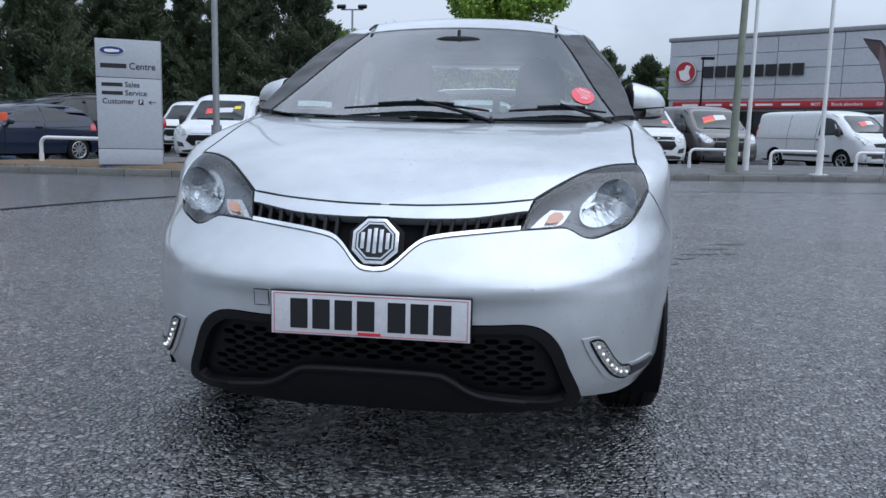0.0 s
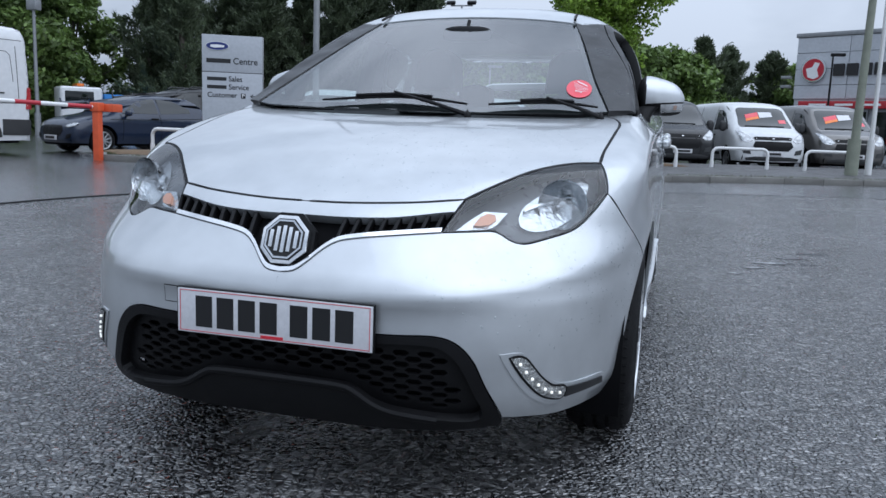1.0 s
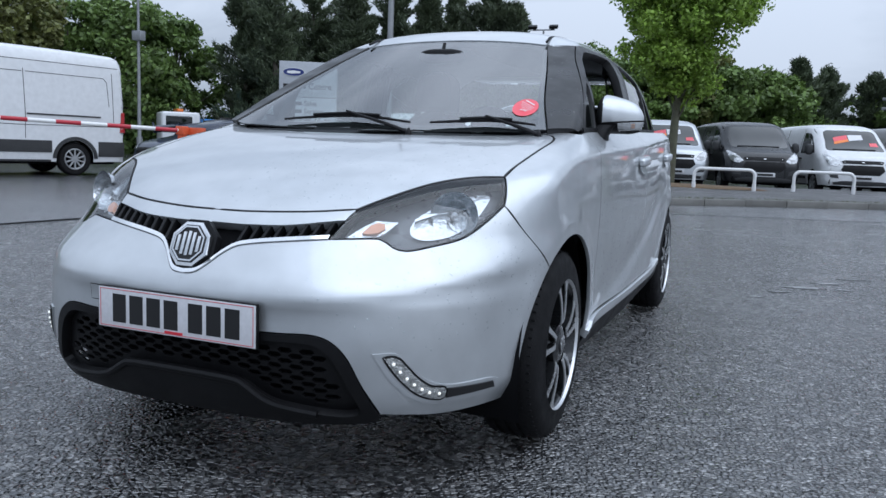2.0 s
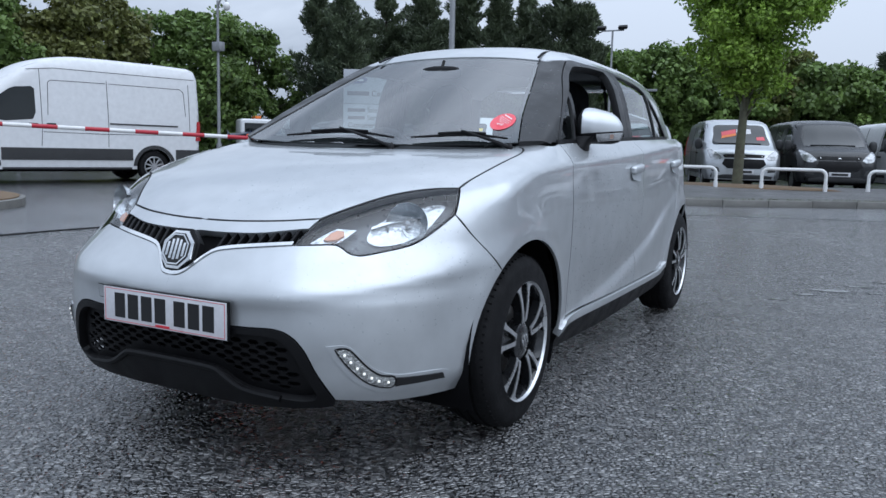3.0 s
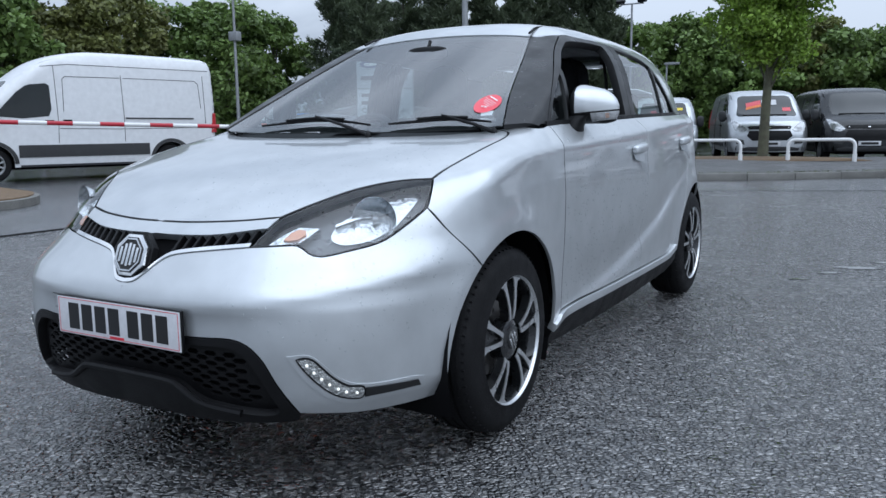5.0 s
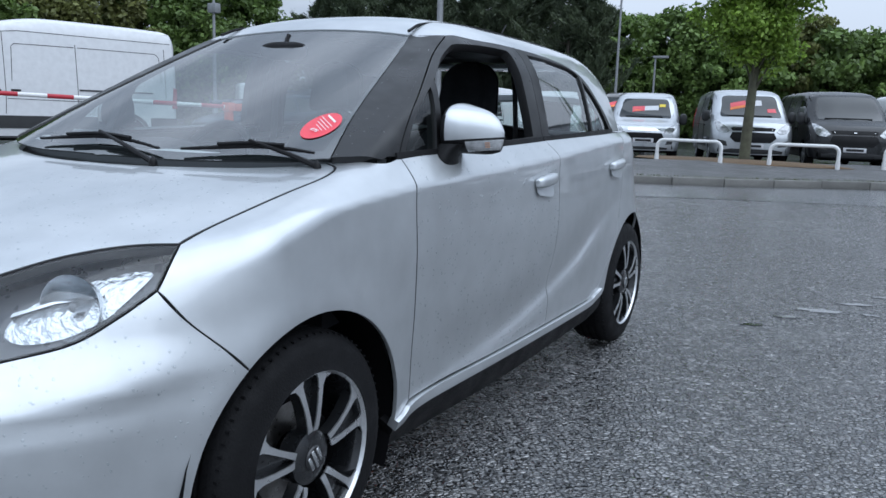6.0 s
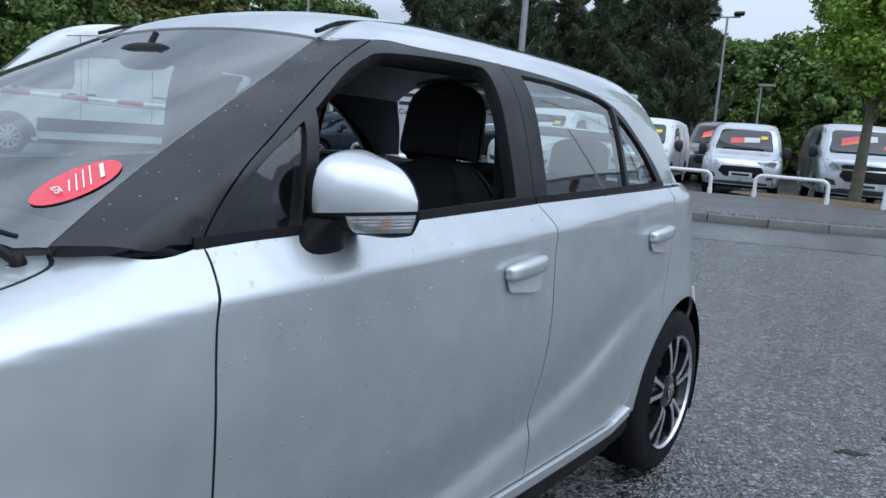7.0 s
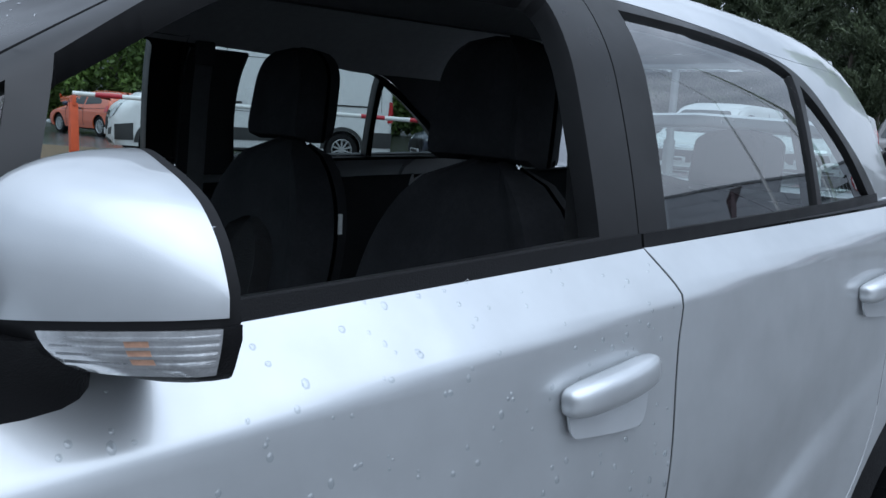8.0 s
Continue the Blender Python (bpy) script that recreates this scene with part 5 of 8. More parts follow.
def wiper(points, hinge):
    p = from_front(cabin, points)
    n_ = slopes(cabin, p)
    line = smooth_line(p + n_ * 0.012)
    w = new("wiper")
    w.parent = car
    tagged(w, "black windscreen wiper")
    part("blade", tube(line, 0.006, 8, taper=[0.6 + 0.4 * math.sin(math.pi * i / (len(line) - 1)) for i in range(len(line))]), SEAL, w)
    part("blade_spine", tube(smooth_line(p[1:-1] + n_[1:-1] * 0.022), 0.005, 8), PLASTIC, w)
    mid_p = (p[len(p) // 2] + n_[len(p) // 2] * 0.03)
    h = np.array(hinge)
    part("wiper_arm", tube([h, h * 0.6 + mid_p * 0.4 + (0, -0.002, 0.004), mid_p], 0.006, 8, taper=[1.4, 1.1, 0.7]), PLASTIC, w)
    part("wiper_pivot", lathe([(0, 0.02), (0.009, 0.008), (0.012, 0.0), (0.012, -0.02)], 16), PLASTIC, w, m=Matrix.Translation(h) @ pose(0, 0, 0, 0, -90, 0))


wiper([(-0.33, 1.008), (-0.20, 1.018), (-0.06, 1.026), (0.08, 1.020), (0.21, 1.006)], (0.22, 0.070, 0.980))
wiper([(0.28, 1.008), (0.38, 1.016), (0.46, 1.022), (0.55, 1.020), (0.63, 1.012)], (0.645, 0.235, 0.988))
part("aerial", tube([(0, 2.55, 1.46), (0.0, 2.62, 1.52), (0.0, 2.72, 1.62)], 0.004, 8, taper=[2, 1, 0.7]), PLASTIC, car)
# round red sticker inside the windscreen, with unread print as bars and one price
st = from_front(cabin, [(0.550 + 0.044 * math.cos(a), 1.092 + 0.034 * math.sin(a) - 0.007 * math.cos(a)) for a in [2 * math.pi * k / 40 for k in range(40)]])
sticker = sheet("price_sticker", cabin, [st], (0, -0.55, 0.85), STICKER, car, "red oval price sticker with white print", step=0.02, off=-0.0015, gap=0, lip=0)
for k, (x, z, wd) in enumerate(((0.556, 1.108, 0.020), (0.553, 1.101, 0.028), (0.553, 1.0955, 0.026), (0.553, 1.090, 0.024), (0.553, 1.0845, 0.016))):
    hgt = 0.0034 if k == 0 else 0.0011
    lp = loop_of(*[smooth_line(from_front(cabin, q), 0.02) for q in (((x - wd, z + wd * 0.45), (x + wd, z - wd * 0.45)), ((x + wd, z - wd * 0.45), (x + wd, z + hgt - wd * 0.45)), ((x + wd, z + hgt - wd * 0.45), (x - wd, z + hgt + wd * 0.45)), ((x - wd, z + hgt + wd * 0.45), (x - wd, z + wd * 0.45)))])
    sheet("print_bar", cabin, [lp], (0, -0.55, 0.85), WHITE_INK, sticker, step=0.03, off=0.0005, gap=0, lip=0)


def lettering(name, text, size, m, material, parent, depth=0.002, align="CENTER", squeeze=1.0):
    """Flat letters of the built-in font as a mesh; text lies in x, y of m."""
    c = bpy.data.curves.new(name, "FONT")
    c.body, c.size, c.extrude, c.align_x, c.align_y = text, size, depth / 2, align, "CENTER"
    c.resolution_u, c.offset = 3, 0.012 * size
    tmp = new(name, c)
    me = bpy.data.meshes.new_from_object(tmp.evaluated_get(bpy.context.evaluated_depsgraph_get()))
    bpy.data.objects.remove(tmp)
    me.transform(m @ Matrix.Diagonal((squeeze, 1, 1, 1)))
    me.materials.clear()
    me.materials.append(material)
    ob = new(name, me)
    ob.parent = parent
    return ob


p = from_front(cabin, [(0.552, 1.076)])
n_ = slopes(cabin, p)[0]
tang = Vector((1, -0.1, -0.42)).normalized()
up = Vector(n_).cross(tang).normalized()
tang = up.cross(Vector(n_))
mm = Matrix((tang, up, Vector(n_))).transposed().to_4x4()
mm.translation = Vector(p[0] + n_ * 0.003)
lettering("price", "£75", 0.017, mm, WHITE_INK, sticker, 0.001)

# ---- cabin furniture ----
dash = prism([(0.16, 0.95), (0.30, 0.985), (0.45, 0.985), (0.60, 0.955), (0.70, 0.90), (0.72, 0.80), (0.66, 0.60), (0.2, 0.55)], 1.36, Matrix(((0, 0, 1, -0.68), (1, 0, 0, 0), (0, 1, 0, 0), (0, 0, 0, 1))))
bmesh.ops.bevel(dash, geom=[e for e in dash.edges if abs(e.verts[0].co.x - e.verts[1].co.x) > 0.5], offset=0.02, segments=3, affect="EDGES")
part("dashboard", dash, TRIM, car, "dark moulded dashboard")
part("instrument_hood", puff(0.16, 0.09, 0.05, 2.4, 2.2, 2.2), TRIM, car, m=Matrix.Translation((-0.36, 0.62, 0.965)))
part("paper_on_dash", box(-0.10, 0.12, 0.26, 0.42, 0.9895, 0.9915), PLATE, car, "white paper lying on the dashboard")
tilt = Matrix.Translation((-0.36, 0.86, 0.90)) @ pose(0, 0, 0, 64, 0, 0)
pts = [tilt @ Vector((0.182 * math.cos(a), 0.182 * math.sin(a), 0)) for a in [2 * math.pi * k / 40 for k in range(41)]]
steer = part("steering_wheel", tube(pts, 0.016, 10, False), TRIM, car, "black steering wheel")
part("wheel_boss", puff(0.07, 0.055, 0.03, 2.5, 2.5, 2.5), TRIM, steer, m=tilt)
for a in (0, 180, 270):
    d = Vector((math.cos(radians(a)), math.sin(radians(a)), 0))
    part("wheel_spoke", tube([tilt @ (d * 0.04), tilt @ (d * 0.178)], 0.013, 8), TRIM, steer)
part("centre_console", box(-0.11, 0.11, 0.6, 1.7, 0.28, 0.62, 0.03), TRIM, car)
part("cabin_mirror", puff(0.11, 0.015, 0.033, 3, 2, 2.6), PLASTIC, car, m=Matrix.Translation((0, 0.86, 1.335)))
part("mirror_stalk", tube([(0, 0.86, 1.34), (0, 0.89, 1.395)], 0.008, 8), PLASTIC, car)


def seat_shell(w_low, w_top, h, thick, lean, top=0.72):
    """An upright seat back with rounded bolsters and top."""
    b2 = bmesh.new()
    nu, nv = 22, 18
    for side_ in (1, -1):
        rows = []
        for j in range(nv + 1):
            v = j / nv
            half = (w_low + (w_top - w_low) * v ** 1.5) * (1 if v < top else math.sqrt(max(1 - ((v - top) / (1.005 - top)) ** 2, 0.02)))
            row = []
            for i in range(nu + 1):
                u = -1 + 2 * i / nu
                bol = 0.030 * math.exp(-((abs(u) - 0.82) / 0.18) ** 2)
                d = side_ * thick * (max(1 - abs(u) ** 5, 0) ** 0.5) * (max(1 - abs(2 * v - 1) ** 8, 0) ** 0.5)
                row.append(b2.verts.new((half * u, d - (bol if side_ < 0 else 0) + lean * v * h, h * v)))
            rows.append(row)
        for a, b in zip(rows, rows[1:]):
            for i in range(nu):
                b2.faces.new((a[i], a[i + 1], b[i + 1], b[i]))
    bmesh.ops.remove_doubles(b2, verts=b2.verts, dist=0.004)
    return b2


def build_seat(x, y):
    seat_ = new("front_seat")
    seat_.parent = car
    tagged(seat_, "black cloth front seat with raised headrest")
    part("cushion", puff(0.25, 0.27, 0.09, 4, 3.5, 2.6), CLOTH, seat_, m=Matrix.Translation((x, y - 0.22, 0.53)))
    part("seat_base", box(x - 0.22, x + 0.22, y - 0.42, y + 0.02, 0.30, 0.46, 0.03), TRIM, seat_)
    back = part("backrest", seat_shell(0.275, 0.265, 0.63, 0.066, 0.24, 0.56), CLOTH, seat_, m=Matrix.Translation((x, y, 0.50)))
    part("centre_panel", seat_shell(0.13, 0.12, 0.40, 0.02, 0.24), mat("ribbed_seat_cloth", (0.02, 0.02, 0.022), 0.95, vary=0.4, size=30, bump=0.5, bump_size=260) if x > 0 else bpy.data.materials["ribbed_seat_cloth"], back, m=Matrix.Translation((x, y - 0.045, 0.54)))
    part("side_tag", box(x + 0.262, x + 0.268, y + 0.10, y + 0.108, 0.93, 0.975), WHITE_INK, back)
    hb = seat_shell(0.134, 0.112, 0.225, 0.052, 0.16, 0.62)
    part("headrest", hb, CLOTH, seat_, "black padded headrest", m=Matrix.Translation((x, y + 0.145, 1.125)))
    for k in (-1, 1):
        part("headrest_post", tube([(x + k * 0.06, y + 0.142, 1.06), (x + k * 0.058, y + 0.152, 1.15)], 0.006, 10), CHROME, seat_, "chrome headrest post")
        part("post_collar", lathe([(0.0, 0.008), (0.011, 0.008), (0.013, 0.0), (0.013, -0.01)], 14), PLASTIC, seat_, m=Matrix.Translation((x + k * 0.06, y + 0.142, 1.103)) @ pose(0, 0, 0, 0, -90, 0))


build_seat(0.36, 1.475)
build_seat(-0.355, 1.505)
bench = part("rear_bench", puff(0.60, 0.26, 0.10, 5, 3, 2.6), CLOTH, car, "black cloth rear bench", m=Matrix.Translation((0, 2.12, 0.55)))
b2 = seat_shell(0.60, 0.58, 0.56, 0.06, 0.3)
part("bench_back", b2, CLOTH, bench, m=Matrix.Translation((0, 2.36, 0.52)))
for x in (-0.36, 0.36):
    part("rear_headrest", seat_shell(0.12, 0.11, 0.15, 0.045, 0.1), CLOTH, bench, m=Matrix.Translation((x, 2.53, 1.06)))
for s_ in (1, -1):
    belt_p = smooth_line([(s_ * 0.595, 1.535, 1.33), (s_ * 0.615, 1.53, 1.2), (s_ * 0.63, 1.52, 0.95), (s_ * 0.63, 1.48, 0.5)])
    b2 = bmesh.new()
    rows = [[b2.verts.new(tuple(q + np.array((0, dy, 0)))) for dy in (-0.024, 0.024)] for q in belt_p]
    for a, b in zip(rows, rows[1:]):
        b2.faces.new((a[0], a[1], b[1], b[0]))
    bmesh.ops.solidify(b2, geom=b2.faces[:], thickness=0.0025)
    part("seat_belt", b2, mat("grey_webbing", (0.16, 0.165, 0.17), 0.8, vary=0.15, size=40, bump=0.3, bump_size=500) if s_ > 0 else bpy.data.materials["grey_webbing"], car, "grey seat belt strap")
    part("belt_anchor", box(s_ * 0.585, s_ * 0.605, 1.51, 1.56, 1.30, 1.36, 0.006), TRIM, car)

# ---- rain drops standing on the paint ----
def drops(name, shape, loops, way, count, seed, r0=0.0012, r1=0.0032):
    """Small domes of water scattered over a patch of paint."""
    g = np.random.default_rng(seed)
    w = np.array(way, float) / np.linalg.norm(way)
    u = np.array((1.0, 0, 0)) - w[0] * w if abs(w[2]) > 0.9 else np.cross((0, 0, 1.0), w)
    u /= np.linalg.norm(u)
    v = np.cross(w, u)
    lp = np.stack([loops @ u, loops @ v], 1)
    q = lp.min(0) + g.uniform(0, 1, (count * 4, 2)) * np.ptp(lp, axis=0)
    q = q[inside_of([lp], q)][:count]
    deep = loops @ w
    p, lost = cast(shape, q[:, :1] * u + q[:, 1:] * v + (deep.max() + 0.2) * w, -w, np.ptp(deep) + 0.4, 60)
    p = p[~lost]
    n_ = slopes(shape, p)
    verts, faces = [], []
    for c, nn_ in zip(p, n_):
        r = g.uniform(r0, r1)
        a = np.cross(nn_, (0.3, 0.9, 0.1))
        a /= np.linalg.norm(a)
        b = np.cross(nn_, a)
        k = len(verts)
        st = g.uniform(0.9, 1.5)
        for ring, (rr, h) in enumerate(((1.0, 0.0), (0.72, 0.35))):
            verts += [c + nn_ * (h * r + 0.0002) + rr * r * (math.cos(t) * a * st + math.sin(t) * b) for t in np.arange(7) * 2 * math.pi / 7]
        verts.append(c + nn_ * 0.5 * r)
        faces += [(k + i, k + (i + 1) % 7, k + 7 + (i + 1) % 7, k + 7 + i) for i in range(7)] + [(k + 7 + i, k + 7 + (i + 1) % 7, k + 14) for i in range(7)]
    ob = part(name, mesh_of(name, verts, faces, WATER), None, car, "clear rain drops on the paint")
    tagged(ob, kind="stuff")
    ob.visible_shadow = False


WATER = glass_mat("clear_water", (0.90, 0.92, 0.93), 0.0, 0.14)
drops("rain_drop", body, np.asarray(door_in), (1, 0, 0.1), 620, 3, 0.0016, 0.0042)
drops("rain_drop", body, loop_of(bump_seam_l, arch_b[:6], from_front(body, [(0.6, 0.40), (0.3, 0.56), (0.45, 0.68)])), (0.7, -0.7, 0.2), 260, 4)
drops("rain_drop", body, np.asarray(loop_of(lead_l, lamp_top_l, hood_side_l, hood_rear_l)), (0, -0.35, 1), 520, 6)
drops("rain_drop", cabin, np.asarray(loop_of(screen_side, pillar_top, seam_a[::-1])), (0.6, -0.55, 0.6), 45, 7, 0.001, 0.0025)
drops("rain_drop", cabin, np.asarray(pane_rear), (1, 0, 0.3), 90, 8, 0.001, 0.002)


# ---- parked vehicles: one maker for vans, cars and a pickup ----
def vehicle_shape(widths, noses, tails, roofs, bow=0.10, k_corner=0.22, k_top=0.12):
    """A smooth hull from half-width by height, nose and tail by height and roof by length."""
    wf, nf, tf, rf = curve1(widths), curve1(noses), curve1(tails), curve1(roofs)

    def shape(x, y, z):
        x = np.abs(x)
        dz = (nf(z + 0.01) - nf(z - 0.01)) / 0.02
        side = x - wf(z) - 0.02 * np.clip(0.4 - y, 0, 1) * -1.0 * np.clip(y, 0, 0)
        front = (nf(z) + bow * x ** 2 + 0.06 * x ** 4 - y) / np.sqrt(1 + dz ** 2)
        back = y - (tf(z) - 0.05 * x ** 2)
        return smax(smax(smax(side, front, k_corner), back, 0.12), z - (rf(y) - 0.05 * x ** 2), k_top)
    return shape


HEAD_CLEAR = mat("van_headlamp", (0.66, 0.68, 0.70), 0.12, 0.6, coat=1.0, vary=0.75, size=16, bump=0.4, bump_size=40)
TAIL_RED = mat("van_tail_lamp", (0.50, 0.015, 0.02), 0.2, coat=0.8, vary=0.3, size=12)
BUMPER_GREY = mat("dark_grey_bumper", (0.035, 0.036, 0.038), 0.6, vary=0.25, size=6, bump=0.15, bump_size=300)
VAN_GLASS = mat("dark_reflecting_glass", (0.012, 0.016, 0.017), 0.05, coat=0.0, spec=0.55, vary=0.4, size=1.5)
WHEEL_SILVER = mat("silver_wheel", (0.45, 0.46, 0.47), 0.4, 0.8, vary=0.2, size=14)
YELLOW_CARD = mat("yellow_card", (0.85, 0.65, 0.03), 0.5, vary=0.1, size=9)
ORANGE_CARD = mat("orange_card", (0.85, 0.22, 0.03), 0.5, vary=0.15, size=12)


def line_f(shape, pts, step=0.06):
    return smooth_line(from_front(shape, pts), step)


def line_s(shape, pts, step=0.06):
    return smooth_line(from_side(shape, pts), step)


def poly_s(shape, pts, step=0.08):
    p = from_side(shape, pts)
    return loop_of(*[smooth_line(p[[i, (i + 1) % len(p)]], step) for i in range(len(p))])


def poly_f(shape, pts, step=0.08, back=False):
    if back:
        p = cast(shape, [(x, 9.0, z) for x, z in pts], (0, -1, 0), 9, 300)[0]
    else:
        p = from_front(shape, pts)
    return loop_of(*[smooth_line(p[[i, (i + 1) % len(p)]], step) for i in range(len(p))])


def simple_wheel(parent, x, y, r, rim, flip, spokes=6):
    wheel = new("wheel")
    wheel.parent = parent
    wheel.matrix_basis = Matrix.Translation((x, y, r)) @ (Matrix.Diagonal((-1, 1, 1, 1)) if flip else Matrix.Identity(4))
    part("tyre", lathe([(rim, 0.0), (rim + 0.02, 0.008), (r - 0.03, 0.0), (r, -0.03), (r, -0.19), (rim, -0.21)], 32), RUBBER, wheel)
    bm = lathe([(rim, -0.002), (rim - 0.012, 0.006), (rim - 0.03, -0.012), (rim - 0.04, -0.09)], 32)
    part("rim", bm, WHEEL_SILVER, wheel)
    part("rim_dish", lathe([(0.0, -0.06), (rim - 0.02, -0.08)], 24), DARK, wheel)
    for k in range(spokes):
        a = 2 * math.pi * k / spokes
        b2 = box(-0.025, 0.0, -0.018, 0.018, 0.05, rim - 0.02, 0.004, 1)
        part("spoke", b2, WHEEL_SILVER, wheel, m=Matrix.Rotation(a, 4, "X"))
    part("hub", lathe([(0.0, 0.004), (0.05, 0.0), (0.06, -0.03)], 20), WHEEL_SILVER, wheel)
    return wheel


def build_vehicle(name, label, category, S):
    """S: curves, wheelbase, wheel radius, seam heights and outlines of panes and lamps."""
    hull = vehicle_shape(S["w"], S["nose"], S["tail"], S["roof"], S.get("bow", 0.10), S.get("k_corner", 0.22), S.get("k_top", 0.12))
    v = thing(name, (0, 0, 0), label, category, S.get("group", ""))
    paint_m, wb, r, sill = S["paint"], S["wb"], S["r"], S["sill"]
    cx = S["corner"]
    rear = S["rear"]
    seam = line_f(hull, [(cx, z) for z in np.linspace(sill, S["seam_top"], 9)], 0.08)
    tail_seam = smooth_line(cast(hull, [(cx, 9.0, z) for z in np.linspace(sill, S["seam_rear_top"], 7)], (0, -1, 0), 9, 300)[0], 0.1)
    top_line = smooth_line(np.vstack([seam[-1:], from_side(hull, S["roof_edge"]), tail_seam[-1:]]), 0.1)

    def arch(c):
        ra = r + 0.055
        a0 = math.degrees(math.asin(np.clip((sill - r) / ra, -1, 1)))
        return from_side(hull, [(c + ra * math.cos(radians(a)), r + ra * math.sin(radians(a))) for a in np.linspace(a0, 180 - a0, 15)])

    af, ar = arch(0.0), arch(wb)
    low = [smooth_line(np.vstack([tail_seam[:1], ar[:1]]), 0.2), ar, smooth_line(np.vstack([ar[-1:], af[:1]]), 0.2), af, smooth_line(np.vstack([af[-1:], seam[:1]]), 0.1)]
    sheet("body_side", hull, [loop_of(seam, top_line, tail_seam[::-1], *low)], (1, 0, 0.12), paint_m, v, pair=True, step=0.11, gap=0.0, lip=0.03)
    sheet("nose", hull, [loop_of(line_f(hull, [(0, sill), (cx * 0.5, sill), (cx, sill)]), seam, smooth_line(np.vstack([seam[-1:], from_front(hull, [(cx * 0.6, S["seam_top"] + 0.01), (0, S["seam_top"] + 0.012)])]), 0.1))], (0, -0.9, 0.45), paint_m, v, mid=True, step=0.10, gap=0, lip=0.03)
    rear_top = smooth_line(np.vstack([tail_seam[-1:], cast(hull, [(0, 9.0, S["seam_rear_top"])], (0, -1, 0), 9, 300)[0]]), 0.1)
    sheet("tail", hull, [loop_of(tail_seam, rear_top, cast(hull, [(0, 9.0, sill)], (0, -1, 0), 9, 300)[0])], (0, 1, 0.15), paint_m, v, mid=True, step=0.14, gap=0, lip=0.03)
    nose_top = smooth_line(np.vstack([from_front(hull, [(0, S["seam_top"] + 0.012), (cx * 0.6, S["seam_top"] + 0.01)]), seam[-1:]]), 0.1)
    sheet("roof", hull, [loop_of(nose_top, top_line, rear_top)], (0, 0, 1), paint_m, v, mid=True, step=0.14, gap=0, lip=0.03)
    part("underside", box(-cx * 0.9, cx * 0.9, S["nose_y"] + 0.25, rear - 0.2, sill - 0.06, sill + 0.3, 0.05), DARK, v)
    for c in (0, wb):
        for s_ in (1, -1):
            part("wheel_arch", lathe([(r + 0.06, S["track"] - 0.30), (r + 0.06, S["track"] - 0.01)], 20, a0=radians(-10), a1=radians(190)), DARK, v, m=Matrix.Translation((0, c, r)) @ Matrix.Diagonal((s_, 1, 1, 1)))
            simple_wheel(v, s_ * S["track"], c, r, S.get("rim", r * 0.64), s_ < 0, S.get("spokes", 6))
    for pts in S["side_panes"]:
        sheet("side_window", hull, [poly_s(hull, pts)], (1, 0, 0.2), VAN_GLASS, v, pair=True, step=0.15, off=0.004, lip=0.02)
    sheet("windscreen", hull, [both_sides(smooth_line(from_front(hull, S["screen"]), 0.08))], (0, -0.7, 0.7), VAN_GLASS, v, step=0.12, off=0.004, lip=0.02)
    for pts in S.get("side_seams", ()):
        run = np.vstack([np.linspace(a, b, 9)[:-1] for a, b in zip(pts, pts[1:])] + [np.array(pts[-1:])])
        p = from_side(hull, run)
        p = p + slopes(hull, p) * 0.001
        part("panel_seam", tube(p, 0.006, 6), SEAL, v)
        part("panel_seam", tube(flip_x(p), 0.006, 6), SEAL, v)
    for c in S.get("flares", ()):
        arcs = [from_side(hull, [(c + k * math.cos(radians(a)), r + k * math.sin(radians(a))) for a in np.linspace(2, 178, 19)]) for k in (r + 0.057, r + 0.135)]
        sheet("arch_flare", hull, [loop_of(arcs[0], arcs[1][::-1])], (1, 0, 0.0), BUMPER_GREY, v, "dark grey wheel-arch flare", pair=True, step=0.1, off=0.016, gap=0, lip=0.03)
    for pts in S.get("side_trim", ()):
        sheet("side_moulding", hull, [poly_s(hull, pts)], (1, 0, 0.0), BUMPER_GREY, v, pair=True, step=0.2, off=0.015, lip=0.03)
    for pts in S["head"]:
        sheet("headlamp", hull, [loop_of(smooth_line(np.vstack([from_front(hull, pts), from_front(hull, pts[:1])]), 0.05))], (0.5, -0.85, 0.3), HEAD_CLEAR, v, pair=True, step=0.05, off=0.008, lip=0.03)
    for pts, m_, nm in S["front_bits"]:
        sheet(nm, hull, [both_sides(from_front(hull, pts))], (0, -1, 0.2), m_, v, step=0.1, off=0.012, gap=0, lip=0.03)
    for pts, m_, nm in S.get("corner_bits", ()):
        sheet(nm, hull, [poly_f(hull, pts)], (0.4, -0.9, 0.1), m_, v, pair=True, step=0.1, off=0.012, gap=0, lip=0.03)
    for pts in S["rear_lamps"]:
        sheet("rear_lamp", hull, [poly_s(hull, pts)], (1, 0.3, 0.0), TAIL_RED, v, pair=True, step=0.08, off=0.012, lip=0.03)
    y_front = from_front(hull, [(0, S["plate_z"])])[0][1]
    pl = part("number_plate", box(-0.26, 0.26, y_front - 0.035, y_front - 0.005, S["plate_z"] - 0.055, S["plate_z"] + 0.055, 0.004), PLATE, v, "white plate with a dark bar")
    part("plate_bar", box(-0.20, 0.20, y_front - 0.039, y_front - 0.034, S["plate_z"] - 0.03, S["plate_z"] + 0.03), INK, pl)
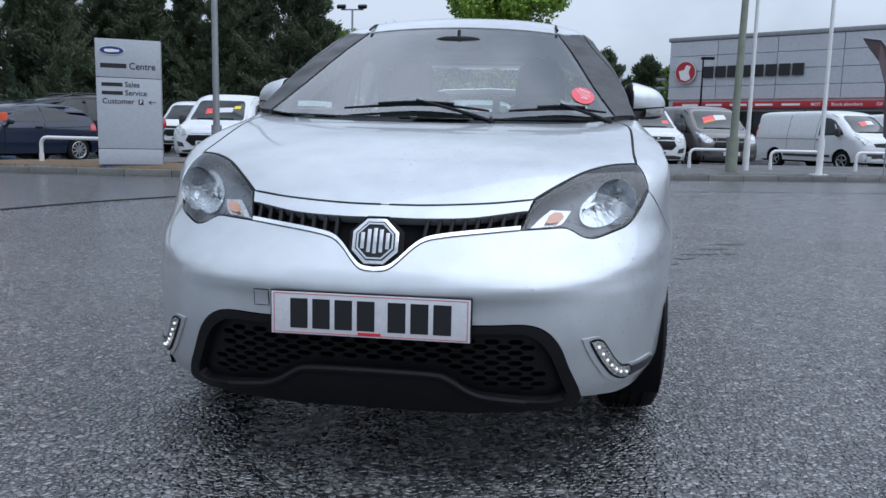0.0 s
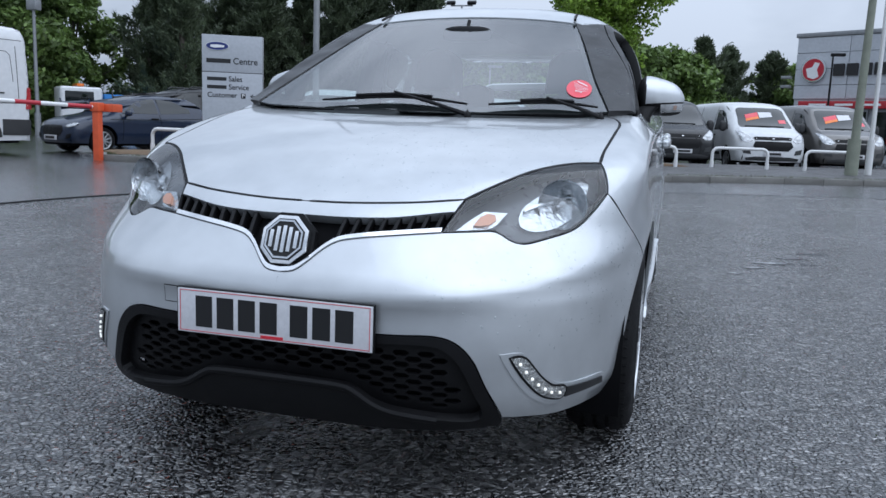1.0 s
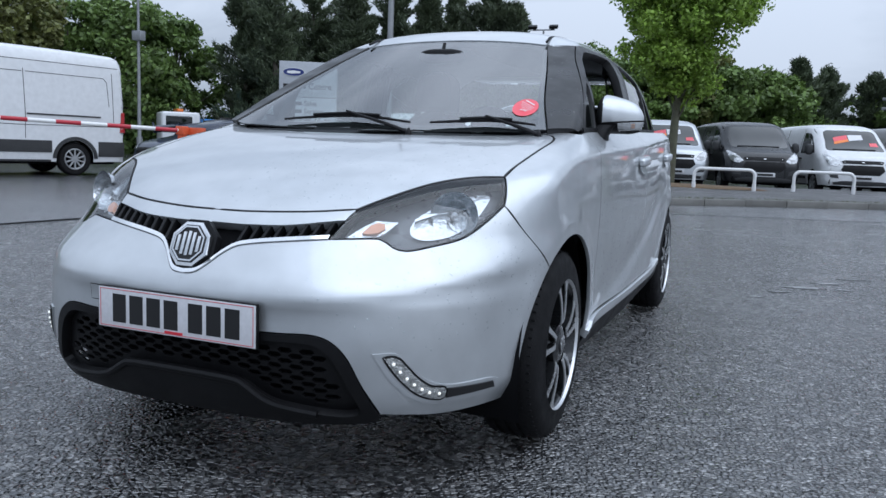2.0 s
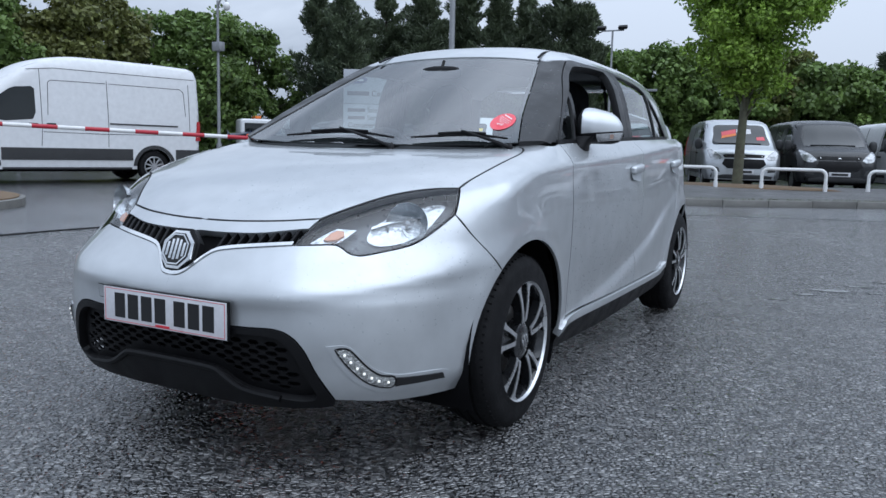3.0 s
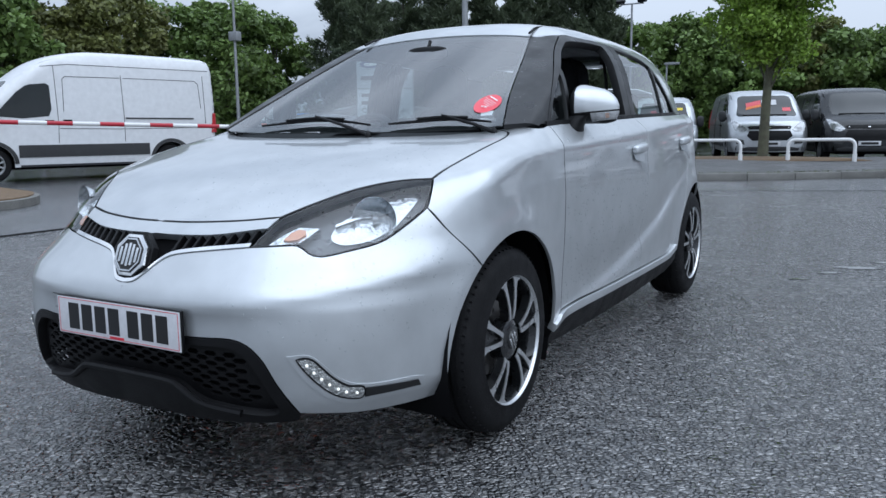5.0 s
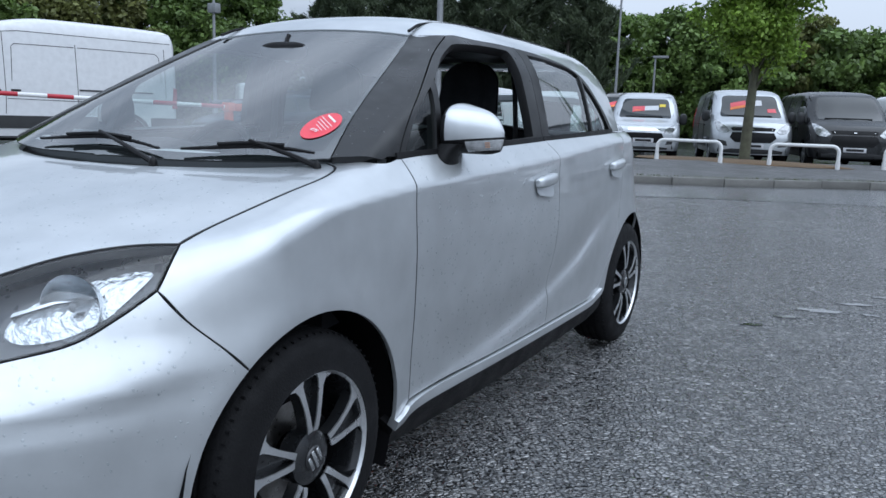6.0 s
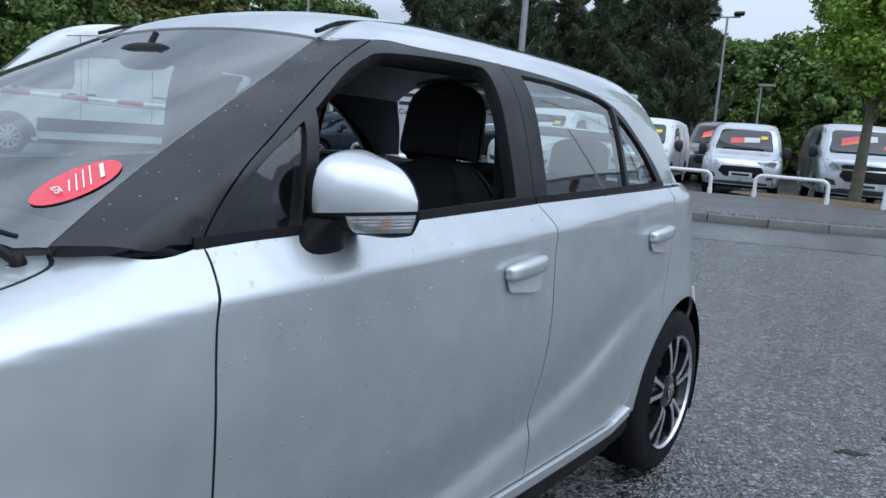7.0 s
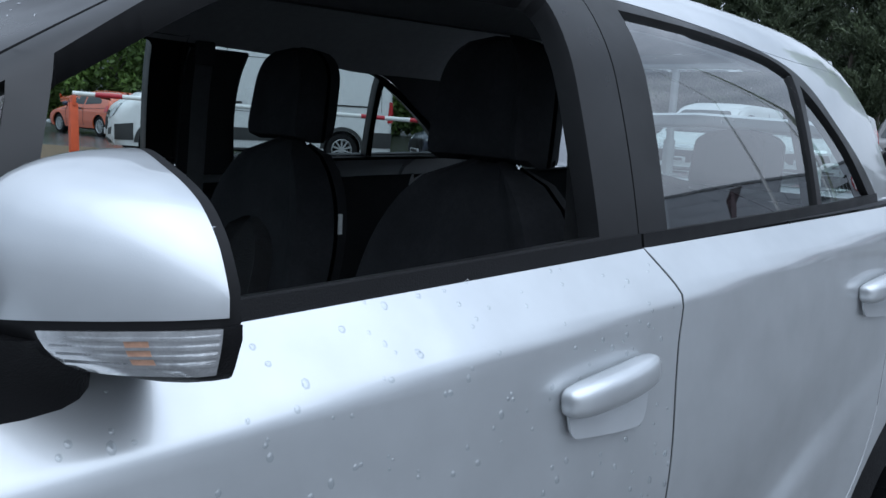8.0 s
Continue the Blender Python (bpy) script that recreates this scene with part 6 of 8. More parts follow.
    for s_ in (1, -1):
        mx, my, mz = S["mirror"]
        part("door_mirror", puff(0.10, 0.07, S.get("mirror_h", 0.13), 2.6, 2.2, 2.8), S.get("mirror_mat", BUMPER_GREY), v, m=Matrix.Translation((s_ * (mx + 0.10), my, mz)))
        part("mirror_arm", tube([(s_ * (mx - 0.12), my + 0.03, mz - 0.06), (s_ * (mx + 0.05), my, mz - 0.05)], 0.03, 8), BUMPER_GREY, v)
        for hy, hz in S.get("handles", ()):
            px = from_side(hull, [(hy, hz)])[0][0]
            part("door_handle", box(s_ * px, s_ * (px + 0.035), hy - 0.09, hy + 0.09, hz - 0.018, hz + 0.018, 0.008), SEAL, v)
    p = from_front(hull, S["wiper"])
    part("wiper", tube(p + slopes(hull, p) * 0.015, 0.012, 6), SEAL, v)
    for pts, m_ in S.get("cards", ()):
        q = poly_f(hull, pts)
        sheet("price_card", hull, [q], (0, -0.7, 0.7), m_, v, "printed card behind the windscreen", step=0.1, off=0.008, gap=0, lip=0)
    for pts in S.get("rails", ()):
        for s_ in (1, -1):
            part("roof_rail", tube([(s_ * x, y, z) for x, y, z in pts], 0.02, 8), BUMPER_GREY, v)
    return v


def repaint(v, m_):
    """Another body colour on a copy: the painted parts take the material on the object."""
    for ob in v.children_recursive:
        if ob.type == "MESH" and ob.name.split(".")[0] in ("body_side", "nose", "tail", "roof"):
            ob.material_slots[0].link = "OBJECT"
            ob.material_slots[0].material = m_
    return v


VAN_SILVER = paint("van_silver", (0.50, 0.52, 0.54), 0.34, 0.75)
VAN_WHITE = mat("van_white", (0.66, 0.67, 0.68), 0.38, coat=0.25, vary=0.02, size=1, coat_rough=0.15)
VAN_BLACK = mat("van_black", (0.010, 0.011, 0.013), 0.3, spec=0.3, coat=0.4, vary=0.3, size=2, rough_vary=0.06)
VAN_GREY = paint("van_grey", (0.09, 0.085, 0.08), 0.34, 0.7)
CAR_BLUE = mat("car_dark_blue", (0.010, 0.018, 0.042), 0.3, coat=0.5, spec=0.3, vary=0.1, size=2)
CAR_DARK = mat("pickup_dark", (0.012, 0.012, 0.013), 0.3, coat=0.3, spec=0.3, vary=0.2, size=2)
CAR_ORANGE = mat("car_orange", (0.55, 0.09, 0.02), 0.25, coat=1.0, vary=0.1, size=2)

custom = dict(paint=VAN_SILVER, group="vans parked in a row", wb=2.93, r=0.335, sill=0.30, corner=0.80, rear=4.0, nose_y=-0.95, track=0.94, spokes=5,
    w=[(0.25, 0.93), (0.6, 0.985), (1.05, 0.985), (1.35, 0.945), (1.75, 0.86), (1.95, 0.80)],
    nose=[(0.2, -0.84), (0.4, -0.95), (0.7, -0.94), (0.95, -0.86), (1.08, -0.74), (1.20, -0.46), (1.35, -0.22), (1.85, 0.42), (1.98, 0.72)],
    tail=[(0.3, 3.98), (1.0, 4.02), (2.0, 3.90)], roof=[(-1, 1.9), (0.4, 1.93), (1.2, 1.97), (3.0, 1.97), (4.1, 1.94)],
    seam_top=1.84, seam_rear_top=1.84, roof_edge=[(0.62, 1.87), (1.2, 1.90), (2.6, 1.90), (3.7, 1.88)], roof_front=1.86,
    side_panes=[[(-0.05, 1.16), (0.12, 1.36), (0.42, 1.62), (0.62, 1.70), (0.98, 1.72), (0.98, 1.14)]],
    screen=[(0, 1.23), (0.5, 1.235), (0.74, 1.25), (0.70, 1.5), (0.64, 1.76), (0.3, 1.79), (0, 1.795)],
    side_seams=[[(1.08, 0.4), (1.10, 1.1), (1.05, 1.8)], [(2.35, 0.45), (2.36, 1.2), (2.33, 1.82)], [(1.08, 1.02), (2.3, 1.02), (3.9, 1.02)]],
    side_trim=[[(0.45, 0.44), (2.5, 0.44), (2.5, 0.52), (0.45, 0.52)]],
    head=[[(0.55, 0.88), (0.66, 0.82), (0.84, 0.86), (0.90, 1.0), (0.90, 1.13), (0.80, 1.09), (0.64, 0.98)]],
    front_bits=[([(0, 0.885), (0.50, 0.89), (0.54, 0.955), (0.46, 0.975), (0, 0.975)], PLASTIC, "upper_grille"), ([(0, 0.922), (0.47, 0.924), (0.47, 0.938), (0, 0.936)], CHROME, "grille_bar"), ([(0, 0.60), (0.42, 0.60), (0.56, 0.72), (0.50, 0.85), (0, 0.855)], PLASTIC, "grille"),
                ([(0, 0.33), (0.72, 0.34), (0.74, 0.40), (0.5, 0.44), (0, 0.44)], BUMPER_GREY, "bumper_lip")],
    corner_bits=[([(0.60, 0.50), (0.80, 0.52), (0.84, 0.66), (0.64, 0.62)], BUMPER_GREY, "fog_lamp_recess")],
    rear_lamps=[[(3.86, 0.9), (3.98, 0.9), (3.95, 1.5), (3.86, 1.5)]], plate_z=0.52, mirror=(0.97, 0.08, 1.25), mirror_h=0.15, handles=[(0.92, 1.0)], wiper=[(-0.6, 1.255), (-0.1, 1.262), (0.5, 1.258)])
van_silver = build_vehicle("panel_van", "silver panel van with price cards in its windscreen", "van", dict(custom, cards=[([(-0.48, 1.46), (-0.10, 1.54), (-0.10, 1.66), (-0.48, 1.58)], STICKER), ([(-0.50, 1.40), (-0.10, 1.485), (-0.10, 1.555), (-0.48, 1.475)], ORANGE_CARD), ([(-0.08, 1.50), (0.30, 1.54), (0.30, 1.67), (-0.08, 1.66)], PLATE), ([(0.42, 1.36), (0.64, 1.36), (0.63, 1.46), (0.42, 1.45)], STICKER)]))
ROW_TURN = 18.0


def park(v, x, y, turn, z=0.004):
    v.matrix_basis = pose(x, y, z, 0, 0, turn)
    return v


van_black = repaint(copy_thing(van_silver, Matrix.Identity(4)), VAN_BLACK)
tagged(van_black, "black panel van with a clear windscreen")
for ob in [o for o in van_black.children if o.name.startswith("price_card")]:
    bpy.data.objects.remove(ob)
van_white = tagged(repaint(copy_thing(van_silver, Matrix.Identity(4)), VAN_WHITE), "white panel van with price cards in its windscreen")
van_grey = tagged(repaint(copy_thing(van_silver, Matrix.Identity(4)), VAN_GREY), "dark grey panel van with price cards in its windscreen")


def park_by_plate(v, x, y, turn, z=0.004):
    """The plate, 0.95 m ahead of the front axle, comes to (x, y)."""
    return park(v, x - 0.95 * math.sin(radians(turn)), y + 0.95 * math.cos(radians(turn)), turn, z)


park_by_plate(van_silver, -1.22, 20.1, ROW_TURN)
park_by_plate(van_black, 1.06, 20.5, ROW_TURN)
park_by_plate(van_white, 3.45, 21.2, ROW_TURN)
park_by_plate(van_grey, 5.62, 21.9, ROW_TURN)

connect = dict(custom, wb=2.66, r=0.325, rear=3.45, track=0.88, corner=0.72,
    w=[(0.25, 0.86), (0.6, 0.915), (1.0, 0.915), (1.3, 0.87), (1.65, 0.78), (1.85, 0.72)],
    nose=[(0.2, -0.76), (0.4, -0.87), (0.7, -0.86), (0.88, -0.79), (0.98, -0.62), (1.10, -0.20), (1.2, 0.0), (1.68, 0.62), (1.82, 0.92)],
    tail=[(0.3, 3.45), (1.0, 3.47), (1.85, 3.35)], roof=[(-1, 1.75), (0.5, 1.78), (1.3, 1.83), (2.6, 1.82), (3.5, 1.78)],
    seam_top=1.68, seam_rear_top=1.68, roof_edge=[(0.85, 1.715), (1.4, 1.75), (2.4, 1.75), (3.2, 1.72)], roof_front=1.7,
    side_panes=[[(0.2, 1.06), (0.42, 1.28), (0.72, 1.52), (1.05, 1.58), (1.25, 1.58), (1.25, 1.05)]],
    screen=[(0, 1.13), (0.5, 1.135), (0.67, 1.15), (0.63, 1.4), (0.56, 1.62), (0.3, 1.64), (0, 1.645)],
    side_seams=[[(1.35, 0.4), (1.36, 1.0), (1.32, 1.6)], [(2.3, 0.5), (2.3, 1.2), (2.28, 1.65)]], side_trim=[[(0.45, 0.42), (2.2, 0.42), (2.2, 0.50), (0.45, 0.50)]],
    head=[[(0.50, 0.76), (0.64, 0.74), (0.79, 0.84), (0.83, 1.0), (0.72, 0.96), (0.55, 0.86)]],
    front_bits=[([(0, 0.80), (0.38, 0.80), (0.42, 0.85), (0.36, 0.865), (0, 0.865)], CHROME, "grille_bar"), ([(0, 0.50), (0.36, 0.50), (0.52, 0.62), (0.45, 0.75), (0, 0.755)], PLASTIC, "grille"),
                ([(0, 0.33), (0.6, 0.34), (0.62, 0.38), (0.4, 0.40), (0, 0.40)], BUMPER_GREY, "bumper_lip")],
    corner_bits=[([(0.56, 0.46), (0.72, 0.48), (0.75, 0.60), (0.60, 0.56)], BUMPER_GREY, "fog_lamp_recess")],
    rear_lamps=[[(3.32, 0.9), (3.42, 0.9), (3.40, 1.4), (3.32, 1.4)]], plate_z=0.56, mirror=(0.90, 0.35, 1.12), handles=[(1.15, 0.95)], wiper=[(-0.5, 1.155), (0, 1.16), (0.45, 1.158)],
    cards=[([(-0.34, 1.28), (-0.02, 1.32), (-0.02, 1.44), (-0.34, 1.42)], STICKER), ([(-0.30, 1.29), (-0.06, 1.315), (-0.06, 1.36), (-0.30, 1.34)], ORANGE_CARD), ([(-0.02, 1.32), (0.34, 1.34), (0.34, 1.46), (-0.02, 1.44)], PLATE), ([(0.36, 1.42), (0.52, 1.43), (0.52, 1.50), (0.36, 1.50)], YELLOW_CARD)])
van_small = build_vehicle("small_van", "small silver van with price cards in its windscreen", "van", connect)
park_by_plate(van_small, -3.78, 19.3, 15)
van_small_white = tagged(repaint(copy_thing(van_small, Matrix.Identity(4)), VAN_WHITE), "small white van with price cards in its windscreen")
park_by_plate(van_small_white, -7.97, 15.9, 6)
van_small_b = tagged(repaint(copy_thing(van_small, Matrix.Identity(4)), VAN_WHITE), "small white van with a card in its windscreen")
park_by_plate(van_small_b, -6.55, 19.2, 12)
van_dark_b = tagged(repaint(copy_thing(van_silver, Matrix.Identity(4)), VAN_GREY), "dark grey panel van with price cards in its windscreen")
park_by_plate(van_dark_b, -6.2, 24.6, 10)
van_white_b = tagged(repaint(copy_thing(van_black, Matrix.Identity(4)), VAN_WHITE), "white panel van with a clear windscreen")
park_by_plate(van_white_b, -13.6, 26.0, 4)

trafic = dict(custom, cards=[([(-0.30, 1.46), (0.02, 1.50), (0.02, 1.62), (-0.30, 1.58)], STICKER), ([(-0.28, 1.45), (0.0, 1.49), (0.0, 1.53), (-0.28, 1.49)], ORANGE_CARD), ([(0.02, 1.50), (0.32, 1.52), (0.32, 1.64), (0.02, 1.62)], PLATE)],
    paint=VAN_WHITE, front_bits=[([(0, 0.78), (0.5, 0.80), (0.56, 0.90), (0, 0.93)], PLASTIC, "grille"), ([(0, 0.42), (0.66, 0.44), (0.62, 0.62), (0, 0.62)], BUMPER_GREY, "lower_grille")])
van_long = build_vehicle("panel_van", "white panel van seen along its plain side", "van", trafic)
park(van_long, 10.4, 25.0, 28)
park(tagged(copy_thing(van_long, Matrix.Identity(4)), "white panel van parked behind the rails"), 13.9, 25.6, 26)

transit = dict(custom, group="", paint=VAN_WHITE, wb=3.75, r=0.36, rim=0.235, rear=4.95, track=0.98, corner=0.84, spokes=10, k_corner=0.18, k_top=0.07, flares=(0.0, 3.75),
    w=[(0.25, 0.98), (0.6, 1.02), (1.25, 1.02), (2.0, 0.995), (2.45, 0.96), (2.62, 0.91), (2.8, 0.80)],
    nose=[(0.2, -0.86), (0.45, -1.0), (0.8, -0.99), (1.05, -0.90), (1.2, -0.72), (1.32, -0.46), (1.5, -0.24), (2.1, 0.42), (2.4, 0.80), (2.62, 1.20), (2.8, 1.9)],
    tail=[(0.3, 4.95), (1.5, 4.96), (2.4, 4.90), (2.8, 4.76)], roof=[(-1, 2.2), (0.7, 2.45), (1.1, 2.62), (1.6, 2.74), (2.2, 2.78), (4.0, 2.75), (5.0, 2.70)],
    seam_top=2.34, seam_rear_top=2.60, roof_edge=[(0.95, 2.42), (1.4, 2.58), (2.0, 2.66), (3.6, 2.65), (4.6, 2.62)], roof_front=2.36,
    side_panes=[[(0.10, 1.36), (0.26, 1.56), (0.54, 1.86), (0.70, 1.98), (0.80, 2.02), (1.12, 2.05), (1.19, 2.0), (1.20, 1.5), (1.14, 1.36), (0.62, 1.31)]],
    screen=[(0, 1.35), (0.5, 1.36), (0.76, 1.38), (0.72, 1.7), (0.66, 2.06), (0.3, 2.10), (0, 2.11)],
    side_seams=[[(1.30, 0.80), (1.32, 1.2), (1.30, 2.42)], [(2.70, 0.80), (2.71, 1.3), (2.69, 2.26)], [(1.05, 2.40), (1.6, 2.46), (4.75, 2.42)],
                [(1.44, 1.46), (1.46, 2.15), (1.52, 2.20), (2.66, 2.20)], [(2.74, 2.20), (4.40, 2.18), (4.48, 2.10), (4.52, 1.55)], [(1.34, 1.10), (2.6, 1.08), (4.6, 1.10)], [(4.62, 1.2), (4.60, 2.3)]],
    side_trim=[[(0.50, 0.50), (3.24, 0.50), (3.24, 0.76), (0.50, 0.76)], [(2.74, 1.30), (4.32, 1.29), (4.32, 1.325), (2.74, 1.335)], [(4.26, 0.42), (4.86, 0.42), (4.86, 0.76), (4.26, 0.76)], [(-0.84, 0.42), (-0.50, 0.42), (-0.50, 0.76), (-0.84, 0.72)], [(0.52, 0.30), (3.22, 0.30), (3.22, 0.345), (0.52, 0.345)]],
    rear_lamps=[[(4.76, 0.98), (4.90, 0.98), (4.88, 1.44), (4.80, 1.44)]], plate_z=0.55, mirror=(1.02, 0.12, 1.48), mirror_h=0.20, handles=[(1.14, 1.26), (1.50, 1.27)], wiper=[(-0.6, 1.375), (-0.1, 1.385), (0.5, 1.38)], cards=[])
big_van = build_vehicle("high_roof_van", "long white high-roof van with dark lower mouldings", "van", transit)
park(big_van, -15.3, 7.75, -20, 0.004)

hatch = dict(custom, group="", paint=CAR_BLUE, wb=2.49, r=0.315, rim=0.215, sill=0.24, rear=3.2, track=0.83, corner=0.66, spokes=10,
    w=[(0.2, 0.80), (0.5, 0.865), (0.75, 0.865), (0.95, 0.80), (1.2, 0.68), (1.42, 0.56)],
    nose=[(0.15, -0.70), (0.35, -0.83), (0.6, -0.80), (0.74, -0.66), (0.86, -0.30), (0.96, 0.18), (1.1, 0.48), (1.38, 1.02), (1.46, 1.4)],
    tail=[(0.25, 3.15), (0.6, 3.2), (0.95, 3.10), (1.2, 2.92), (1.45, 2.6)], roof=[(-1, 1.3), (0.9, 1.38), (1.5, 1.46), (2.2, 1.44), (3.0, 1.36)], bow=0.14,
    seam_top=1.37, seam_rear_top=1.32, roof_edge=[(1.25, 1.39), (1.7, 1.40), (2.3, 1.37)], roof_front=1.38,
    side_panes=[[(0.55, 0.97), (0.85, 1.18), (1.12, 1.32), (1.5, 1.35), (1.53, 0.98)], [(1.6, 0.98), (1.58, 1.35), (2.05, 1.32), (2.5, 1.12), (2.5, 1.03)]],
    screen=[(0, 0.985), (0.4, 0.99), (0.60, 1.0), (0.56, 1.15), (0.50, 1.33), (0.25, 1.35), (0, 1.355)],
    side_seams=[[(0.5, 0.32), (0.52, 0.7), (0.5, 0.95)], [(1.56, 0.32), (1.58, 0.7), (1.56, 0.96)], [(0.2, 0.82), (1.5, 0.84), (2.9, 0.90)]], side_trim=[],
    head=[[(0.50, 0.62), (0.62, 0.60), (0.74, 0.64), (0.76, 0.71), (0.64, 0.71), (0.54, 0.66)]],
    front_bits=[([(0, 0.40), (0.34, 0.40), (0.44, 0.52), (0.38, 0.64), (0, 0.65)], PLASTIC, "grille")], corner_bits=[([(0.54, 0.34), (0.68, 0.36), (0.70, 0.46), (0.58, 0.44)], PLASTIC, "fog_lamp_recess")],
    rear_lamps=[[(2.82, 0.78), (3.0, 0.80), (2.98, 0.98), (2.86, 0.96)]], plate_z=0.36, mirror=(0.82, 0.62, 0.98), mirror_h=0.07, mirror_mat=CAR_BLUE, handles=[(1.40, 0.86)], wiper=[(-0.4, 1.0), (0, 1.005), (0.4, 1.003)], cards=[])
blue_car = build_vehicle("small_car", "dark blue three-door hatchback with alloy wheels", "car", hatch)
park(blue_car, -13.0, 14.0, -20)
for xy, turn, m_, lab in (((-15.5, 20.5), -60, VAN_SILVER, "small silver car parked beyond the van"), ((-27.5, 10.4), -80, CAR_ORANGE, "small orange-red car by the far kerb"), ((-29.0, 14.5), -100, VAN_SILVER, "small silver car by the hedge"), ((-31.0, 19.0), -95, CAR_DARK, "dark car parked by the hedge")):
    park(tagged(repaint(copy_thing(blue_car, Matrix.Identity(4)), m_), lab), *xy, turn)
pickup = dict(hatch, paint=CAR_DARK, wb=3.22, r=0.37, rim=0.23, sill=0.42, rear=4.45, track=0.90, corner=0.70, mirror_mat=CAR_DARK,
    w=[(0.3, 0.88), (0.7, 0.925), (1.0, 0.925), (1.25, 0.84), (1.6, 0.70), (1.78, 0.62)],
    nose=[(0.3, -0.80), (0.6, -0.88), (0.95, -0.84), (1.08, -0.66), (1.14, -0.2), (1.22, 0.32), (1.4, 0.66), (1.68, 1.1), (1.8, 1.5)],
    tail=[(0.4, 4.40), (1.0, 4.45), (1.5, 4.38), (1.8, 4.30)], roof=[(-1, 1.6), (1.0, 1.70), (1.6, 1.80), (2.6, 1.80), (3.2, 1.78), (4.4, 1.70)],
    seam_top=1.66, seam_rear_top=1.62, roof_edge=[(1.35, 1.70), (2.0, 1.74), (3.2, 1.72), (4.0, 1.66)], roof_front=1.68,
    side_panes=[[(0.75, 1.24), (1.0, 1.44), (1.3, 1.62), (1.75, 1.65), (1.75, 1.25)], [(1.85, 1.25), (1.85, 1.65), (2.6, 1.64), (2.8, 1.26)], [(3.0, 1.28), (3.0, 1.62), (4.0, 1.58), (4.15, 1.3)]],
    screen=[(0, 1.25), (0.4, 1.255), (0.64, 1.27), (0.60, 1.42), (0.54, 1.62), (0.25, 1.64), (0, 1.645)],
    side_seams=[[(0.7, 0.5), (0.72, 1.2)], [(1.8, 0.5), (1.82, 1.2)], [(2.9, 0.6), (2.92, 1.7)]], head=[[(0.52, 0.86), (0.70, 0.84), (0.82, 0.92), (0.80, 1.02), (0.60, 1.0)]],
    front_bits=[([(0, 0.62), (0.42, 0.64), (0.48, 0.82), (0.42, 1.0), (0, 1.02)], PLASTIC, "grille")], corner_bits=[], rear_lamps=[[(4.24, 0.9), (4.38, 0.9), (4.38, 1.2), (4.26, 1.2)]], plate_z=0.55, mirror=(0.92, 0.8, 1.22), mirror_h=0.10,
    handles=[(1.65, 1.08), (2.75, 1.08)], wiper=[(-0.4, 1.265), (0, 1.27), (0.4, 1.268)], rails=[[(0.66, 1.5, 1.78), (0.66, 1.6, 1.83), (0.66, 3.0, 1.83), (0.66, 3.1, 1.79)]])
dark_pickup = build_vehicle("pickup_truck", "dark double-cab pickup with a closed load bed", "pickup", pickup)
park(dark_pickup, -14.4, 17.6, -28)


# ---- ground, kerb, verge ----
ASPHALT = asphalt_mat("coarse_damp_asphalt", (0.032, 0.032, 0.033), (0.20, 0.197, 0.193), 54.0, 0.10, 0.32, 0.95)
SMOOTH_ASPHALT = asphalt_mat("smooth_wet_asphalt", (0.036, 0.037, 0.039), (0.11, 0.11, 0.112), 110.0, 0.08, 0.26, 0.25, 0.9, 0.5)
VERGE_TAR = asphalt_mat("verge_tarmac", (0.05, 0.05, 0.05), (0.12, 0.115, 0.11), 90.0, 0.35, 0.7, 0.8, 0.25)
CONCRETE = mat("kerb_concrete", (0.20, 0.195, 0.18), 0.75, vary=0.35, size=4, bump=0.4, bump_size=60, rough_vary=0.15, by_object=0.15)
MULCH = mat("brown_bark_mulch", (0.20, 0.13, 0.07), 0.9, second=(0.10, 0.07, 0.04), size=14, bump=0.9, bump_size=40)
GRASS = mat("grass_blades", (0.07, 0.10, 0.025), 0.7, second=(0.10, 0.10, 0.04), size=5, island=0.35)
WHITE_RAIL = mat("white_painted_steel", (0.78, 0.78, 0.77), 0.4, vary=0.1, size=7, rough_vary=0.1)
GALV = mat("galvanised_steel", (0.34, 0.35, 0.36), 0.5, 0.6, vary=0.2, size=5, rough_vary=0.1)
POST_GREEN = mat("weathered_post", (0.26, 0.28, 0.22), 0.6, vary=0.25, size=4, rough_vary=0.1)
RED_PAINT = mat("red_paint", (0.45, 0.018, 0.035), 0.4, vary=0.15, size=8)
ORANGE_RED = mat("orange_red_paint", (0.75, 0.12, 0.04), 0.45, vary=0.2, size=8)
SIGN_GREY = mat("sign_grey_panel", (0.42, 0.44, 0.47), 0.4, vary=0.05, size=2, rough_vary=0.06)
SIGN_BLUE = mat("sign_blue", (0.015, 0.03, 0.16), 0.4, vary=0.1, size=3)
CLADDING = mat("grey_metal_cladding", (0.50, 0.52, 0.55), 0.45, 0.2, vary=0.06, size=0.8, rough_vary=0.08, by_object=0.04)
FASCIA_RED = mat("red_fascia", (0.42, 0.02, 0.03), 0.45, vary=0.1, size=1.5)


def grid_sheet(name, x0, x1, y0, y1, n, z, material, label):
    xs, ys = np.linspace(x0, x1, n), np.linspace(y0, y1, n)
    verts = [(x, y, z) for y in ys for x in xs]
    faces = [(j * n + i, j * n + i + 1, j * n + n + i + 1, j * n + n + i) for j in range(n - 1) for i in range(n - 1)]
    return tagged(new(name, mesh_of(name, verts, faces, material)), label, name, kind="structure")


grid_sheet("ground", -600, 600, -600, 600, 13, 0.0, ASPHALT, "coarse grey asphalt of a car park, damp after rain")
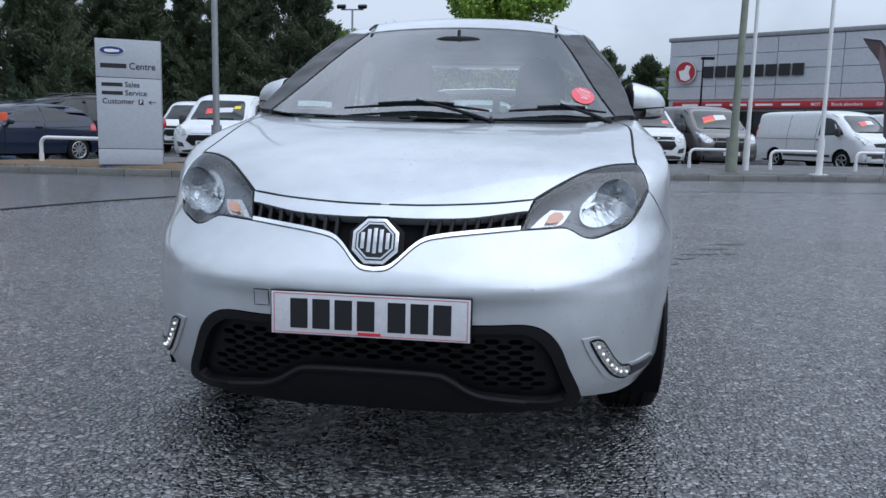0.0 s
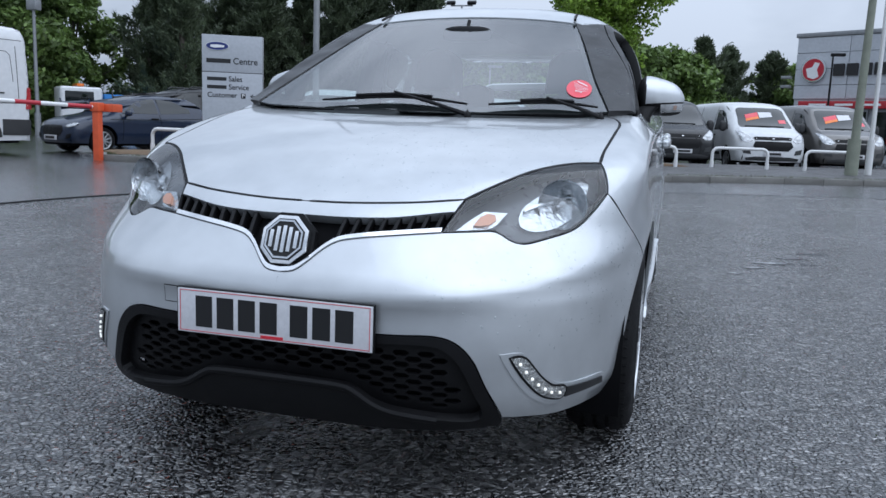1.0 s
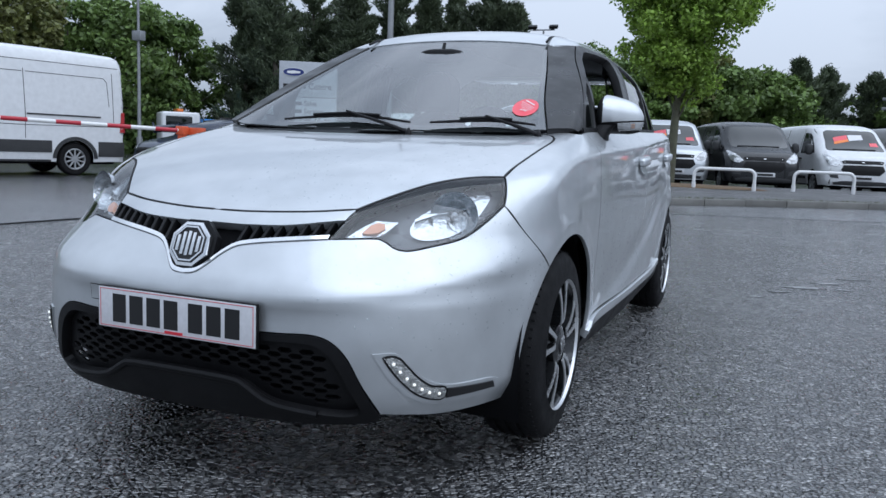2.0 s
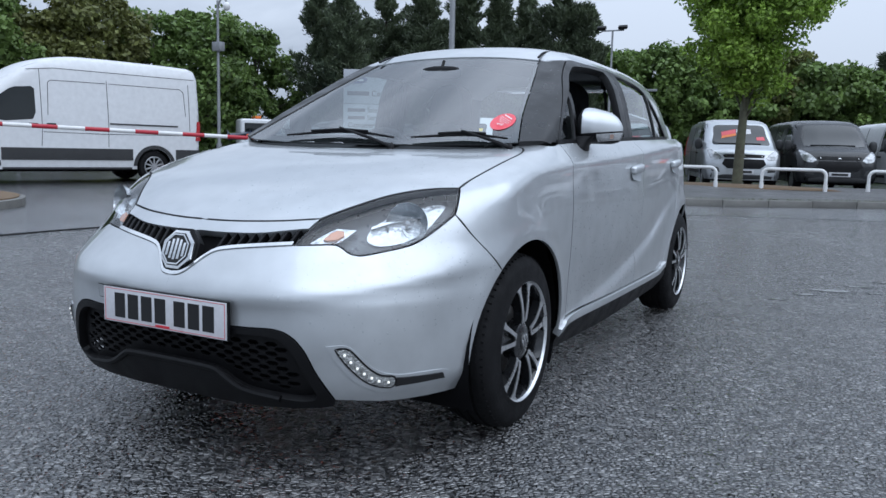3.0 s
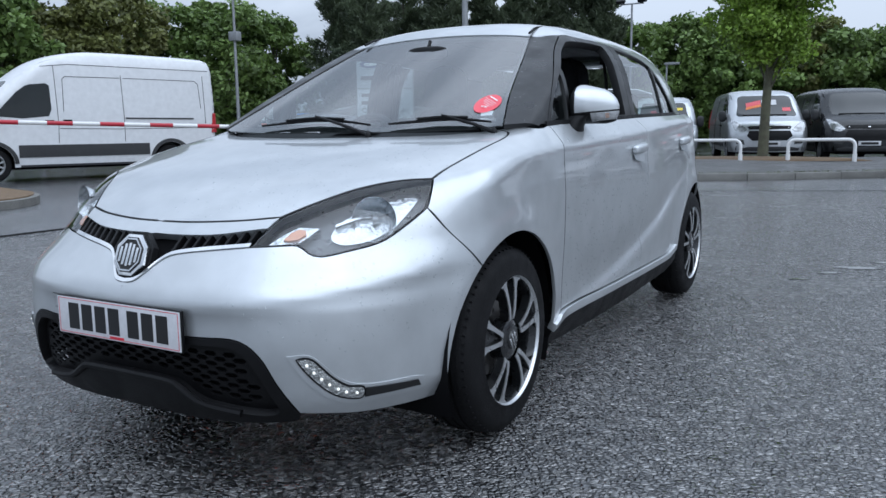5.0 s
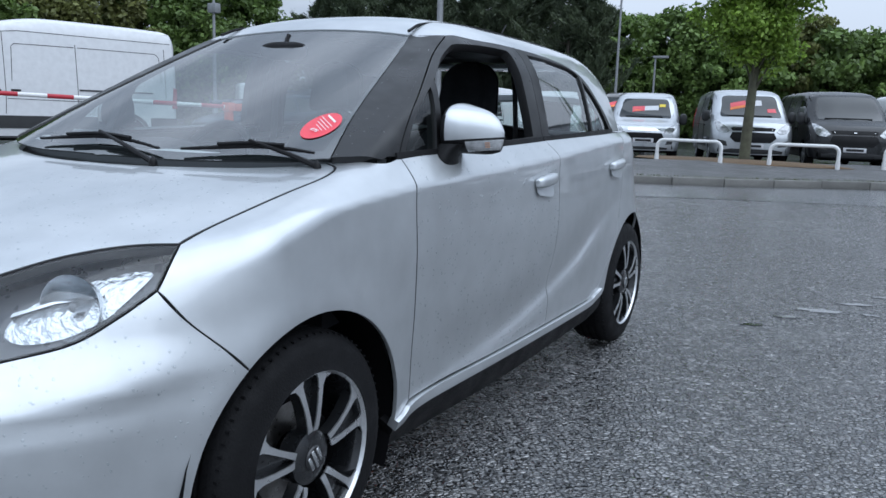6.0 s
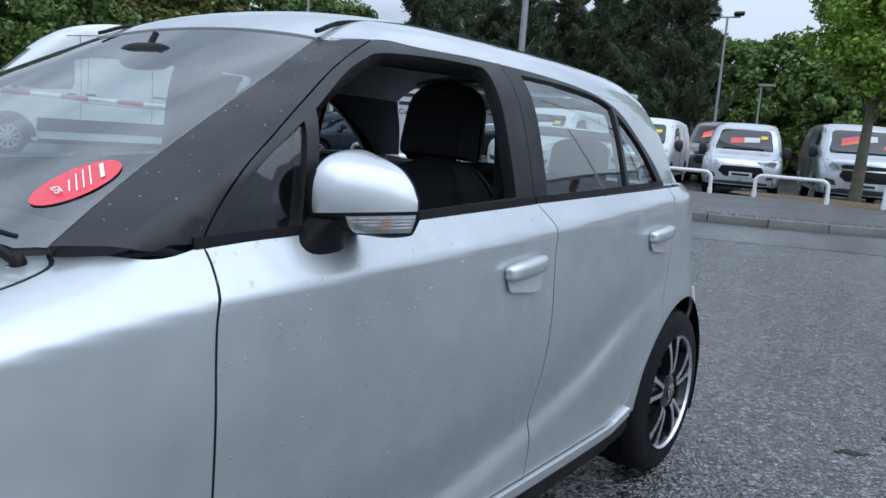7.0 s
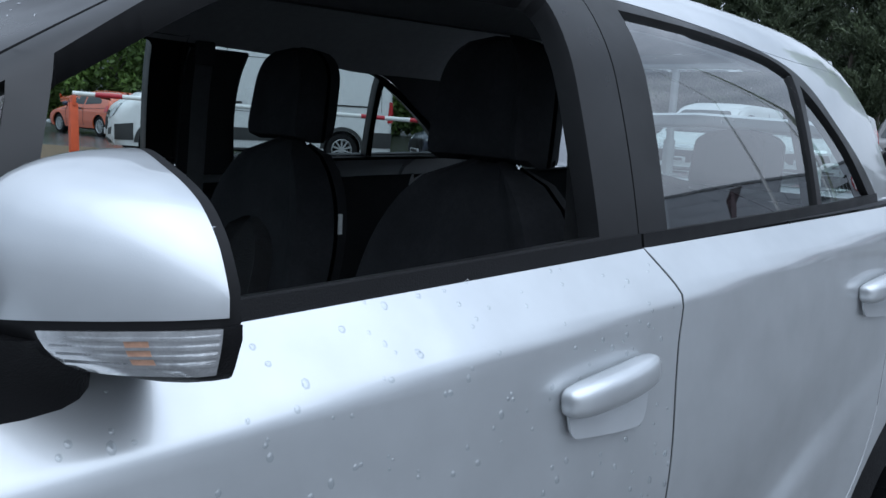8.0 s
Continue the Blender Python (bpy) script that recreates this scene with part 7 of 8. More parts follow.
# smoother road on the far side of a curved joint
joint = smooth_line([(-5.2, -30, 0), (-5.9, -6, 0), (-5.75, 1.9, 0), (-5.68, 3.3, 0), (-5.45, 5.2, 0), (-4.6, 7.4, 0), (-3.0, 9.2, 0), (-0.5, 10.6, 0), (3.0, 12.0, 0), (8.0, 13.6, 0), (16, 16, 0), (40, 22, 0)], 0.5)
kerb_line = smooth_line([(-10.9, 12.2, 0), (-10.6, 11.55, 0), (-9.6, 11.4, 0), (-7.9, 11.6, 0), (-4.5, 12.1, 0), (-1.3, 12.95, 0), (1.6, 14.9, 0), (3.6, 16.1, 0), (7.5, 17.6, 0), (13, 19.4, 0), (26, 23.4, 0), (45, 29, 0)], 0.5)
road_outline = [(x, y) for x, y, _ in joint] + [(45, 30), (-60, 60), (-60, -30)]
bm = bmesh.new()
bm.faces.new([bm.verts.new((x, y, 0.004)) for x, y in road_outline])
bmesh.ops.triangulate(bm, faces=bm.faces[:])
road = part("road", bm, SMOOTH_ASPHALT, None, smooth=False)
tagged(road, "smoother wet asphalt road beyond a curved joint", "road", kind="structure")
part("joint_line", tube([(x, y, 0.001) for x, y, _ in joint if x < -3.2], 0.016, 6), SEAL, road)


PUDDLE = mat("standing_water", (0.03, 0.031, 0.033), 0.10, spec=0.8, coat=1.0, coat_rough=0.1, vary=0.2, size=3, bump=0.35, bump_size=45)
puddle_rng = np.random.default_rng(11)
for px, py, ra, rb in ((1.66, 3.92, 0.17, 0.055), (1.84, 4.25, 0.12, 0.04), (1.50, 3.62, 0.10, 0.035), (1.36, 3.30, 0.07, 0.03), (2.05, 4.62, 0.13, 0.04), (1.93, 3.98, 0.06, 0.03)):
    lobes = puddle_rng.uniform(0.55, 1.15, 22)
    turn = puddle_rng.uniform(0.1, 0.5)
    ring_p = []
    for k in range(22):
        a = 2 * math.pi * k / 22
        ex, ey = ra * lobes[k] * math.cos(a), rb * lobes[k] * math.sin(a)
        ring_p.append((px + ex * math.cos(turn) - ey * math.sin(turn), py + ex * math.sin(turn) + ey * math.cos(turn)))
    bm = prism(ring_p, 0.0035, Matrix.Translation((0, 0, 0.001)))
    tagged(part("puddle", bm, PUDDLE, None, smooth=False), "small shallow puddle on the asphalt", "puddle", kind="stuff")


def offset_line(line, d):
    t = np.gradient(line[:, :2], axis=0)
    n_ = np.stack([-t[:, 1], t[:, 0]], 1) / np.linalg.norm(t, axis=1, keepdims=True)
    return np.column_stack([line[:, :2] + d * n_, line[:, 2]])


# kerb: stones in a row, each a piece of its own
kerb = tagged(new("kerb"), "worn concrete kerb along the verge", "kerb", kind="structure")


def kerb_stone():
    return box(-0.452, 0.452, 0.0, 0.13, -0.02, 0.125, 0.014)


stone_mesh = part("kerb_stone", kerb_stone(), CONCRETE, kerb).data
scene.collection.objects.unlink(bpy.data.objects["kerb_stone"])
bpy.data.objects.remove(bpy.data.objects["kerb_stone"])
seg = np.linalg.norm(np.diff(kerb_line[:, :2], axis=0), axis=1)
arc = np.concatenate([[0], np.cumsum(seg)])
for k in range(int(arc[-1] / 0.915)):
    s0 = (k + 0.5) * 0.915
    x, y = np.interp(s0, arc, kerb_line[:, 0]), np.interp(s0, arc, kerb_line[:, 1])
    x1, y1 = np.interp(s0 + 0.3, arc, kerb_line[:, 0]), np.interp(s0 + 0.3, arc, kerb_line[:, 1])
    ob = new("kerb_stone", stone_mesh)
    ob.parent = kerb
    ob.matrix_basis = pose(x, y, random.uniform(-0.006, 0.006), random.uniform(-0.6, 0.6), 0, math.degrees(math.atan2(y1 - y, x1 - x)))
# verge: a raised strip that rises a little towards the rails
inner, mid_l, back = offset_line(kerb_line, 0.13), offset_line(kerb_line, 1.7), offset_line(kerb_line, 4.0)
end_l = offset_line(kerb_line, 5.2)
verts, faces, n = [], [], len(kerb_line)
for ln, z in ((inner, 0.112), (mid_l, 0.17), (back, 0.23), (end_l, 0.10), (end_l + (0, 0.05, 0), 0.0)):
    verts += [(x, y, z + 0.012 * noise.noise((x * 0.9, y * 0.9, 0))) for x, y, _ in ln]
for r in range(4):
    faces += [(r * n + i, r * n + i + 1, (r + 1) * n + i + 1, (r + 1) * n + i) for i in range(n - 1)]
verge = tagged(new("verge", mesh_of("verge", verts, faces, VERGE_TAR)), "raised dark tarmac verge behind the kerb", "verge", kind="structure")


def mound(name, cx, cy, rx, ry, z, h, label):
    b2 = bmesh.new()
    bmesh.ops.create_uvsphere(b2, u_segments=28, v_segments=10, radius=1)
    bmesh.ops.bisect_plane(b2, geom=b2.verts[:] + b2.edges[:] + b2.faces[:], plane_co=(0, 0, 0), plane_no=(0, 0, 1), clear_inner=True)
    for v in b2.verts:
        k = 1 + 0.12 * noise.noise(v.co * 3)
        v.co = (cx + rx * v.co.x * k, cy + ry * v.co.y * k, z + h * v.co.z + 0.012 * noise.noise(v.co * 9))
    ob = part(name, b2, MULCH, None)
    return tagged(ob, label, "mulch", kind="stuff")


mound("bark_mulch", -8.4, 12.9, 3.2, 1.15, 0.11, 0.10, "brown bark mulch round the sign")
mound("bark_mulch", -1.2, 18.0, 2.4, 0.9, 0.20, 0.07, "brown bark mulch under the street tree")
rng = np.random.default_rng(5)


def blades(name, count, place, h, w, material, label):
    verts, faces = [], []
    for i in range(count):
        x, y, z = place(i)
        a, l = rng.uniform(0, 6.28), rng.uniform(0.5, 1.0) * h
        dx, dy = w * math.cos(a), w * math.sin(a)
        lx, ly = rng.normal(0, 0.3, 2) * l
        k = len(verts)
        verts += [(x - dx, y - dy, z), (x + dx, y + dy, z), (x + lx, y + ly, z + l)]
        faces.append((k, k + 1, k + 2))
    return tagged(new(name, mesh_of(name, verts, faces, material)), label, "grass", kind="stuff")


def by_kerb(i):
    s0 = rng.uniform(0, min(arc[-1], 26))
    d = abs(rng.normal(0, 0.05)) + 0.13
    x, y = np.interp(s0, arc, offset_line(kerb_line, d)[:, 0]), np.interp(s0, arc, offset_line(kerb_line, d)[:, 1])
    return x, y, 0.105


blades("grass_tufts", 2600, by_kerb, 0.07, 0.008, GRASS, "thin grass growing along the kerb")


def hoop(x0, y0, x1, y1, z, label):
    """A white hoop rail with round corners and foot sleeves."""
    a, b = Vector((x0, y0, z)), Vector((x1, y1, z))
    d = (b - a).normalized()
    top, r = 0.46, 0.14
    pts = [a]
    for k in range(7):
        t = math.pi / 2 * k / 6
        pts.append(a + d * (r - r * math.cos(t)) + Vector((0, 0, top - r + r * math.sin(t))))
    for k in range(7):
        t = math.pi / 2 * k / 6
        pts.append(b - d * (r - r * math.sin(t)) + Vector((0, 0, top - r + r * math.cos(t))))
    pts.append(b)
    h = thing("hoop_rail", (0, 0, 0), label, "rail", "white hoop rails")
    part("hoop", tube(pts, 0.038, 12), WHITE_RAIL, h, "white painted steel tube")
    for p in (a, b):
        part("foot_sleeve", tube([p + Vector((0, 0, -0.06)), p + Vector((0, 0, 0.14))], 0.048, 12), WHITE_RAIL, h)


RAIL = "white hoop rail of painted steel tube on the verge"
for x0, y0, x1, y1 in ((-9.95, 12.45, -8.45, 12.35), (-4.9, 16.0, -3.5, 16.3), (-2.75, 16.8, -1.4, 17.0), (-0.42, 17.2, 0.9, 17.5), (1.75, 18.3, 3.05, 18.6), (3.95, 18.9, 5.1, 19.2), (6.1, 19.4, 7.4, 19.7), (8.4, 19.9, 9.6, 20.3)):
    hoop(x0, y0, x1, y1, 0.21, RAIL)

# ---- sign ----
sign = thing("totem_sign", (-7.80, 12.10, 0.06), "tall grey totem sign with a blue oval and dark lettering", "sign", turn=28.5)
w2 = 0.585
part("sign_base", box(-0.52, 0.52, -0.09, 0.09, 0.0, 0.14, 0.01), SIGN_BLUE, sign, "dark blue plinth")
for z0, z1 in ((0.13, 0.43), (0.44, 1.79), (1.80, 2.52)):
    part("sign_panel", box(-w2, w2, -0.10, 0.10, z0, z1, 0.012), SIGN_GREY, sign)
part("side_edge", box(w2 - 0.004, w2 + 0.022, -0.085, 0.085, 0.12, 2.515, 0.006), GALV, sign)
part("panel_gap", box(-w2 + 0.01, w2 - 0.01, -0.09, 0.09, 0.42, 1.81), INK, sign)
oval = [(0.225 * math.cos(a), 0.085 * math.sin(a)) for a in [2 * math.pi * k / 40 for k in range(40)]]
om = pose(-0.29, -0.101, 2.30, 90, 0, 0)
ov = part("oval_rim", prism(oval, 0.012, om), CHROME, sign, "silver rim of the blue oval")
part("oval_field", prism([(x * 0.94, y * 0.9) for x, y in oval], 0.016, om), SIGN_BLUE, ov)
part("oval_mark", prism([(-0.13, -0.02), (-0.05, -0.035), (0.13, -0.02), (0.14, 0.015), (0.0, 0.03), (-0.13, 0.02)], 0.019, om), WHITE_INK, ov)
part("word_bar", box(-0.50, -0.035, -0.104, -0.099, 1.975, 2.06, 0.001, 1), INK, sign, "dark bar for a product name")
lettering("word_centre", "Centre", 0.18, pose(0.01, -0.102, 2.015, 90, 0, 0), INK, sign, 0.004, "LEFT", 0.93)
for z, word in ((1.665, "Sales"), (1.505, "Service")):
    part("word_bar", box(-0.49, -0.115, -0.104, -0.099, z - 0.036, z + 0.034, 0.001, 1), INK, sign)
    lettering("word_" + word.lower(), word, 0.148, pose(-0.075, -0.102, z, 90, 0, 0), INK, sign, 0.004, "LEFT", 0.93)
lettering("word_customer", "Customer", 0.148, pose(-0.49, -0.102, 1.345, 90, 0, 0), INK, sign, 0.004, "LEFT", 0.95)
part("parking_square", box(0.165, 0.255, -0.104, -0.099, 1.29, 1.39, 0.004, 1), INK, sign)
lettering("letter_p", "P", 0.10, pose(0.21, -0.105, 1.34, 90, 0, 0), WHITE_INK, sign, 0.004)
part("arrow", merge(box(0.36, 0.49, -0.104, -0.099, 1.335, 1.347), merge(prism([(0.345, 1.341), (0.405, 1.385), (0.412, 1.375), (0.365, 1.341)], 0.004, pose(0, -0.100, 0, 90, 0, 0)), prism([(0.345, 1.341), (0.365, 1.341), (0.412, 1.307), (0.405, 1.297)], 0.004, pose(0, -0.100, 0, 90, 0, 0)))), INK, sign)

# ---- barrier ----
gate = thing("barrier_gate", (-10.45, 11.35, 0.05), "red and white barrier arm on orange-red posts across the road", "barrier")
d = Vector((-13.9 + 10.45, 5.6 - 11.35, 0.19))
for p, h in ((Vector((0, 0, 0)), 1.12), (d, 1.05)):
    part("post", box(p.x - 0.07, p.x + 0.07, p.y - 0.07, p.y + 0.07, -0.1, h, 0.01), ORANGE_RED, gate, "orange-red square post")
part("pivot_box", box(-0.10, 0.10, -0.10, 0.10, 0.94, 1.12, 0.02), ORANGE_RED, gate)
arm_root = Vector((0, 0, 1.03))
part("arm", tube([arm_root, arm_root + d], 0.042, 12), WHITE_RAIL, gate, "white barrier arm")
for k in range(7):
    a, b = arm_root + d * ((k + 0.12) / 7), arm_root + d * ((k + 0.60) / 7)
    part("arm_band", tube([a, b], 0.0435, 12), RED_PAINT, gate, "red reflecting band")
part("counterweight", box(0.05, 0.30, 0.10, 0.40, 0.94, 1.10, 0.015), ORANGE_RED, gate)
cradle = arm_root + d
part("arm_rest", box(d.x - 0.09, d.x + 0.09, d.y - 0.03, d.y + 0.03, 1.0, cradle.z - 0.04, 0.01), ORANGE_RED, gate)

# ---- kerbed island by the road ----
isl = smooth_line([(-8.4, 3.2, 0), (-8.55, 4.3, 0), (-9.4, 5.1, 0), (-10.8, 5.5, 0), (-13.5, 6.3, 0), (-17, 7.2, 0)], 0.25)
island_out = [(x, y) for x, y, _ in isl] + [(-20, 5.0), (-20, -6), (-11.5, -6), (-9.0, -1.0)]
b2 = prism(island_out, 0.11, Matrix.Translation((0, 0, 0.0)))
tagged(part("island_kerb", b2, CONCRETE, None, smooth=False), "rounded concrete kerb of a planted island", "kerb", kind="structure")
cx, cy = np.mean([p[0] for p in island_out]), np.mean([p[1] for p in island_out])
b2 = prism([(cx + (x - cx) * 0.955, cy + (y - cy) * 0.955) for x, y in island_out], 0.02, Matrix.Translation((0, 0, 0.107)))
tagged(part("island_mulch", b2, MULCH, None, smooth=False), "brown mulch on the island", "mulch", kind="stuff")


# ---- poles ----
def pole(name, x, y, h, r, material, label, category="lamp post", lean=0.0, z=0.1, door=False):
    p = thing(name, (x, y, z), label, category)
    part("shaft", tube([(0, 0, -0.1), (lean * 0.4, 0, h * 0.4), (lean, 0, h)], r, 14, taper=[1.0, 0.85, 0.6]), material, p)
    part("foot", tube([(0, 0, -0.1), (0, 0, 0.9)], r * 1.45, 14), material, p)
    if door:
        part("service_door", box(-0.05, 0.05, -r * 1.45 - 0.006, -r * 1.3, 0.35, 0.8, 0.004), GALV, p)
    return p


def flood(p, x, z, material=GALV):
    part("cross_arm", tube([(x - 0.45, 0, z), (x + 0.45, 0, z)], 0.03, 8), material, p)
    for s_ in (-1, 1):
        part("floodlight", box(-0.17, 0.17, -0.09, 0.09, -0.06, 0.06, 0.02), PLASTIC, p, "dark floodlight head", m=Matrix.Translation((x + s_ * 0.42, -0.08, z + 0.10)) @ pose(0, 0, 0, 30, 0, 0))


pole("lamp_post", -6.72, 13.7, 8.5, 0.075, GALV, "tall galvanised lamp post on the verge", door=True)
pole("lamp_post", 4.86, 18.2, 9.0, 0.10, POST_GREEN, "weathered grey-green lamp post on the verge", lean=0.12)
for x, y in ((5.30, 18.6), (6.9, 18.0)):
    fp = pole("flagpole", x, y, 9.5, 0.055, WHITE_RAIL, "slim white flagpole on the verge", "flagpole")
    part("base_plate", tube([(0, 0, -0.02), (0, 0, 0.05)], 0.22, 18), WHITE_RAIL, fp)
cam_pole = pole("camera_pole", -24.5, 25.0, 7.2, 0.085, GALV, "galvanised pole with a dome camera", "camera pole", z=0.0)
hook = [(0, 0, 6.5), (0.03, 0, 6.95), (0.16, 0, 7.22), (0.35, 0, 7.27), (0.50, 0, 7.17), (0.53, 0, 7.02)]
part("camera_arm", tube(hook, 0.04, 8), GALV, cam_pole)
part("dome_camera", puff(0.16, 0.16, 0.19, 2, 2, 2), WHITE_RAIL, cam_pole, "white dome camera", m=Matrix.Translation((0.53, 0, 6.92)))
part("control_box", box(-0.22, 0.25, -0.16, 0.16, 5.0, 5.4, 0.02), GALV, cam_pole)
fl = pole("floodlight_post", -7.6, 28.8, 5.55, 0.06, GALV, "galvanised post with two floodlights")
flood(fl, 0, 5.55)
sm = pole("street_lamp", -7.5, 33.75, 3.6, 0.06, GALV, "short grey street lamp by the hedge")
part("lamp_head", box(-0.1, 0.55, -0.08, 0.08, 3.56, 3.66, 0.02), GALV, sm)
wall_l = pole("street_lamp", 7.25, 37.25, 4.6, 0.06, PLASTIC, "dark lamp post before the showroom")
part("lamp_head", box(-0.1, 0.5, -0.12, 0.12, 4.55, 4.68, 0.03), PLASTIC, wall_l)
flag = thing("feather_flag", (8.35, 17.9, 0.1), "grey and red feather flag on a bent pole", "flag")
part("flag_pole", tube([(0, 0, 0), (0.02, 0, 2.2), (-0.05, 0, 2.9), (-0.35, 0, 3.25), (-0.75, 0, 3.3)], 0.018, 8), GALV, flag)
b2 = bmesh.new()
vv = [b2.verts.new((x, 0.02 * math.sin(4 * z), z)) for x, z in ((0.0, 0.9), (0.02, 2.2), (-0.05, 2.9), (-0.35, 3.24), (-0.75, 3.28), (-0.62, 3.08), (-0.36, 2.75), (-0.16, 2.2), (-0.10, 1.0))]
b2.faces.new(vv)
bmesh.ops.solidify(b2, geom=b2.faces[:], thickness=0.006)
part("flag_cloth", b2, mat("grey_flag_cloth", (0.11, 0.115, 0.125), 0.8, second=(0.16, 0.10, 0.105), size=1.2), flag)

# ---- showroom ----
A, B = Vector((6.29, 41.8, 0)), Vector((14.93, 35.9, 0))
along = (B - A).normalized()
turn_b = math.degrees(math.atan2(along.y, along.x))
hall = thing("showroom_building", (A.x, A.y, 0), "grey metal-clad showroom with a red fascia strip", "building", turn=turn_b)
LEN, DEEP, TOP = 34.0, 22.0, 6.0
part("wall", box(0.05, LEN, 0.12, DEEP, -0.1, TOP - 0.1), CLADDING, hall, "grey clad wall")
part("roof", box(-0.1, LEN + 0.1, 0.0, DEEP + 0.1, TOP - 0.05, TOP + 0.16, 0.03), GALV, hall, "flat roof with a pale edge")
cols = [(-0.0, 2.6), (2.6, 5.6), (5.6, 8.6), (8.6, 11.9), (11.9, 15.2), (15.2, 19), (19, 23), (23, 27), (27, 31), (31, 34)]
for x0, x1 in cols:
    for z0, z1 in ((2.95, 3.62), (3.62, 4.40), (4.40, 5.18), (5.18, TOP - 0.06)):
        part("cladding_panel", box(x0 + 0.012, x1 - 0.012, 0.04, 0.16, z0 + 0.012, z1 - 0.012, 0.012, 1), CLADDING, hall)
part("fascia", box(0.45, LEN - 0.4, -0.25, 0.1, 2.50, 2.84, 0.02), FASCIA_RED, hall, "red strip with white words")
for x0 in np.arange(0.6, LEN - 3, 3.4):
    win = part("window", box(x0, x0 + 3.1, 0.0, 0.11, 0.35, 2.35, 0.01, 1), VAN_GLASS, hall, "dark showroom window")
    part("window_frame", merge(box(x0 - 0.05, x0, -0.03, 0.11, 0.3, 2.42), merge(box(x0 + 3.1, x0 + 3.15, -0.03, 0.11, 0.3, 2.42), box(x0, x0 + 3.1, -0.03, 0.11, 2.35, 2.42))), GALV, win)
x = 1.0
for word in ("", "", "", "", "", "MOT", "Shock absorbers", "Oil", "", "Tyres", "Batteries"):
    wd = 0.085 * max(len(word), 7) if word else 0.85
    if word:
        lettering("fascia_word", word, 0.20, pose(x + wd / 2, -0.252, 2.665, 90, 0, 0), WHITE_INK, hall, 0.004)
    else:
        part("fascia_bar", box(x, x + wd, -0.254, -0.249, 2.62, 2.72), WHITE_INK, hall)
    x += wd + 0.42
disc_m = pose(0.98, 0.0, 4.36, 90, 0, 0) @ Matrix.Diagonal((1.2, 1.2, 1, 1))
disc = part("round_emblem", prism([(0.50 * math.cos(a), 0.50 * math.sin(a)) for a in [2 * math.pi * k / 36 for k in range(36)]], 0.10, disc_m), CHROME, hall, "red and silver round emblem")
part("emblem_field", prism([(0.44 * math.cos(a), 0.44 * math.sin(a)) for a in [2 * math.pi * k / 36 for k in range(36)]], 0.115, disc_m), RED_PAINT, disc)
part("emblem_shape", prism([(-0.2, -0.3), (0.05, -0.38), (0.25, -0.28), (0.16, 0.0), (0.25, 0.25), (0.05, 0.3), (-0.05, 0.1), (-0.3, 0.05)], 0.125, disc_m), WHITE_INK, disc)
for k in range(8):
    x0 = 1.93 + 0.635 * k
    part("name_bar", box(x0, x0 + 0.52, -0.08, 0.05, 4.06, 4.62, 0.02, 1), INK, hall, "dark raised block in place of a letter")
for z in (3.5, 3.95):
    part("wall_camera", box(-0.6, -0.1, -0.2, 0.0, z, z + 0.14, 0.02), GALV, hall)
# long low building behind the hedge
shed = thing("low_building", (-52, 17, 0), "long low grey building behind the hedge", "building", turn=62)
part("wall", box(0, 26, 0, 10, -0.1, 5.2), mat("pale_rendered_wall", (0.30, 0.31, 0.32), 0.8, vary=0.15, size=0.6), shed)
part("roof", box(-0.5, 26.5, -0.5, 10.5, 5.2, 5.7, 0.05), mat("dark_sheet_roof", (0.05, 0.055, 0.06), 0.5, vary=0.2, size=0.8), shed)

# ---- recovery truck beyond the pickup ----
truck = thing("recovery_truck", (-27.2, 30.5, 0), "white and blue recovery truck with an orange light bar", "truck", turn=-40)
part("cab", box(-0.95, 0.95, -0.9, 1.0, 0.5, 2.2, 0.18, 3), VAN_WHITE, truck)
part("cab_window", box(-0.97, 0.97, -0.7, 0.6, 1.4, 2.0, 0.06), VAN_GLASS, truck)
part("side_panel", box(-1.0, 1.0, 1.05, 4.2, 0.6, 1.9, 0.05), mat("bright_blue_paint", (0.03, 0.20, 0.55), 0.4, vary=0.1, size=2), truck)
part("light_bar", box(-0.7, 0.7, -0.1, 0.2, 2.22, 2.36, 0.03), mat("orange_beacon", (0.85, 0.20, 0.02), 0.3, coat=0.6, vary=0.2, size=4), truck)
for s_ in (1, -1):
    for y in (0.0, 3.2):
        simple_wheel(truck, s_ * 0.95, y, 0.40, 0.24, s_ < 0)


# ---- trees ----
BARK = mat("grey_brown_bark", (0.10, 0.085, 0.065), 0.9, second=(0.055, 0.05, 0.04), size=6, bump=0.8, bump_size=30)
MOSSY = mat("greenish_bark", (0.13, 0.135, 0.085), 0.85, second=(0.07, 0.065, 0.045), size=7, bump=0.6, bump_size=40)


def leaf_mat(name, base, second):
    """Leaves: light passes through a little; tone varies leaf by leaf."""
    m = mat(name, base, 0.55, second=second, size=0.8, island=0.45, by_object=0.12)
    n, l = m.node_tree.nodes, m.node_tree.links
    out, b = n["Material Output"], n["Principled BSDF"]
    tr, mx = n.new("ShaderNodeBsdfTranslucent"), n.new("ShaderNodeMixShader")
    link = b.inputs["Base Color"].links[0]
    l.new(link.from_socket, tr.inputs["Color"])
    mx.inputs["Fac"].default_value = 0.3
    l.new(b.outputs["BSDF"], mx.inputs[1])
    l.new(tr.outputs["BSDF"], mx.inputs[2])
    l.new(mx.outputs["Shader"], out.inputs["Surface"])
    return m


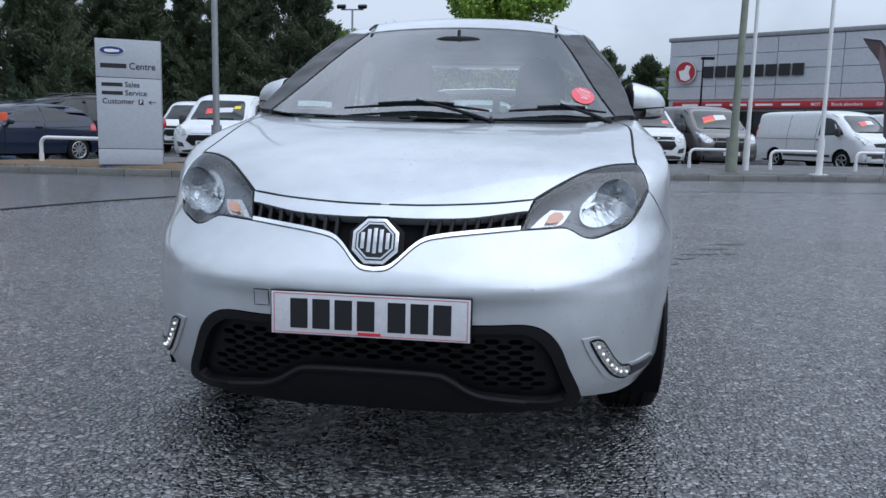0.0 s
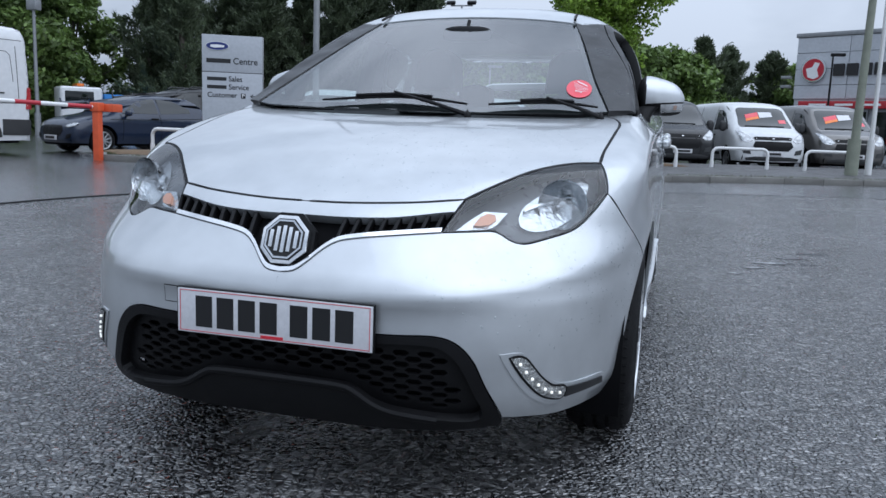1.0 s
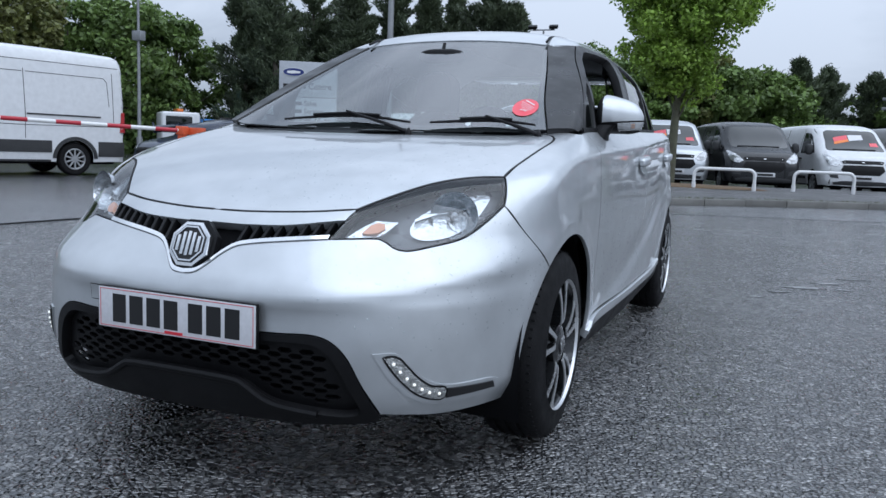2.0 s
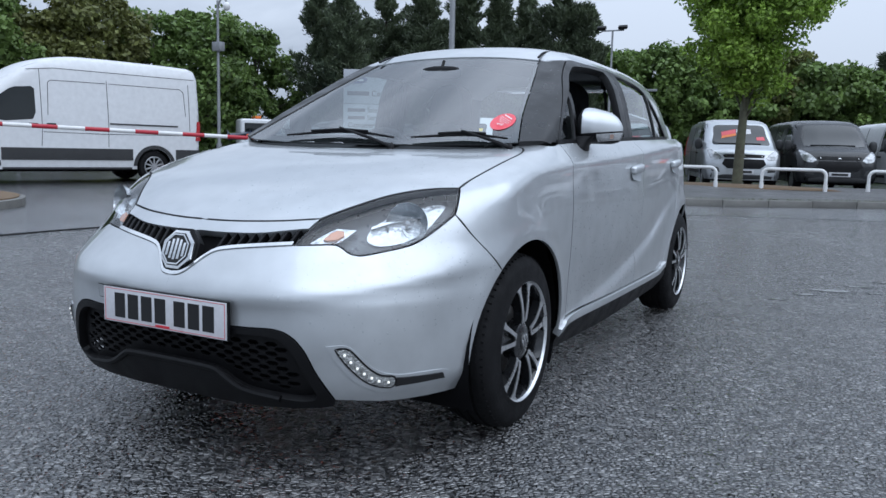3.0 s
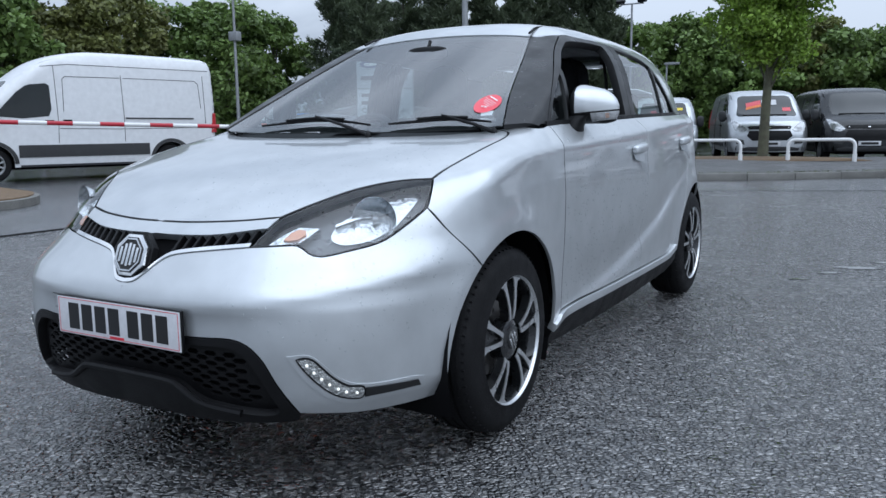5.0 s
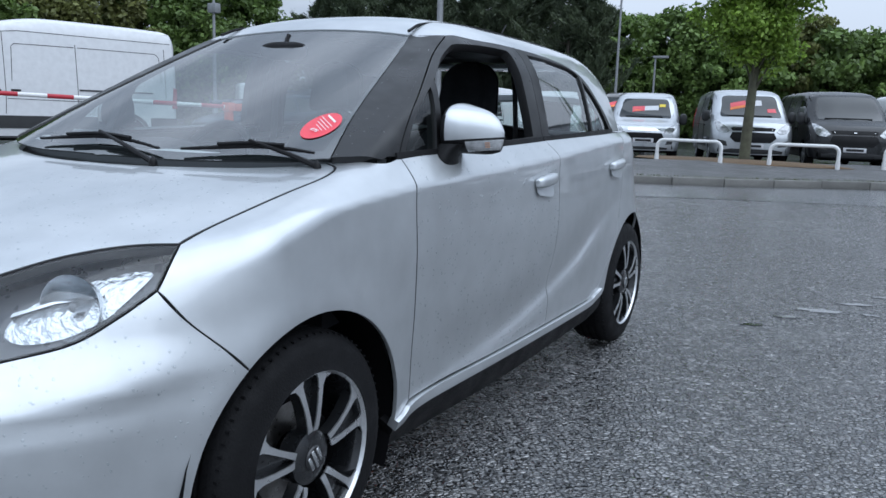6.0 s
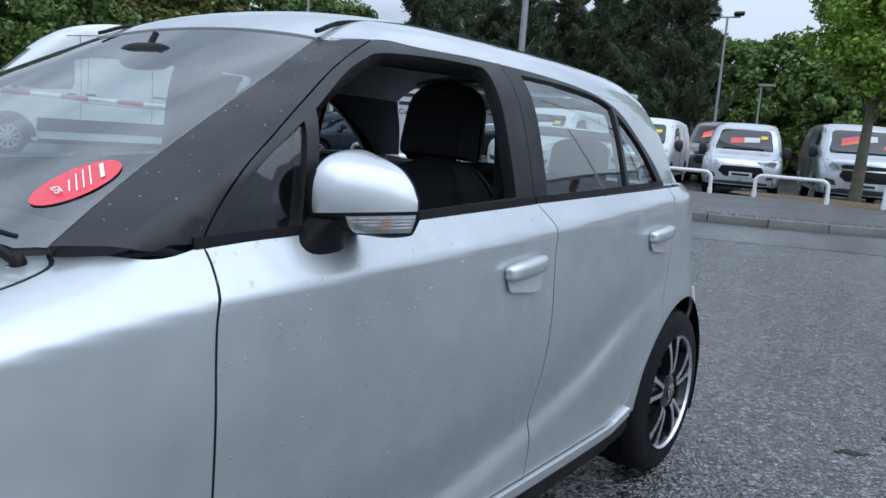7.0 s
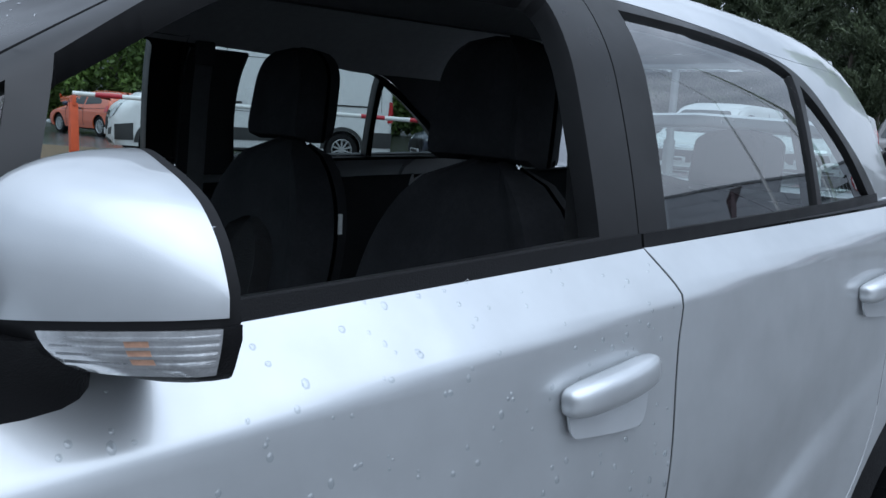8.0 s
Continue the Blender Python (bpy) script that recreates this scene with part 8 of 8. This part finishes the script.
LEAF_STREET = leaf_mat("fresh_green_leaves", (0.27, 0.39, 0.055), (0.20, 0.31, 0.045))
LEAF_HEDGE = leaf_mat("mid_green_leaves", (0.18, 0.26, 0.06), (0.12, 0.19, 0.048))
LEAF_YELLOW = leaf_mat("yellowish_leaves", (0.17, 0.175, 0.05), (0.12, 0.14, 0.04))
NEEDLE = leaf_mat("dark_pine_needles", (0.105, 0.132, 0.068), (0.066, 0.088, 0.05))


def leaf_cloud(centres, radii, count, size, long=1.0, flat_=0.75, droop=0.0):
    """Leaves as small bent quads scattered in clumps; returns vertices and faces."""
    k = rng.integers(0, len(centres), count)
    d = rng.normal(0, 1, (count, 3))
    d /= np.linalg.norm(d, axis=1, keepdims=True)
    r = rng.uniform(0, 1, (count, 1)) ** 0.45
    p = centres[k] + d * r * radii[k][:, None] * (1, 1, flat_)
    nrm = d * 0.6 + rng.normal(0, 0.7, (count, 3)) + (0, 0, 0.35)
    nrm /= np.linalg.norm(nrm, axis=1, keepdims=True)
    u = np.cross(nrm, rng.normal(0, 1, (count, 3)))
    u /= np.maximum(np.linalg.norm(u, axis=1, keepdims=True), 1e-6)
    v = np.cross(nrm, u)
    s = size * rng.uniform(0.55, 1.25, (count, 1))
    u, v = u * s * long, v * s * 0.55 / long ** 0.8
    verts = np.stack([p - u, p - 0.1 * u + v, p + u, p - 0.1 * u - v], 1).reshape(-1, 3)
    faces = np.arange(count * 4).reshape(-1, 4)
    return verts, faces


def limbs(points_list, material, name, parent):
    for pts, r, tp in points_list:
        part(name, tube(pts, r, 7, True, None, tp), material, parent)


def crown(name, verts, faces, material, parent):
    me = bpy.data.meshes.new(name)
    me.vertices.add(len(verts))
    me.vertices.foreach_set("co", verts.astype(np.float32).ravel())
    me.loops.add(faces.size)
    me.loops.foreach_set("vertex_index", faces.astype(np.int32).ravel())
    me.polygons.add(len(faces))
    me.polygons.foreach_set("loop_start", np.arange(0, faces.size, 4, dtype=np.int32))
    me.update(calc_edges=True)
    me.materials.append(material)
    ob = new(name, me)
    ob.parent = parent
    return ob


# the street tree: a clear stem, upswept limbs and a tall dense crown
street = thing("street_tree", (-1.13, 18.4, 0.22), "street tree with a slim mossy stem and dense upright green crown", "tree")
stem = [((0, 0, -0.1), (0.02, 0, 1.0), (0.05, 0.02, 2.0), (0.08, 0.03, 3.0), (0.10, 0.0, 4.4), (0.1, 0, 6.2)), 0.115, [1.25, 1.0, 0.85, 0.7, 0.45, 0.15]]
part("trunk", tube(smooth_line(stem[0], 0.5), 0.105, 12, taper=np.linspace(1.25, 0.2, len(smooth_line(stem[0], 0.5))).tolist()), MOSSY, street, "mossy grey-green trunk")
centres, radii, arms = [], [], []
for k in range(30):
    a = 2.4 * k + rng.uniform(-0.3, 0.3)
    z0 = 1.55 + 0.09 * k
    reach = rng.uniform(0.75, 1.35) * (0.75 + 0.5 * math.sin(min(k / 22, 1) * math.pi * 0.6))
    tip = np.array((0.08 + reach * math.cos(a), reach * math.sin(a), z0 + rng.uniform(1.2, 2.4)))
    arms.append(([(0.06, 0.02, z0), (0.08 + 0.35 * reach * math.cos(a), 0.35 * reach * math.sin(a), z0 + 0.55), tuple(tip)], 0.032, [1.0, 0.7, 0.2]))
    for t in np.linspace(0.35, 1.1, 5):
        q = np.array((0.08, 0.0, z0)) * (1 - t) + tip * t + rng.normal(0, 0.16, 3)
        if q[2] > 2.15:
            centres.append(q)
            radii.append(rng.uniform(0.24, 0.46))
for k in range(95):
    a, z = rng.uniform(0, 6.28), rng.uniform(2.5, 7.1)
    rr = 1.62 * math.sqrt(max(1 - ((z - 4.6) / (2.35 if z < 4.6 else 2.7)) ** 2, 0.04)) * rng.uniform(0.1, 1) ** 0.5
    centres.append(np.array((0.1 + rr * math.cos(a), rr * math.sin(a), z)))
    radii.append(rng.uniform(0.3, 0.5))
limbs(arms, MOSSY, "limb", street)
vts, fcs = leaf_cloud(np.array(centres), np.array(radii), 58000, 0.064, 1.0, 0.9)
crown("crown", vts, fcs, LEAF_STREET, street)


def broad_tree(x, y, h, w, material, label, count=15000, size=0.12, low=0.2):
    t = thing("hedge_tree", (x, y, 0), label, "tree")
    part("trunk", tube([(0, 0, -0.1), (0.1, 0, h * 0.3), (0.15, 0.1, h * 0.75)], 0.16, 9, taper=[1.2, 0.8, 0.3]), BARK, t)
    n_ = 130
    z = rng.uniform(low, h * 0.93, n_)
    prof = w * np.clip(np.sin(np.clip(z / h, 0.08, 1) * math.pi * 0.80 + 0.35), 0.12, 1)
    a = rng.uniform(0, 6.28, n_)
    rr = prof * rng.uniform(0.15, 1.0, n_) ** 0.6
    c = np.stack([rr * np.cos(a), rr * np.sin(a), z], 1)
    rad = rng.uniform(0.28, 0.8, n_) * w / 2.8
    limbs([([(0.05, 0, q[2] * 0.45), tuple(q * (0.6, 0.6, 0.85)), tuple(q)], 0.045, [1, 0.6, 0.2]) for q in c[:9]], BARK, "limb", t)
    v_, f_ = leaf_cloud(c, rad, count, size, 1.0, 0.85)
    crown("crown", v_, f_, material, t)


def pine(x, y, h, w, label, count=38000, bare=0.03):
    """A pine: uneven upswept boughs, each with tufts of thin needles that thin out to the tip."""
    t = thing("pine_tree", (x, y, 0), label, "tree")
    lean = rng.normal(0, 0.25, 2)
    part("trunk", tube([(0, 0, -0.1), (lean[0] * 0.5, lean[1] * 0.5, h * 0.5), (lean[0], lean[1], h * 0.96)], 0.17, 9, taper=[1.2, 0.8, 0.15]), BARK, t)
    lobes = rng.uniform(0.6, 1.15, 9)
    at, way, arms_ = [], [], []
    each = count // int(h * 13)
    for k in range(int(h * 13)):
        f = rng.uniform(0, 1) ** 0.85
        z = h * (bare + (0.97 - bare) * f)
        a = rng.uniform(0, 2 * math.pi)
        reach = (w * (1 - f) ** 0.78 * lobes[int(a / 0.7) % 9] * (0.75 + 0.35 * math.sin(f * 17 + lobes[0] * 9)) + 0.2) * rng.uniform(0.55, 1.15)
        rise = rng.uniform(0.15, 0.75) * reach
        root = np.array((lean[0] * f, lean[1] * f, z))
        tip = root + (reach * math.cos(a), reach * math.sin(a), rise)
        if k % 9 == 0:
            arms_.append(([tuple(root), tuple((root + tip) / 2 - (0, 0, 0.1)), tuple(tip)], 0.03, [1, 0.7, 0.2]))
        u = rng.uniform(0.2, 1.05, (each, 1))
        run = (tip - root) / np.linalg.norm(tip - root)
        at.append(root + (tip - root) * u ** (1, 1, 1.4) + rng.normal(0, 0.17, (each, 3)) * (1.2 - 0.75 * u))
        way.append(run * 0.7 + (0, 0, 0.45) + rng.normal(0, 0.45, (each, 3)))
    for pts, r, tp in arms_:
        part("limb", tube(pts, r, 7, True, None, tp), BARK, t)
    at, way = np.vstack(at), np.vstack(way)
    way /= np.linalg.norm(way, axis=1, keepdims=True)
    wide = np.cross(way, rng.normal(0, 1, way.shape))
    wide *= 0.034 / np.linalg.norm(wide, axis=1, keepdims=True)
    long_ = way * rng.uniform(0.12, 0.28, (len(at), 1))
    v_ = np.stack([at - 0.4 * long_, at + 0.3 * long_ + wide, at + long_, at + 0.3 * long_ - wide], 1).reshape(-1, 3)
    f_ = np.arange(len(at) * 4).reshape(-1, 4)
    crown("crown", v_, f_, NEEDLE, t)


def sighted(bearing, far):
    """A place on the ground: bearing in degrees from the y axis, clockwise, and distance from (1.9, -2.6)."""
    return 1.9 + far * math.sin(radians(bearing)), -2.6 + far * math.cos(radians(bearing))


DECID = "leafy green broad-leaved tree in a dense hedge row"
PINE = "tall dark pine in a close row behind the car park"
# broad-leaved hedge to the far side of the road
for k, (b, far, h, w) in enumerate(((-76, 46, 6.6, 3.4), (-71, 44, 6.3, 3.2), (-66, 45, 7.0, 3.4), (-61.5, 46, 8.0, 3.3), (-58, 44, 7.2, 3.0), (-55, 47, 8.8, 3.4), (-51.5, 46, 8.2, 3.2), (-48, 48, 7.6, 3.0), (-44.5, 47, 7.6, 3.0), (-41.5, 50, 7.2, 2.8))):
    x, y = sighted(b, far)
    broad_tree(x, y, h * 1.1, w * 1.05, LEAF_YELLOW if k in (5, 6) else LEAF_HEDGE, DECID, 22000, 0.17)
# pines
for b, far, h, w in ((-36.8, 48, 9.6, 2.1), (-34.6, 45, 9.4, 2.3), (-32.2, 49, 10.5, 2.4), (-29.8, 46, 9.8, 2.4), (-27.4, 48, 10.6, 2.5), (-25.0, 46, 9.7, 2.3), (-22.8, 48, 10.4, 2.5), (-20.6, 45, 9.6, 2.3), (-18.6, 44, 8.6, 2.2)):
    x, y = sighted(b, far)
    pine(x, y, h * rng.uniform(0.95, 1.06), w * 1.6, PINE)
for b, far, h, w in ((-35.8, 53, 8.6, 2.4), (-33.4, 55, 9.2, 2.4), (-31.0, 53, 8.8, 2.4), (-28.6, 54, 9.3, 2.4), (-26.2, 53, 8.7, 2.4), (-23.9, 54, 9.2, 2.4), (-21.7, 53, 8.6, 2.4)):
    x, y = sighted(b, far)
    pine(x, y, h, w * 1.8, PINE, 26000)
# mixed hedge behind the vans
for k, (b, far, h, w) in enumerate(((-16.5, 50, 6.4, 2.8), (-13.8, 49, 6.6, 2.8), (-11.2, 50, 6.2, 2.9), (-8.6, 49, 6.0, 2.8), (-6.0, 50, 6.3, 2.8), (-3.4, 49, 5.6, 2.8), (-0.8, 50, 5.2, 2.6), (6.0, 52, 5.0, 2.6))):
    x, y = sighted(b, far)
    broad_tree(x, y, h * 1.1, w * 1.05, LEAF_YELLOW if k in (4,) else LEAF_HEDGE, DECID, 22000, 0.17)
for b, far, h, w in ((-1.6, 52, 6.0, 1.9), (0.3, 51, 6.9, 1.9), (2.2, 53, 6.4, 1.9), (4.0, 51, 5.4, 1.8)):
    x, y = sighted(b, far)
    pine(x, y, h * rng.uniform(0.95, 1.06), w * 1.6, PINE)
